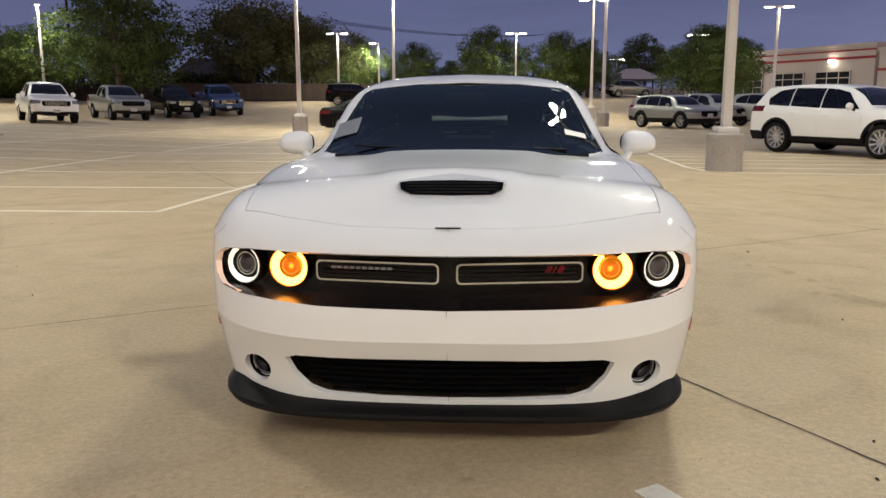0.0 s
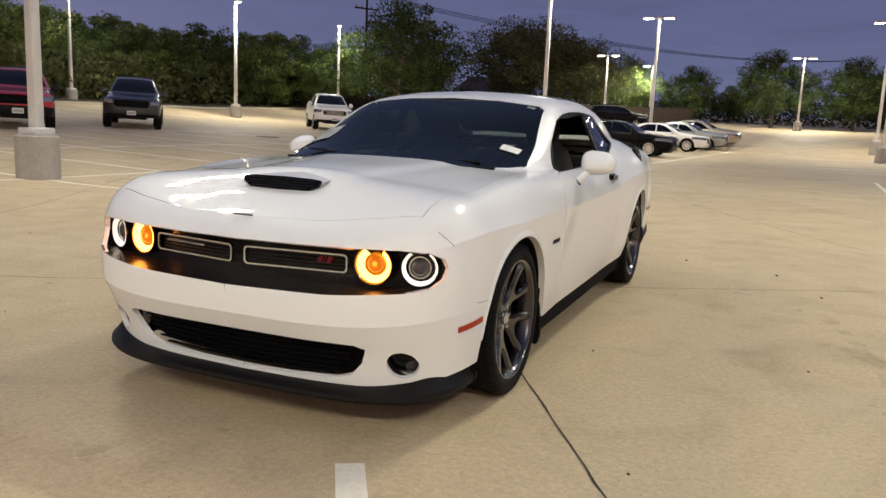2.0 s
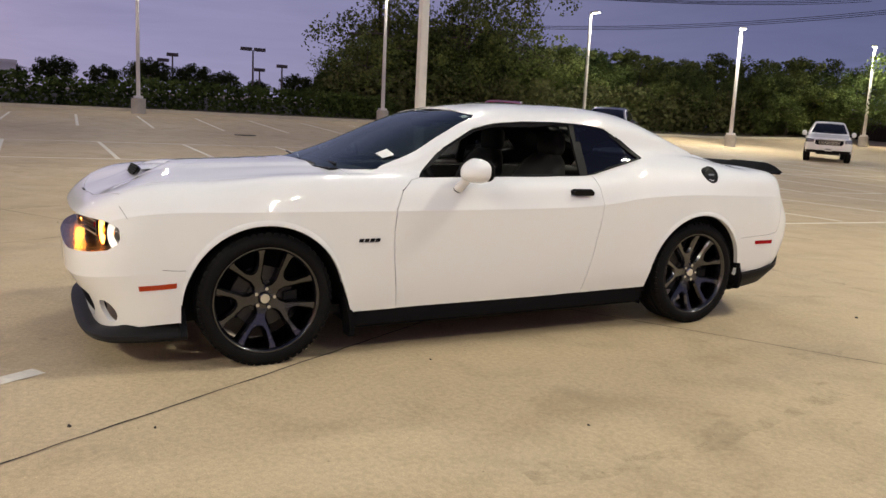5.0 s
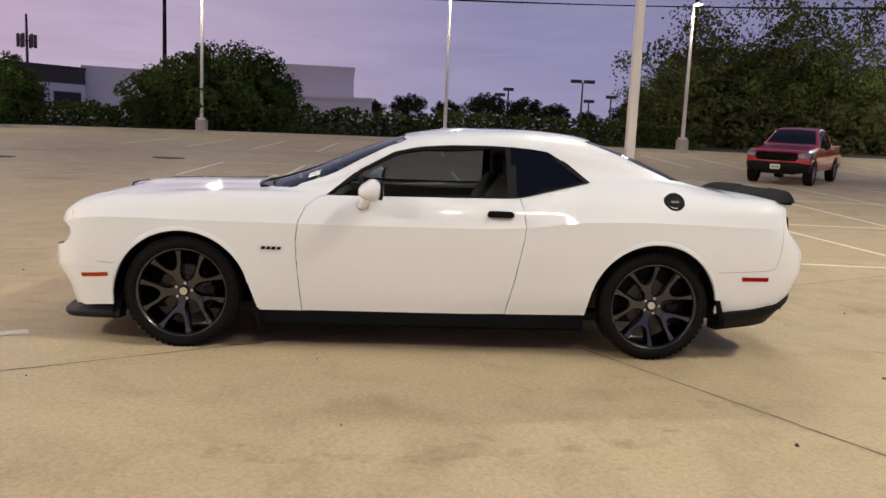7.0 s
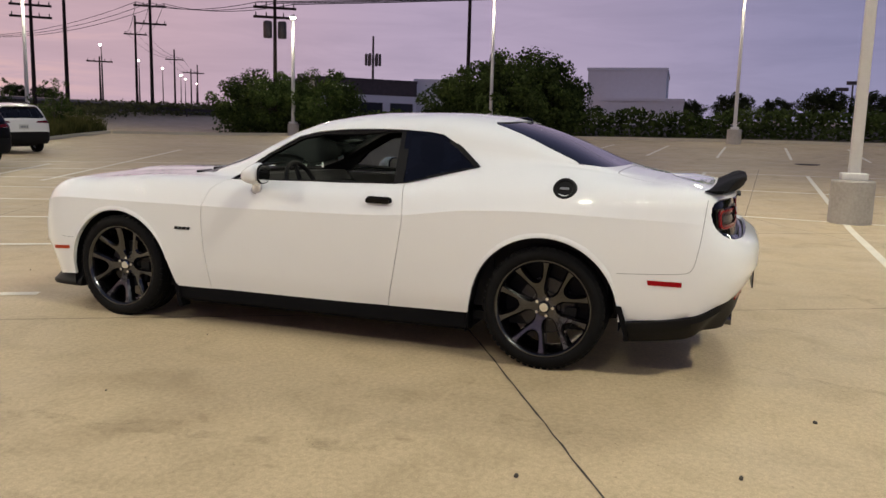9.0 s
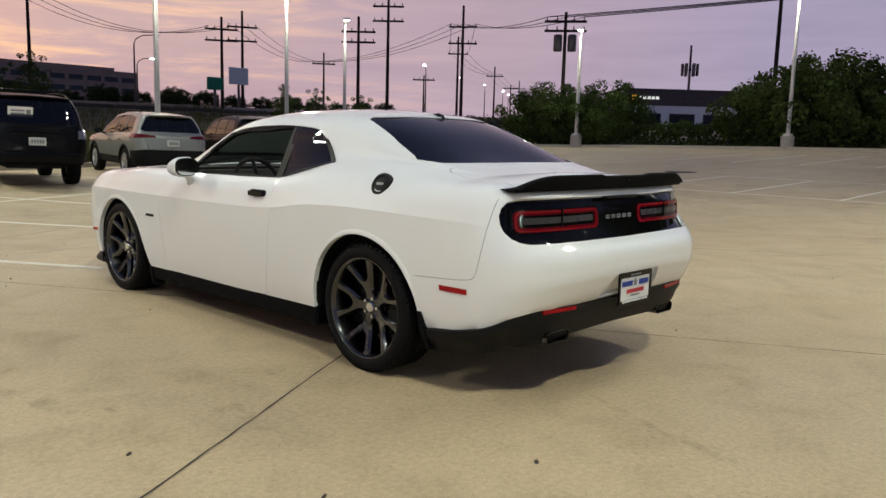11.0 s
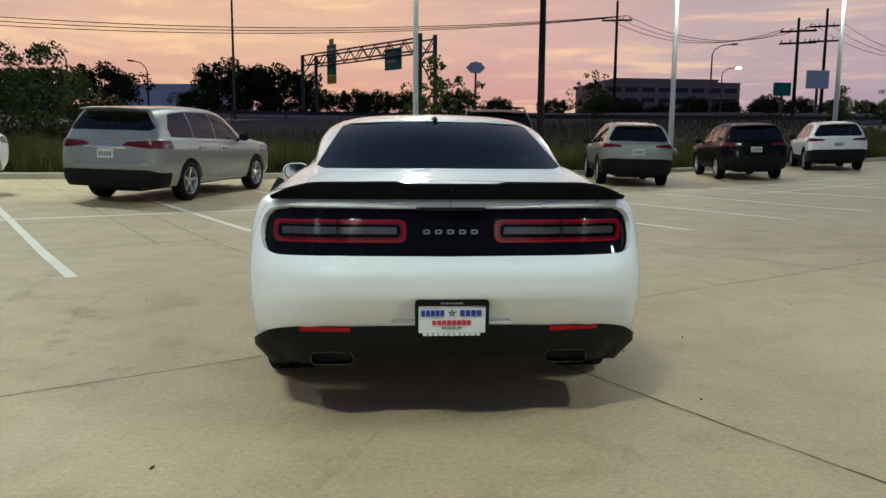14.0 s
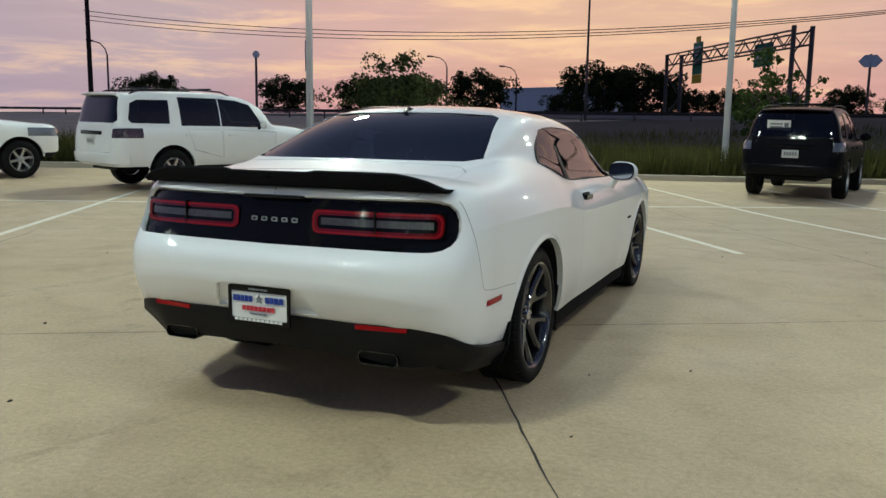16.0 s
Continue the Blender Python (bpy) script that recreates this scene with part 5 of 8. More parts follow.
def concrete_mat():
    """Old cast concrete: broad tone patches, oil stains, scuffs and fine sand grain."""
    m = bpy.data.materials.new("lot_concrete")
    m.use_nodes = True
    nt = m.node_tree
    b = nt.nodes["Principled BSDF"]
    tc = nt.nodes.new("ShaderNodeTexCoord")

    def noise(scale, detail, dist=0.0):
        t = nt.nodes.new("ShaderNodeTexNoise")
        t.inputs["Scale"].default_value, t.inputs["Detail"].default_value, t.inputs["Distortion"].default_value = scale, detail, dist
        nt.links.new(tc.outputs["Object"], t.inputs["Vector"])
        return t.outputs[0]

    def ramp(src, stops):
        r = nt.nodes.new("ShaderNodeValToRGB")
        ramp_set(r, stops)
        nt.links.new(src, r.inputs[0])
        return r.outputs[0]

    def mul(a, c, f=1.0):
        x = nt.nodes.new("ShaderNodeMixRGB")
        x.blend_type = "MULTIPLY"
        x.inputs[0].default_value = f
        nt.links.new(a, x.inputs[1])
        nt.links.new(c, x.inputs[2])
        return x.outputs[0]

    base = ramp(noise(0.22, 6, 0.6), [(0.30, (0.450, 0.350, 0.214)), (0.55, (0.507, 0.398, 0.251)), (0.75, (0.553, 0.442, 0.289))])
    mott = ramp(noise(2.6, 8, 0.8), [(0.30, (0.885, 0.878, 0.865)), (0.50, (1.0, 1.0, 1.0)), (0.68, (1.05, 1.05, 1.055))])
    stain = ramp(noise(0.75, 5, 1.2), [(0.56, (1, 1, 1)), (0.70, (0.86, 0.845, 0.825))])
    spot = ramp(noise(5.5, 3, 0.3), [(0.70, (1, 1, 1)), (0.78, (0.78, 0.76, 0.74))])
    grain = ramp(noise(160, 3), [(0.3, (0.84, 0.84, 0.84)), (0.7, (1.15, 1.15, 1.15))])
    fine = ramp(noise(38, 6, 0.4), [(0.32, (0.875, 0.868, 0.86)), (0.66, (1.09, 1.09, 1.09))])
    fleck = nt.nodes.new("ShaderNodeTexVoronoi")
    fleck.inputs["Scale"].default_value = 34
    nt.links.new(tc.outputs["Object"], fleck.inputs["Vector"])
    dots = ramp(fleck.outputs["Distance"], [(0.05, (0.72, 0.70, 0.68)), (0.11, (1, 1, 1))])
    # sparse dark specks and pale exposed stones
    chips = []
    for scale, stops in ((9.0, [(0.035, (0.50, 0.47, 0.44)), (0.055, (1, 1, 1))]), (13.0, [(0.04, (1.25, 1.25, 1.25)), (0.07, (1, 1, 1))])):
        cell = nt.nodes.new("ShaderNodeTexVoronoi")
        cell.inputs["Scale"].default_value = scale
        nt.links.new(tc.outputs["Object"], cell.inputs["Vector"])
        chips.append(ramp(cell.outputs["Distance"], stops))
    surface = mul(mul(mul(mul(mul(mul(base, mott), fine), stain), spot), grain), dots, 0.8)
    nt.links.new(mul(mul(surface, chips[0], 0.85), chips[1]), b.inputs["Base Color"])
    nt.links.new(ramp(noise(1.4, 5), [(0.3, (0.55, 0.55, 0.55)), (0.7, (0.78, 0.78, 0.78))]), b.inputs["Roughness"])
    bp = nt.nodes.new("ShaderNodeBump")
    bp.inputs["Strength"].default_value, bp.inputs["Distance"].default_value = 0.16, 0.006
    nt.links.new(noise(190, 4), bp.inputs["Height"])
    nt.links.new(bp.outputs[0], b.inputs["Normal"])
    return m


M_CONCRETE = concrete_mat()
M_JOINT = make_mat("tar_joint", (0.045, 0.038, 0.030), 0.8, vary=0.3, grain=60, bump=0.2)
M_LINE = make_mat("worn_white_paint", (0.77, 0.73, 0.63), 0.65, vary=0.14, grain=45, patch=3.0, bump=0.05)
M_KERB = make_mat("kerb_concrete", (0.44, 0.40, 0.32), 0.8, vary=0.12, grain=30, patch=1.5, bump=0.1)
M_SOIL = make_mat("dry_grass_soil", (0.060, 0.050, 0.032), 0.9, vary=0.35, grain=9, patch=0.5, bump=0.4)
tagged(part("ground", build_ground(), M_CONCRETE, None), "tan concrete parking lot with dark joints", "ground", kind="structure")


def strip(pts, width, lift, seed=0, wobble=0.0):
    """A flat band along a line that follows the ground."""
    rnd = random.Random(seed)
    line = []
    for a, b in zip(pts, pts[1:]):
        n = max(1, int(math.hypot(b[0] - a[0], b[1] - a[1]) / (0.12 if wobble else 0.5)))
        line += [(a[0] + (b[0] - a[0]) * k / n, a[1] + (b[1] - a[1]) * k / n) for k in range(n)]
    line.append(pts[-1])
    bm = bmesh.new()
    rows = []
    for i, (x, y) in enumerate(line):
        p, q = line[max(0, i - 1)], line[min(len(line) - 1, i + 1)]
        d = Vector((q[0] - p[0], q[1] - p[1], 0)).normalized()
        s = Vector((-d.y, d.x, 0))
        o = rnd.uniform(-wobble, wobble)
        w = width / 2 * (1 + (rnd.uniform(-.4, .4) if wobble else 0))
        row = []
        for e in (o - w, o + w):
            c = Vector((x, y, 0)) + s * e
            row.append(bm.verts.new((c.x, c.y, ground_z(c.x, c.y) + lift)))
        rows.append(row)
    for a, b in zip(rows, rows[1:]):
        bm.faces.new((a[0], b[0], b[1], a[1]))
    bmesh.ops.recalc_face_normals(bm, faces=bm.faces)
    for f in bm.faces:
        if f.normal.z < 0:
            f.normal_flip()
    return bm


# slab joints: two families at right angles
JOINTS = [
    [(5.4, -9.1), (1.98, -3.07), (1.23, -1.80), (-.79, 1.655), (-1.25, 2.5), (-1.64, 3.18), (-3.4, 6.25), (-6.0, 10.8)],
    [(-9.0, -4.55), (-3.1, -1.08), (-2.64, -.85), (-1.778, -.334), (-.783, .21), (.91, 1.215), (1.5, 1.56), (2.4, 2.075), (5.6, 3.93), (12, 7.6)],
    [(1.0, -10.6), (-.47, -8.04), (-1.61, -6.01), (-2.56, -4.34), (-3.46, -2.62), (-4.744, -.72), (-5.857, 1.02), (-6.49, 2.3), (-8.0, 4.7), (-11.5, 10.8)],
    [(-21.6, 3.02), (-8.9, 2.58)],
    [(6.4, -1.6), (4.0, 2.95), (2.5, 5.3), (1.0, 8.0), (-1.6, 12.6)],
    [(-5.0, -8.3), (-.6, -5.8), (3.4, -3.5), (7.8, -1.0), (13, 2.0)],
    [(-9.5, 2.3), (-6.2, 4.2), (-2.0, 6.6), (2.5, 9.1), (7.0, 11.7)],
    [(-14, -7.5), (-9.2, -10.2)],
    [(-13.0, 8.6), (-8.5, 1.5), (-6.0, -2.9), (-3.0, -8.0)],
    [(9.4, -2.8), (7.2, 1.2), (5.0, 5.2), (2.0, 10.6)],
    [(3.0, -3.6), (5.6, -8.2), (8.5, -13.2)],
]
for i, j in enumerate(JOINTS):
    tagged(part("slab_joint", strip(j, 0.009, 0.003, i, 0.004), M_JOINT, None), "dark tar-filled joint between concrete slabs", "pavement joint", kind="structure")


def paint(pts, width=0.10, seed=0):
    tagged(part("painted_line", strip(pts, width, 0.004, seed), M_LINE, None), "worn white painted parking line", "road marking", kind="structure")


# stalls to the west
for k in range(11):
    y = 4.0 + 2.66 * k
    paint([(-3.72 + .03 * (y - 4.0), y), (-19.4, y + .25)], seed=k)
paint([(-9.08, 1.46), (-19.2, 1.5)])
for y in (-.75, -3.1, -5.6):
    paint([(-13.9, y), (-19.2, y)])
paint([(-3.75, 3.95), (-3.0, 14.8), (-2.2, 24.0), (-1.0, 42.0)])
paint([(-9.08, 1.46), (-8.85, 5.0), (-8.75, 9.3), (-8.64, 12.0), (-8.48, 14.5), (-7.9, 19.5), (-7.2, 32.0)])
paint([(-13.9, -5.6), (-13.9, 14.4), (-13.6, 17.7), (-13.0, 27.2), (-12.6, 37.0)])
paint([(-19.2, -5.6), (-19.3, 4.4), (-19.8, 10.0), (-19.6, 30.0)])
for k in range(-6, 11):
    paint([(-26.1, 4.18 + 2.55 * k), (-32.4, 4.25 + 2.45 * k)])
# stalls to the south, set askew
for (xa, ya), (xb, yb) in (((6.3, -.85), (10.3, -8.2)), ((3.15, -1.4), (7.5, -8.8)), ((.66, -2.50), (5.3, -9.95)), ((-1.65, -3.85), (3.2, -11.3)), ((-3.97, -5.02), (1.1, -13.6)), ((-6.25, -6.4), (-1.3, -14.9)), ((-8.4, -7.7), (-3.8, -15.9)),
                           ((-10.65, -9.0), (-7.6, -15.0)), ((-12.9, -10.3), (-9.8, -16.4)), ((-15.1, -11.6), (-12.0, -17.8))):
    paint([(xa, ya), (xb, yb)], 0.105)
paint([(15.0, -.7), (10.2, -3.3), (7.0, -5.05), (4.2, -6.6), (1.59, -8.02), (.3, -8.85), (-.64, -9.48), (-3.22, -11.0), (-5.71, -12.43), (-12.0, -15.9)])
paint([(-8.1, -12.0), (-20.0, -17.8)])
# hatched island round the pole to the north
paint([(4.15, 19.0), (3.95, 10.6), (4.1, 9.8), (4.6, 9.4), (6.5, 9.15), (9.5, 9.1)])
for k in range(7):
    y = 10.3 + 1.05 * k
    paint([(4.1, y + .2), (9.0 - .3 * k, y - .2)], 0.09)
# stripes at the far north rows
for k in range(6):
    paint([(3.0, 24 + 2.7 * k), (9.5, 24 + 2.7 * k)])

# manhole covers
M_IRON = make_mat("rusty_cast_iron", (0.10, 0.085, 0.07), 0.7, 0.4, vary=0.3, grain=40, bump=0.3)
for x, y, r in ((-16.5, 20.5, .45), (-20.0, -7.5, .5), (-24.5, 4.6, .4), (-17.5, -11.5, .4)):
    mh = bmesh.new()
    lathe(mh, [(r, -.05), (r, .012), (r - .03, .016), (.0005, .016)], 28)
    tagged(part("manhole_cover", mh, M_IRON, None, at=Matrix.Translation((x, y, ground_z(x, y)))), "round rusty iron manhole cover in the concrete", "manhole cover")

# faint tyre scuffs and old damp streaks on the slabs
M_SCUFF = bpy.data.materials.new("tyre_scuff")
M_SCUFF.use_nodes = True
nt = M_SCUFF.node_tree
sb = nt.nodes["Principled BSDF"]
sb.inputs["Base Color"].default_value = (0.10, 0.085, 0.065, 1)
sb.inputs["Roughness"].default_value = 0.8
stc = nt.nodes.new("ShaderNodeTexCoord")
snz = nt.nodes.new("ShaderNodeTexNoise")
snz.inputs["Scale"].default_value = 7.0
snz.inputs["Detail"].default_value = 6.0
srp = nt.nodes.new("ShaderNodeValToRGB")
ramp_set(srp, [(0.42, (0, 0, 0)), (0.75, (0.2, 0.2, 0.2))])
nt.links.new(stc.outputs["Object"], snz.inputs["Vector"])
nt.links.new(snz.outputs[0], srp.inputs[0])
nt.links.new(srp.outputs[0], sb.inputs["Alpha"])
for pts, w in (([(2.46, -.84), (2.53, -.49), (2.53, -.15), (2.38, .22)], .05), ([(2.29, 1.12), (2.44, .47), (2.59, -.33), (2.54, -.94)], .09), ([(1.76, 1.47), (1.77, 1.73), (1.84, 1.93)], .10), ([(-.25, -2.88), (-.15, -2.75), (.0, -2.73)], .11),
               ([(.61, 3.42), (.5, 2.96), (.32, 2.53)], .05), ([(-.79, 2.56), (-.68, 2.86), (-.57, 3.18)], .05), ([(3.6, -2.2), (3.3, -1.2), (3.2, .2), (3.4, 1.6)], .12), ([(-2.4, 3.4), (-1.2, 3.9), (.6, 4.0)], .10), ([(-2.2, -3.6), (-.8, -4.0), (.9, -3.7)], .13)):
    tagged(part("tyre_mark", strip([tuple(v.xy) for v in spline([(x, y, 0) for x, y in pts], 6)], w, 0.0035, 5, 0.012), M_SCUFF, None), "faint dark tyre scuff on the concrete", "stain", kind="structure")

# small stones and leaves lying about
pb = bmesh.new()
rnd = random.Random(4)
spots = [(2.316, 1.718), (1.192, 2.849), (1.987, 2.525)] + [(rnd.uniform(-5, 7), rnd.uniform(-6, 7)) for _ in range(60)]
for k, (x, y) in enumerate(spots):
    r = .011 if k < 3 else rnd.uniform(.004, .009)
    bmesh.ops.create_icosphere(pb, subdivisions=1, radius=r, matrix=Matrix.LocRotScale((x, y, r * .35), Euler((rnd.random(), rnd.random(), rnd.random())), (1.3, 1, .6)))
tagged(part("pebbles", pb, M_JOINT, None, smooth=0), "small dark pebbles scattered on the concrete", "pebbles", kind="stuff")

# ---------------------------------------------------------------- kerbs and planted verge
def kerb(pts, name="kerb", h=0.15, w=0.16):
    bm = bmesh.new()
    line = []
    for a, b in zip(pts, pts[1:]):
        n = max(1, int(math.hypot(b[0] - a[0], b[1] - a[1]) / 1.0))
        line += [Vector((a[0] + (b[0] - a[0]) * k / n, a[1] + (b[1] - a[1]) * k / n, 0)) for k in range(n)]
    line.append(Vector((*pts[-1], 0)))
    line = [Vector((p.x, p.y, ground_z(p.x, p.y))) for p in line]
    sweep(bm, line, [(-w / 2, -.1), (-w / 2 + .015, h), (w / 2 - .02, h), (w / 2, h - .02), (w / 2 + .01, -.1)])
    bmesh.ops.recalc_face_normals(bm, faces=bm.faces)
    tagged(part(name, bm, M_KERB, None), "pale concrete kerb along the edge of the lot", "kerb", kind="structure")


WEST = [(-36.5, 56), (-35.4, 34), (-35.2, 20), (-35.2, 6), (-36.6, -4), (-37.1, -11), (-36.8, -20), (-33.5, -24.5), (-30.5, -27), (-28.4, -29)]
SOUTH = [(30, -4.0), (20, -8.0), (14.8, -10.2), (9.2, -13.4), (5, -14.5), (1.2, -15.7), (-1.5, -16.9), (-4, -18.2), (-6, -19.4), (-10, -21.8), (-14, -23.5), (-20, -25.8), (-25, -28), (-28.3, -29.1)]
kerb(WEST)
kerb(SOUTH)


def bank(pts, out, name, lift, label):
    """Soil beyond a kerb, on the ground."""
    bm = bmesh.new()
    rows = []
    line = []
    for a, b in zip(pts, pts[1:]):
        n = max(1, int(math.hypot(b[0] - a[0], b[1] - a[1]) / 1.5))
        line += [(a[0] + (b[0] - a[0]) * k / n, a[1] + (b[1] - a[1]) * k / n) for k in range(n)]
    line.append(pts[-1])
    for x, y in line:
        row = []
        for k in range(len(out)):
            px, py = x + out[k][0], y + out[k][1]
            row.append(bm.verts.new((px, py, ground_z(px, py) + lift + (0.02 if k else 0))))
        rows.append(row)
    for a, b in zip(rows, rows[1:]):
        for k in range(len(out) - 1):
            bm.faces.new((a[k], b[k], b[k + 1], a[k + 1]))
    bmesh.ops.recalc_face_normals(bm, faces=bm.faces)
    for f in bm.faces:
        if f.normal.z < 0:
            f.normal_flip()
    tagged(part(name, bm, M_SOIL, None), label, "ground", kind="structure")


bank(SOUTH, [(0, -.1)] + [(0, -1.0 * k) for k in range(1, 33)], "verge_south", 0.12, "rough grassy bank below the highway")
bank([(-150, -47.1), (-100, -52.1), (-50, -57.1), (0, -62.1), (50, -67.1), (150, -77.1)], [(0, 0)] + [(0, -3.0 * k) for k in range(1, 24)] + [(0, -100), (0, -160), (0, -400)], "verge_far", 0.08, "dark rough ground beyond the highway")
bank(WEST[:-2], [(-.1, 0)] + [(-1.0 * k, 0) for k in range(1, 40)], "verge_west", 0.10, "dark soil under the trees beyond the lot")
bank([(-60, 58), (-30, 58), (-10, 64)], [(0, 0)] + [(0, 1.5 * k) for k in range(1, 40)], "verge_north", 0.10, "grass beyond the lot by the fence")

# ---------------------------------------------------------------- light poles
M_POLE = make_mat("white_painted_steel", (0.58, 0.57, 0.56), 0.45, vary=0.05, grain=20, bump=0.02)
M_BASE = make_mat("pole_base_concrete", (0.36, 0.34, 0.31), 0.85, vary=0.18, grain=25, patch=3, bump=0.25)
M_LED = make_mat("lit_lamp_lens", (0.9, 0.9, 0.85), 0.3, vary=0.0, emit=(1.0, 0.93, 0.80), power=70.0)
M_HEAD = make_mat("grey_lamp_housing", (0.45, 0.45, 0.44), 0.45, vary=0.08)


def light_pole(x, y, height, heads, base=True, watts=0.0, heading=0.0, throw=0.0):
    z = ground_z(x, y)
    th = thing("light_pole", "white steel parking lot light pole on a concrete base" if base else "white steel light pole standing in grass", "light pole", "parking lot light poles", Matrix.Translation((x, y, z)))
    zb = 0.0
    if base:
        b = bmesh.new()
        lathe(b, [(.325, -.3), (.325, .66), (.305, .685), (.0005, .69)], 28)
        part("concrete_base", b, M_BASE, th, "round grey concrete base")
        p = bmesh.new()
        box(p, -.19, .19, -.19, .19, .688, .80, .02, 2)
        part("base_cover", p, M_POLE, th)
        zb = .78
    s = bmesh.new()
    box(s, -.085, .085, -.085, .085, zb - .2, height, .018, 2)
    for v in s.verts:
        k = 1 - .30 * (v.co.z - zb) / (height - zb)
        v.co.x *= k
        v.co.y *= k
    part("shaft", s, M_POLE, th)
    for k in range(heads):
        a = radians(heading + 180 * k)
        m = Matrix.Translation((0, 0, height - .08)) @ Matrix.Rotation(a, 4, "Z")
        ar = bmesh.new()
        box(ar, .03, .30, -.03, .03, -.03, .03, .008, 1)
        bmesh.ops.transform(ar, matrix=m, verts=ar.verts)
        part("arm", ar, M_POLE, th)
        h = bmesh.new()
        box(h, .28, .86, -.17, .17, -.03, .07, .03, 2)
        bmesh.ops.transform(h, matrix=m, verts=h.verts)
        hd = part("lamp_head", h, M_HEAD, th, "flat grey lamp head")
        l = bmesh.new()
        box(l, .33, .82, -.13, .13, -.05, -.028, .006, 1)
        bmesh.ops.transform(l, matrix=m, verts=l.verts)
        part("lens", l, M_LED, hd, "lit lamp lens")
    if watts > 0:
        # near the coupe each head is a lamp of its own
        both = heads == 2 and math.hypot(x, y) < 15
        for side in (.58, -.58) if both else (.58,):
            a = radians(heading)
            flood(x + side * math.cos(a), y + side * math.sin(a), z + height - .16, watts / (2 if both else 1), (-x * throw / math.hypot(x, y), -y * throw / math.hypot(x, y) + .001))
    return th


# the pole at (10.8, 1.5) is unseen, added to light the coupe's east flank
POLES = [
    (-8.98, 4.15, 10.0, 2, True, 585, 90), (4.45, 9.9, 12.0, 2, True, 1180, 0, 4.3), (10.8, 1.5, 10.0, 2, True, 305, 90), (-7.92, 28.5, 7.4, 2, True, 900, 0), (5.84, 35.9, 7.4, 2, True, 400, 0),
    (-.48, -17.8, 10.0, 1, False, 830, 80, 4.0), (10.85, -14.6, 10.0, 1, False, 1300, 100, 4.0), (-10.25, -23.4, 7.6, 1, True, 370, 70, 3.5), (-19.7, -28.8, 7.8, 1, False, 350, 60, 3.5), (-27.5, -33.9, 7.0, 1, False, 230, 60, 3.5),
    (-35.3, -22.1, 6.7, 1, True, 230, 30, 3.5), (-37.3, -10.7, 7.6, 1, True, 160, 0, 3.5), (-34.5, 2.1, 7.6, 1, True, 160, 0, 3.5), (-35.35, 14.7, 7.6, 1, True, 160, 0, 3.5), (-37.8, 30.2, 7.6, 1, True, 420, 0),
    (-28.5, 33.8, 6.7, 1, True, 900, -40), (-31.1, 49.7, 6.9, 1, True, 700, -60), (6.2, 43.7, 7.0, 2, True, 400, 0), (-5.45, 41.5, 7.2, 2, True, 600, 0), (-12.2, 59.9, 5.6, 2, True, 750, 0), (2.3, 64.0, 5.7, 2, True, 1100, 0),
    (17.4, 45.2, 6.6, 2, True, 360, 0), (17.2, 63.0, 5.4, 2, True, 500, 0), (-10.6, 72.3, 5.3, 1, True, 2200, 180), (14.5, 88.0, 4.0, 2, False, 0, 0),
]
for p in POLES:
    light_pole(*p)

# ---------------------------------------------------------------- trees and hedges
def leaf_mat(name, dark, light):
    m = bpy.data.materials.new(name)
    m.use_nodes = True
    nt = m.node_tree
    nt.nodes.clear()
    out = nt.nodes.new("ShaderNodeOutputMaterial")
    geo = nt.nodes.new("ShaderNodeNewGeometry")
    tc = nt.nodes.new("ShaderNodeTexCoord")
    nz = nt.nodes.new("ShaderNodeTexNoise")
    nz.inputs["Scale"].default_value, nz.inputs["Detail"].default_value = 0.9, 3
    nt.links.new(tc.outputs["Object"], nz.inputs["Vector"])
    add = nt.nodes.new("ShaderNodeMath")
    add.operation = "MULTIPLY_ADD"
    add.inputs[1].default_value = 0.20
    nt.links.new(geo.outputs["Random Per Island"], add.inputs[0])
    nt.links.new(nz.outputs[0], add.inputs[2])
    r = nt.nodes.new("ShaderNodeValToRGB")
    ramp_set(r, [(0.36, dark), (0.72, light), (1.0, tuple(min(1, c * 1.25) for c in light))])
    nt.links.new(add.outputs[0], r.inputs[0])
    df = nt.nodes.new("ShaderNodeBsdfDiffuse")
    tl = nt.nodes.new("ShaderNodeBsdfTranslucent")
    mx = nt.nodes.new("ShaderNodeMixShader")
    mx.inputs[0].default_value = 0.40
    nt.links.new(r.outputs[0], df.inputs[0])
    nt.links.new(r.outputs[0], tl.inputs[0])
    nt.links.new(df.outputs[0], mx.inputs[1])
    nt.links.new(tl.outputs[0], mx.inputs[2])
    nt.links.new(mx.outputs[0], out.inputs[0])
    return m


M_LEAF = leaf_mat("green_leaves", (0.034, 0.050, 0.017), (0.112, 0.150, 0.050))
M_HEDGE = leaf_mat("dark_hedge_leaves", (0.020, 0.034, 0.011), (0.082, 0.112, 0.034))
M_LEAF2 = leaf_mat("olive_leaves", (0.046, 0.064, 0.022), (0.170, 0.205, 0.066))
M_LEAF3 = leaf_mat("dark_oak_leaves", (0.048, 0.054, 0.026), (0.150, 0.160, 0.066))
# darker copy of the oak leaves: backlit shade put into the colour
M_LEAF4 = leaf_mat("shade_dark_leaves", (0.018, 0.026, 0.012), (0.060, 0.075, 0.030))
M_GRASS = leaf_mat("tall_grass", (0.030, 0.036, 0.012), (0.120, 0.118, 0.040))
M_BARK = make_mat("grey_bark", (0.085, 0.070, 0.055), 0.9, vary=0.3, grain=18, patch=3, bump=0.5)


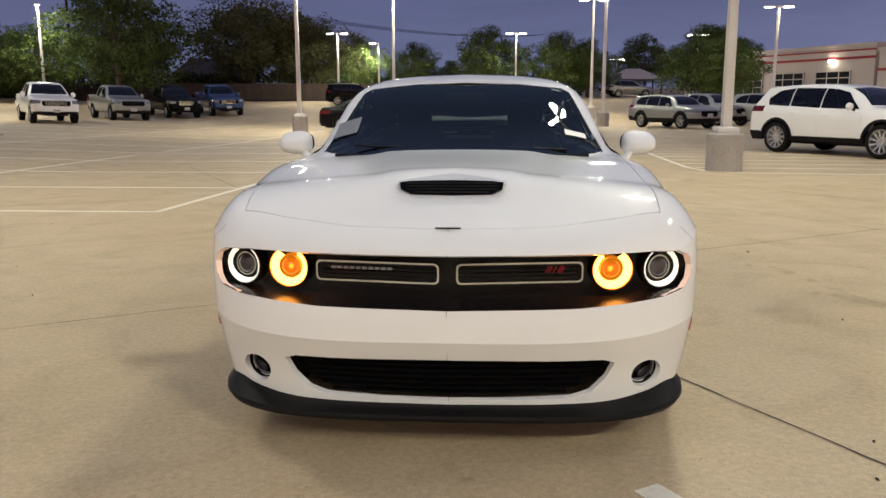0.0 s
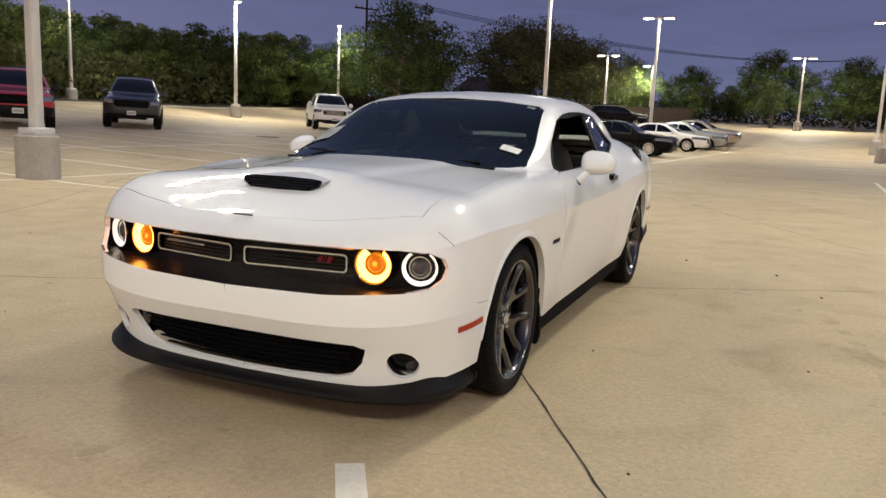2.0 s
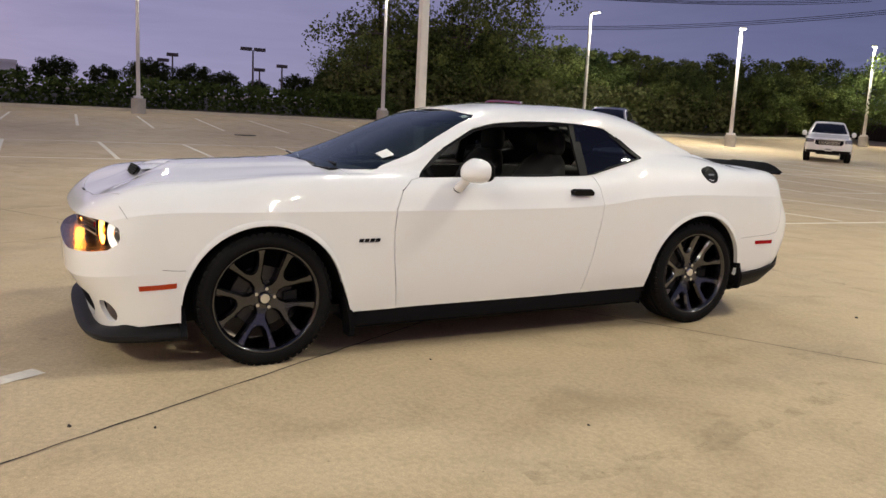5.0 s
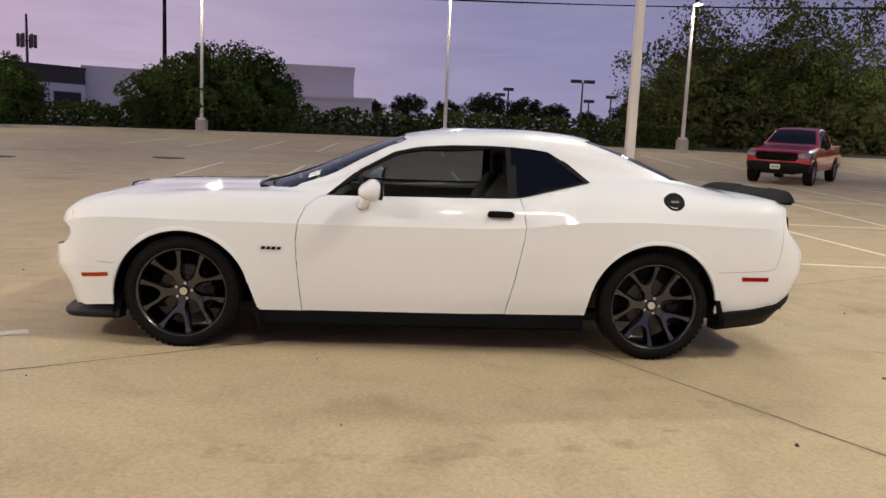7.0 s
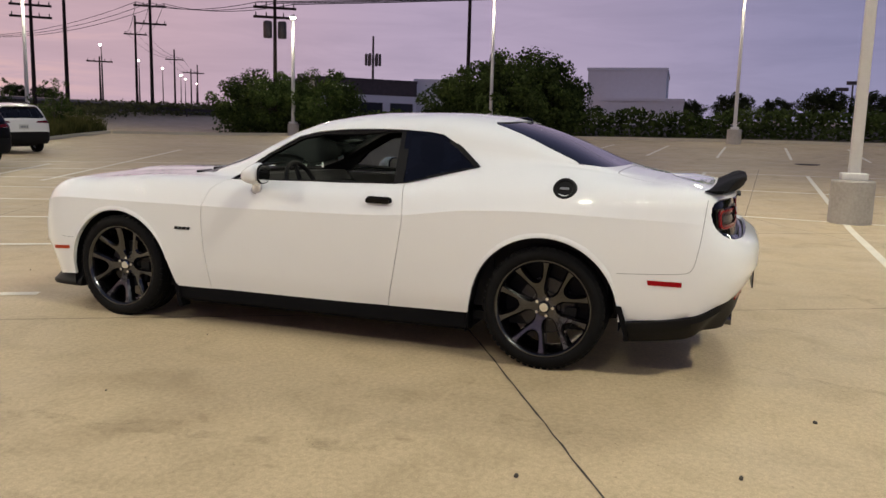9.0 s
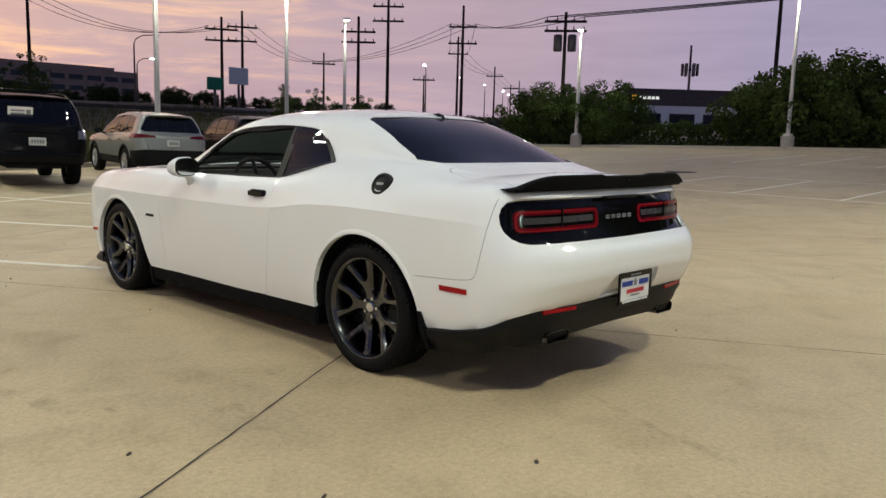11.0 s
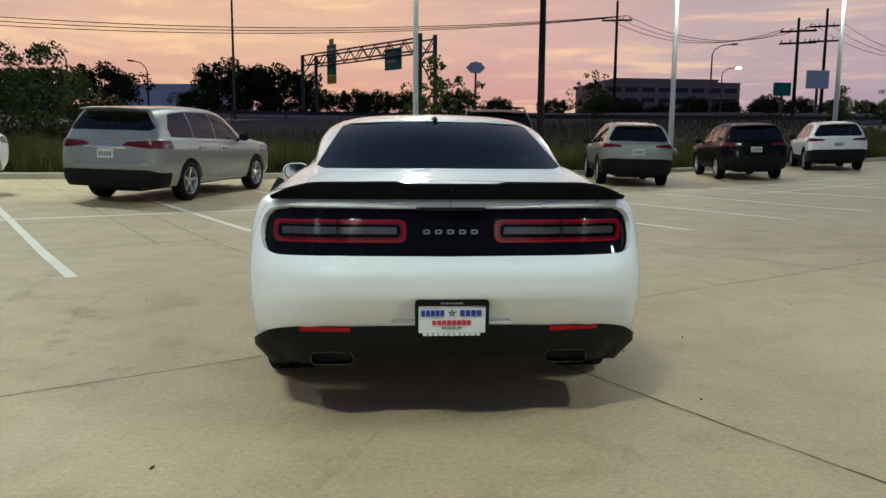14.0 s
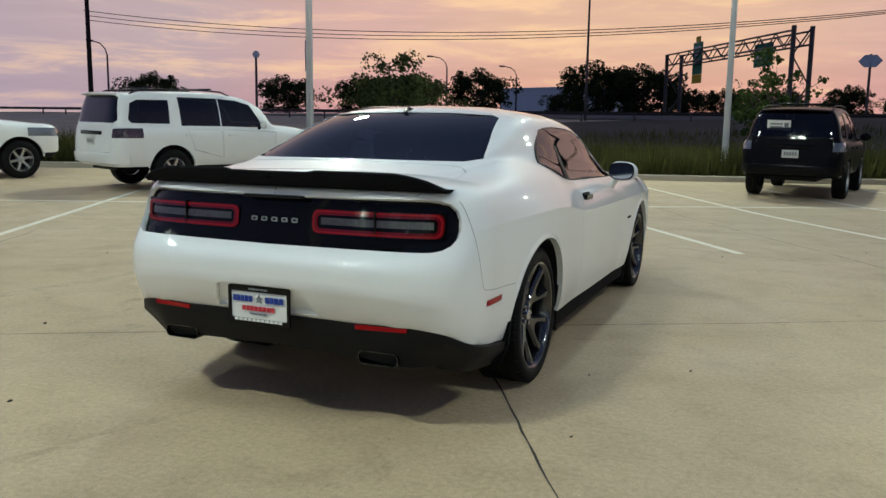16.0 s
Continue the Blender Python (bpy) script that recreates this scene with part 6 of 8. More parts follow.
def leaf(bm_v, bm_f, c, size, rnd, out=None):
    """One small leaf in plain lists; near the skin of a clump it lies roughly square to out."""
    a, b = rnd.uniform(0, 2 * math.pi), rnd.uniform(-.9, .9)
    u = Vector((math.cos(a) * math.cos(b), math.sin(a) * math.cos(b), math.sin(b)))
    side = Vector((rnd.uniform(-1, 1), rnd.uniform(-1, 1), rnd.uniform(-1, 1)))
    if out is not None:
        facing = out + side * .55
        w = facing.cross(u).normalized()
        u = w.cross(facing).normalized()
    else:
        w = u.cross(side).normalized()
    n = len(bm_v)
    k = size * .36
    bm_v.extend((c - u * size * .5, c + w * k, c + u * size * .5, c - w * k))
    bm_f.append((n, n + 1, n + 2, n + 3))


def crown_mesh(name, seed, mat, h, r, base, leaves, size, clumps, ragged=0.35):
    rnd = random.Random(seed)
    vs, fs = [], []
    cl = []
    while len(cl) < clumps:
        p = Vector((rnd.uniform(-1, 1), rnd.uniform(-1, 1), rnd.uniform(-1, 1)))
        if .25 < p.length < 1.0:
            p = p.normalized() * (p.length ** .5)
            k = 1 + rnd.uniform(-ragged, ragged)
            zz = base + (h - base) * (.46 + .46 * max(-1.0, min(1.0, p.z * k)))
            taper = 1 - .35 * max(0, p.z)
            cl.append((Vector((p.x * r * k * taper, p.y * r * k * taper, max(base * .8, zz))), rnd.uniform(.12, .30) * r))
    for c, cr in cl:
        for q in range(leaves // clumps):
            d = Vector((rnd.gauss(0, 1), rnd.gauss(0, 1), rnd.gauss(0, 1))).normalized()
            d.z *= .8
            reach = rnd.uniform(.35, 1.0) ** .45 * (1 + .22 * noise.noise(d * 2.5 + c))
            leaf(vs, fs, c + d * cr * reach, size * rnd.uniform(.7, 1.5), rnd, d if q % 6 else None)
    me = bpy.data.meshes.new(name)
    me.from_pydata([tuple(v) for v in vs], [], fs)
    me.materials.append(mat)
    return me, cl


def trunk_mesh(seed, h, base, r, cl):
    rnd = random.Random(seed)
    bm = bmesh.new()
    top = Vector((rnd.uniform(-.2, .2), rnd.uniform(-.2, .2), base + (h - base) * .55))
    cyl(bm, (0, 0, -.3), top * .5, r, r * .75, 9)
    cyl(bm, top * .5, top, r * .75, r * .4, 9)
    for c, cr in cl[:26]:
        s = top * rnd.uniform(.35, .98)
        mid = s.lerp(c, .5) + Vector((rnd.uniform(-.15, .15), rnd.uniform(-.15, .15), .1))
        cyl(bm, s, mid, r * .30, r * .17, 6)
        cyl(bm, mid, c, r * .17, r * .05, 6)
    return mesh_of("trunk", bm, M_BARK)


def tree_kind(name, label, seed, mat, h, r, base, leaves, size, clumps, trunk_r, ragged=.35):
    crown, cl = crown_mesh("crown", seed, mat, h, r, base, leaves, size, clumps, ragged)
    tr = trunk_mesh(seed, h, base, trunk_r, cl)

    def plant(x, y, scale=1.0, turn=0.0, stretch=1.0):
        th = thing(name, label, "tree" if "tree" in name else "bush", "trees round the lot", Matrix.LocRotScale((x, y, ground_z(x, y)), Euler((0, 0, radians(turn))), (scale, scale, scale * stretch)))
        part("trunk", tr, None, th)
        part("crown", crown, None, th)
        return th
    return plant


big = tree_kind("tree", "tall full green shade tree behind the lot", 11, M_LEAF, 9.0, 4.4, 1.6, 24000, .17, 160, .26)
wide = tree_kind("tree", "broad dark green oak tree by the fence", 12, M_LEAF3, 8.0, 5.6, 2.0, 26000, .18, 170, .32)
scrub = tree_kind("tree", "scrubby green tree in the hedgerow", 13, M_LEAF, 6.0, 3.2, .4, 17000, .16, 120, .14, .45)
scrub2 = tree_kind("tree", "olive green scrub tree in the hedgerow", 14, M_LEAF2, 6.6, 3.0, .5, 15000, .16, 110, .14, .5)
thin = tree_kind("tree", "thin-leaved tree with bare twigs", 15, M_LEAF2, 8.0, 4.0, 2.2, 5200, .17, 110, .16, .5)
bush = tree_kind("bush", "dense green bush at the edge of the lot", 16, M_HEDGE, 5.0, 3.6, .2, 20000, .18, 130, .12, .4)
young = tree_kind("young_tree", "small young tree in the verge", 17, M_HEDGE, 4.0, 1.25, 1.0, 2300, .11, 60, .06, .5)
spread = tree_kind("tree", "broad low olive tree on the verge", 19, M_LEAF2, 4.6, 2.7, .3, 10000, .14, 90, .10, .5)
dark = tree_kind("tree", "rounded tree beyond the highway, coloured dark as if backlit", 18, M_LEAF4, 7.0, 5.0, .8, 8000, .32, 110, .30, .35)
rt = random.Random(7)
# western hedgerow
for k in range(13):
    y = 15.4 + 3.2 * k
    x = -42.5 + rt.uniform(-2, 2) + max(0, y - 38) * .22
    lo = (.62, 1.0, 1.0, 1.0, 1.0, .97, .95, .84, .97, .84, .97, .80, .95)[k]
    size = rt.uniform(.85, 1.12) * (.62 if k == 0 else 1.0)
    (scrub, scrub2)[k % 2](x, y, size, rt.uniform(0, 360), rt.uniform(.9, 1.1) * (1.0 if k == 0 else lo))
    size = rt.uniform(.95, 1.15) * (.55 if k == 0 else 1.0)
    scrub(x - 4.5, y + 1.2, size, rt.uniform(0, 360), .85 if k in (0, 8) else lo)
for x, y, s, q in ((-41.5, 17.5, 1.0, 1.0), (-40.5, 22.0, 1.05, 1.1), (-41.5, 26.5, 1.1, 1.05), (-40.0, 15.5, .6, 1.0)):
    thin(x, y, s, rt.uniform(0, 360), q)
for x, y, s in ((-41.0, 20.0, .90), (-43, 25.0, .95), (-42.5, 30.5, .92), (-42.0, 35.0, .80)):
    scrub(x, y, s, rt.uniform(0, 360), 1.0)
# bushes at the western kerb
for x, y, s in ((-40.2, -12.8, .72), (-40.6, -10.3, 1.0), (-41.0, -8.2, .72), (-36.4, -24.9, .74), (-38.2, -22.3, .76)):
    bush(x, y, s, rt.uniform(0, 360))
# north
big(-26.8, 52.0, 1.02, 20, 1.0)
big(-33.5, 53.0, .62, 120)
wide(-21.5, 67.5, 1.08, 40, 1.0)
wide(-17.0, 69.5, .90, 200)
wide(-36.0, 74.0, .8, 10)
for x, y, s in ((-13.2, 75.5, .66), (-8.0, 80.5, .62), (-4.3, 84.0, .42), (.2, 70.5, .72), (6.6, 70.5, .66), (9.4, 72.0, .6), (14.6, 50.5, .62), (16.6, 52.5, .55), (24.0, 84.0, .8), (20, 100, .8), (30, 100, .9)):
    big(x, y, s, rt.uniform(0, 360))
# south
for x, y, s in ((-1.4, -22.4, 1.0), (-24.3, -28.6, .7), (-11.5, -40.0, .9), (-22.5, -33.0, .75), (-27.0, -36.0, .7)):
    young(x, y, s, rt.uniform(0, 360))
spread(15.2, -28.6, 1.0, 40)
for x, y, s in ((11.0, -73.5, .72), (15.3, -73, .78), (24.9, -64.7, .62), (33.0, -62, .55), (29.5, -60, .5), (4.0, -78, .42), (-1.5, -76, .40), (-7, -80, .46), (-12, -84, .36), (-20, -92, .38), (-28, -96, .42), (2, -90, .5), (9, -92, .52), (40, -70, .6), (47, -66, .6), (52, -52, .55), (-33, -118, .6), (-60, -118, .6), (23, -90, .5)):
    dark(x, y, s, rt.uniform(0, 360))
for k in range(16):
    dark(-90 + 4.0 * k, -100 - 1.5 * (k % 5), rt.uniform(.35, .5), rt.uniform(0, 360))
for k in range(22):
    dark(-110 + rt.uniform(-6, 6), -10 + 5.5 * k, rt.uniform(.35, .62), rt.uniform(0, 360))


def hedge(pts, h, w, leaves, seed, mat, label, name="hedge", size=.22):
    rnd = random.Random(seed)
    vs, fs = [], []
    segs = [(Vector((*a, 0)), Vector((*b, 0))) for a, b in zip(pts, pts[1:])]
    total = sum((b - a).length for a, b in segs)
    for a, b in segs:
        for _ in range(int(leaves * (b - a).length / total)):
            t = rnd.random()
            c = a.lerp(b, t) + Vector((rnd.gauss(0, w * .4), rnd.gauss(0, w * .4), 0))
            top = h * (.75 + .25 * noise.noise((c.x * .6, c.y * .6, 3.0)) + .15 * rnd.random())
            c.z = ground_z(c.x, c.y) + top * rnd.random() ** .8
            leaf(vs, fs, c, size * rnd.uniform(.6, 1.4), rnd)
    me = bpy.data.meshes.new(name)
    me.from_pydata([tuple(v) for v in vs], [], fs)
    me.materials.append(mat)
    return tagged(part(name, me, None, None), label, "hedge", kind="stuff")


hedge([(-37.0, 16), (-37.2, 4), (-38.2, -6), (-38.2, -14), (-38.0, -20), (-34.6, -26.5)], 1.7, 0.8, 15000, 3, M_HEDGE, "green hedge along a wire fence")
hedge([(-39.5, 58), (-39.2, 36), (-39.6, 14)], 3.4, 2.2, 17000, 4, M_LEAF3, "dark undergrowth below the trees", "undergrowth", .3)
hedge([(-42, 64), (-30, 70), (-16, 78), (-4, 86), (12, 80)], 2.6, 2.0, 14000, 6, M_LEAF4, "dark undergrowth below the northern trees", "undergrowth", .3)
hedge([(-24, -31), (-28, -34), (-40, -40), (-60, -44)], 1.1, 2.0, 4500, 9, M_LEAF3, "dark bushes beside the road", "undergrowth", .22)


def grass(pts, depth, h, blades, seed, label):
    rnd = random.Random(seed)
    vs, fs = [], []
    segs = list(zip(pts, pts[1:]))
    total = sum(math.hypot(b[0] - a[0], b[1] - a[1]) for a, b in segs)
    for a, b in segs:
        ln = math.hypot(b[0] - a[0], b[1] - a[1])
        for _ in range(int(blades * ln / total)):
            t = rnd.random()
            x, y = a[0] + (b[0] - a[0]) * t, a[1] + (b[1] - a[1]) * t - .15 - depth * rnd.random() ** 1.3
            k = h * rnd.uniform(.4, 1.2) * (.7 + .5 * abs(noise.noise((x * .5, y * .5, 0))))
            z = ground_z(x, y) + .1
            an = rnd.uniform(0, math.pi)
            w = Vector((math.cos(an), math.sin(an), 0)) * rnd.uniform(.015, .035)
            l = Vector((rnd.gauss(0, .25), rnd.gauss(0, .25), 1)) * k
            n = len(vs)
            p = Vector((x, y, z))
            vs.extend((p - w, p + w, p + l))
            fs.append((n, n + 1, n + 2))
    me = bpy.data.meshes.new("tall_grass")
    me.from_pydata([tuple(v) for v in vs], [], fs)
    me.materials.append(M_GRASS)
    return tagged(part("tall_grass", me, None, None), label, "grass", kind="stuff")


grass(SOUTH, 4.5, .95, 60000, 21, "tall dry green grass on the verge")
grass(SOUTH, 22.0, .6, 22000, 22, "sparse dry grass on the bank")

# ---------------------------------------------------------------- highway bank, sign gantry, far buildings
M_ASPHALT = make_mat("asphalt", (0.06, 0.06, 0.062), 0.85, vary=0.2, grain=20, bump=0.1)
M_STEEL = make_mat("galvanised_steel", (0.10, 0.088, 0.084), 0.55, 0.6, vary=0.2, grain=15)
M_SIGN = make_mat("green_road_sign", (0.012, 0.19, 0.105), 0.5, vary=0.08)
M_YELLOW = make_mat("yellow_sign_panel", (0.62, 0.40, 0.02), 0.5, vary=0.05)
M_SIGNTXT = make_mat("pale_sign_print", (0.45, 0.5, 0.47), 0.5, vary=0.05)
M_WOOD = make_mat("creosoted_wood", (0.018, 0.010, 0.008), 0.85, vary=0.3, grain=12, patch=2, bump=0.3)
M_WIRE = make_mat("black_cable", (0.02, 0.02, 0.02), 0.6, vary=0.0)
M_BRICK = make_mat("tan_brick", (0.36, 0.25, 0.20), 0.85, vary=0.12, grain=14, patch=.4)
M_DARKGLASS = make_mat("dark_window_glass", (0.02, 0.022, 0.028), 0.12, vary=0.1)
M_STUCCO = make_mat("pale_stucco", (0.52, 0.47, 0.42), 0.8, vary=0.06, grain=12, patch=.5)
M_METALWALL = make_mat("pale_metal_siding", (0.74, 0.74, 0.75), 0.6, vary=0.05, grain=10)
M_REDBAND = make_mat("red_band", (0.30, 0.03, 0.03), 0.6, vary=0.08)
M_ROOFT = make_mat("brown_shingle", (0.085, 0.070, 0.070), 0.9, vary=0.25, grain=10)
M_FENCE = make_mat("weathered_fence_boards", (0.036, 0.024, 0.018), 0.85, vary=0.25, grain=8, rand=0.5)

rd = bmesh.new()
g = []
for k in range(61):
    x = -150 + 5 * k
    yy = -47 - .10 * x
    g.append([rd.verts.new((x, yy - d, ground_z(x, yy - d) + .06)) for d in (0, 5, 10, 15)])
for a, b in zip(g, g[1:]):
    for k in range(3):
        rd.faces.new((a[k], b[k], b[k + 1], a[k + 1]))
bmesh.ops.recalc_face_normals(rd, faces=rd.faces)
tagged(part("road", rd, M_ASPHALT, None), "dark highway carriageway on a bank", "road", kind="structure")
rd = bmesh.new()
g = []
for k in range(61):
    x = -180 + 6 * k
    yy = -114 - .10 * x
    g.append([rd.verts.new((x, yy - d, ground_z(x, yy - d) + .13)) for d in (0, 6, 12)])
for a, b in zip(g, g[1:]):
    for k in range(2):
        rd.faces.new((a[k], b[k], b[k + 1], a[k + 1]))
bmesh.ops.recalc_face_normals(rd, faces=rd.faces)
tagged(part("road_far", rd, M_ASPHALT, None), "far carriageway of the highway", "road", kind="structure")
rail = thing("guard_rail", "grey steel guard rail along the highway", "guard rail")
rb = bmesh.new()
sweep(rb, [(-120 + 4 * k, -45.5 - .10 * (-120 + 4 * k), ground_z(-120 + 4 * k, -45.5 - .10 * (-120 + 4 * k)) + .55) for k in range(56)], [(-.03, -.12), (.03, -.06), (-.02, 0), (.03, .06), (-.03, .12)], close=False)
part("beam", rb, M_STEEL, rail)
for k in range(40):
    x = -70 + 3.5 * k
    y = -45.4 - .10 * x
    pbm = bmesh.new()
    box(pbm, x - .05, x + .05, y - .05, y + .05, ground_z(x, y) - .1, ground_z(x, y) + .66)
    part("post", pbm, M_STEEL, rail, smooth=0)


def tube(th, name, pts, r, mat, seg=6):
    for a, b in zip(pts, pts[1:]):
        bm = bmesh.new()
        cyl(bm, a, b, r, r, seg)
        part(name, bm, mat, th, smooth=50)


def gantry():
    th = thing("sign_gantry", "dark steel truss gantry with green highway signs", "road sign")
    (xa, ya), (xb, yb) = (7.7, -68.7), (-2.5, -54.1)
    za, zb, top = ground_z(xa, ya), ground_z(xb, yb), 8.55
    d = Vector((xb - xa, yb - ya, 0)).normalized()
    s = Vector((-d.y, d.x, 0)) * .7
    for (x, y, z, hi) in ((xa, ya, za, top), (xb, yb, zb, top + .25)):
        for q in (-1, 1):
            tube(th, "leg", [Vector((x, y, z - .3)) + s * q, Vector((x, y, hi)) + s * q], .16, M_STEEL, 8)
        for k in range(3):
            z0, z1 = z + (hi - z) * k / 3, z + (hi - z) * (k + 1) / 3
            tube(th, "leg_brace", [Vector((x, y, z0)) + s * (1 if k % 2 else -1), Vector((x, y, z1)) + s * (-1 if k % 2 else 1)], .06, M_STEEL)
    A, B = Vector((xa, ya, 0)), Vector((xb, yb, 0))
    for q in (-1, 1):
        for z in (top - .95, top - .05):
            tube(th, "chord", [A + s * q + Vector((0, 0, z)), B + s * q + Vector((0, 0, z))], .07, M_STEEL)
        n = 18
        for k in range(n):
            p, r = A.lerp(B, k / n), A.lerp(B, (k + 1) / n)
            lo, hi = (top - .95, top - .05) if k % 2 else (top - .05, top - .95)
            tube(th, "web", [p + s * q + Vector((0, 0, lo)), r + s * q + Vector((0, 0, hi))], .045, M_STEEL, 5)
    ang = math.atan2(d.y, d.x)
    for t, w, z0, z1, ex in ((.14, 1.5, 6.7, 9.4, True), (.68, 2.3, 6.6, 8.3, False)):
        c = A.lerp(B, t) + s * 1.25
        m = Matrix.Translation((c.x, c.y, 0)) @ Matrix.Rotation(ang, 4, "Z")
        sg = bmesh.new()
        box(sg, -w / 2, w / 2, -.05, .05, z0, z1, .02, 1)
        bmesh.ops.transform(sg, matrix=m, verts=sg.verts)
        panel = part("sign_panel", sg, M_SIGN, th, "green highway sign with pale bars")
        if ex:
            yl = bmesh.new()
            box(yl, -w / 2, w / 2, -.05, .05, z0 - .75, z0 - .02, .02, 1)
            box(yl, -.35, .35, -.05, .05, z1 + .02, z1 + .5, .02, 1)
            bmesh.ops.transform(yl, matrix=m, verts=yl.verts)
            part("exit_panel", yl, M_YELLOW, panel, "yellow exit panel")
        for k in range(2 if not ex else 3):
            for face in (-1, 1):
                tx = bmesh.new()
                zz = z1 - .45 - k * .55
                box(tx, -w * .38, w * (.38 - .2 * (k % 2)), face * .056, face * .07, zz - .11, zz + .11)
                bmesh.ops.transform(tx, matrix=m, verts=tx.verts)
                part("text_bar", tx, M_SIGNTXT, panel, smooth=0)


gantry()


def util_pole(x, y, h, arms, heading, r=.14, lift=0.0, can=False):
    z = ground_z(x, y) + lift
    th = thing("utility_pole", "dark wooden utility pole with crossarms" if arms else "tall plain wooden pole", "utility pole", "utility poles", Matrix.Translation((x, y, z)) @ Matrix.Rotation(radians(heading), 4, "Z"))
    s = bmesh.new()
    cyl(s, (0, 0, -.5), (0, 0, h), r, r * .62, 10)
    part("shaft", s, M_WOOD, th, smooth=50)
    for zz in arms:
        a = bmesh.new()
        box(a, -1.25, 1.25, -.06, .06, zz - .07, zz + .07)
        arm = part("crossarm", a, M_WOOD, th, smooth=0)
        for q in (-1.1, -.5, .5, 1.1):
            i = bmesh.new()
            cyl(i, (q, 0, zz + .06), (q, 0, zz + .28), .05, .03, 6)
            part("insulator", i, M_STEEL, arm)
    if can:
        for q in (-.42, .42):
            c = bmesh.new()
            lathe(c, [(.0005, h - 2.3), (.24, h - 2.3), (.26, h - 2.2), (.26, h - 1.4), (.2, h - 1.32), (.0005, h - 1.3)], 14, Matrix.Translation((q, 0, 0)))
            part("transformer", c, M_STEEL, th, "grey transformer can")
    return th


UT = [(-36.4, -24.0, 7.95, (7.4, 6.85), 125, .15, 0, True), (-48.0, -43.1, 10.3, (8.5, 7.1), 128, .16), (-40.0, -43.9, 9.9, (9.2, 8.06), 132, .16), (-35.0, -41.6, 7.9, (6.8, 6.05), 132, .15), (-50.5, -66.0, 6.6, (5.4,), 140, .14),
      (-69.7, -63.9, 10.0, (7.9,), 128, .17), (-87.9, -73.3, 7.9, (6.5,), 128, .16), (-121, -95, 7.9, (6.3,), 128, .17), (-29.5, -51.5, 7.1, (6.15, 5.3), -28, .15), (-34.0, -55.8, 8.2, (6.85, 5.7), -28, .15), (-60, -60, 4.6, (4.1,), 130, .12), (-100, -80, 6.0, (5.4,), 128, .14),
      (-6.36, -29.1, 13.0, (), 0, .17), (-18.8, -61.4, 9.6, (8.0,), -15, .16), (31.0, -25.3, 11.0, (), 0, .14), (-34.5, 60.0, 10.5, (10.15, 9.15), 60, .15), (-43.7, 17.9, 12, (), 0, .17), (-46.9, -15.4, 12.0, (), 0, .16), (-30.0, 96.0, 9, (8.6,), 80, .14)]
for u in UT:
    util_pole(*u)


def wire(a, b, sag, r=.022):
    bm = bmesh.new()
    a, b = Vector(a), Vector(b)
    pts = [a.lerp(b, k / 24) + Vector((0, 0, -sag * 4 * (k / 24) * (1 - k / 24))) for k in range(25)]
    sweep(bm, pts, [(r * math.cos(t), r * math.sin(t)) for t in (0, 1.57, 3.14, 4.71)])
    tagged(part("power_cable", bm, M_WIRE, None), "thin black overhead power cable between poles", "cable")


def top_of(k):
    u = UT[k]
    return Vector((u[0], u[1], ground_z(u[0], u[1]) + (u[3][0] + .27 if u[3] else u[2] - .1)))


for off in (-1.0, 0.0, 1.0):
    o = Vector((off * -.62, off * .85, 0))
    wire(top_of(0) + o, top_of(1) + o, .5)
    wire(top_of(1) + o, top_of(4) + o, .8)
    wire(top_of(1) + o, top_of(5) + o, .8)
    wire(top_of(5) + o, top_of(6) + o, .7)
    wire(top_of(6) + o, top_of(7) + o, .9)
    wire(top_of(8) + o, top_of(13) + o, 1.5)
    wire(top_of(9) + o, top_of(4) + o, 1.0)
    wire(top_of(13) + o, Vector((60, -52, 12.0 + .3 * off)) + o, 2.4, .03)
    wire(top_of(0) + o, Vector((-60, 90, 19.0 + .4 * off)) + o, 2.2, .03)
    wire(top_of(15) + o, Vector((-70, 30, 11.5)) + o, 1.2)
    wire(top_of(15) + o, Vector((10, 150, 14.0)) + o, 2.0, .03)


def street_light(x, y, h, heading, lit=False, reach=1.6):
    z = ground_z(x, y)
    th = thing("street_lamp", "slim highway lamp with a curved arm", "street lamp", "street lamps", Matrix.Translation((x, y, z)) @ Matrix.Rotation(radians(heading), 4, "Z"))
    s = bmesh.new()
    cyl(s, (0, 0, -.3), (0, 0, h - .8), .10, .06, 8)
    part("shaft", s, M_STEEL, th, smooth=50)
    a = bmesh.new()
    pts = [(0, 0, h - .82), (reach * .12, 0, h - .4), (reach * .45, 0, h - .08), (reach, 0, h)]
    for p, q in zip(pts, pts[1:]):
        cyl(a, p, q, .045, .04, 6)
    arm = part("arm", a, M_STEEL, th, smooth=50)
    l = bmesh.new()
    box(l, reach - .05, reach + .5, -.12, .12, h - .08, h + .06, .04, 2)
    part("lamp_head", l, M_LED if lit else M_STEEL, th)
    return th


for x, y, h, a, lit in ((-60.0, -59.7, 5.6, 40, True), (-77.4, -70.3, 5.4, 40, True), (-94.6, -81.0, 5.6, 40, True), (-110, -90, 5.4, 40, True), (-125, -101, 5.4, 40, True), (-140, -110, 5.4, 40, True),
                        (-28.0, -63.4, 6.2, 150, False), (10.5, -47.5, 9.5, 0, False), (26.0, -60.0, 5.0, 60, False), (43.0, -38.0, 6.0, 100, False), (-36, -80, 5.5, 180, True), (31, -62, 4.2, 0, False), (21.5, -66, 4.5, 60, False)):
    street_light(x, y, h, a, lit)

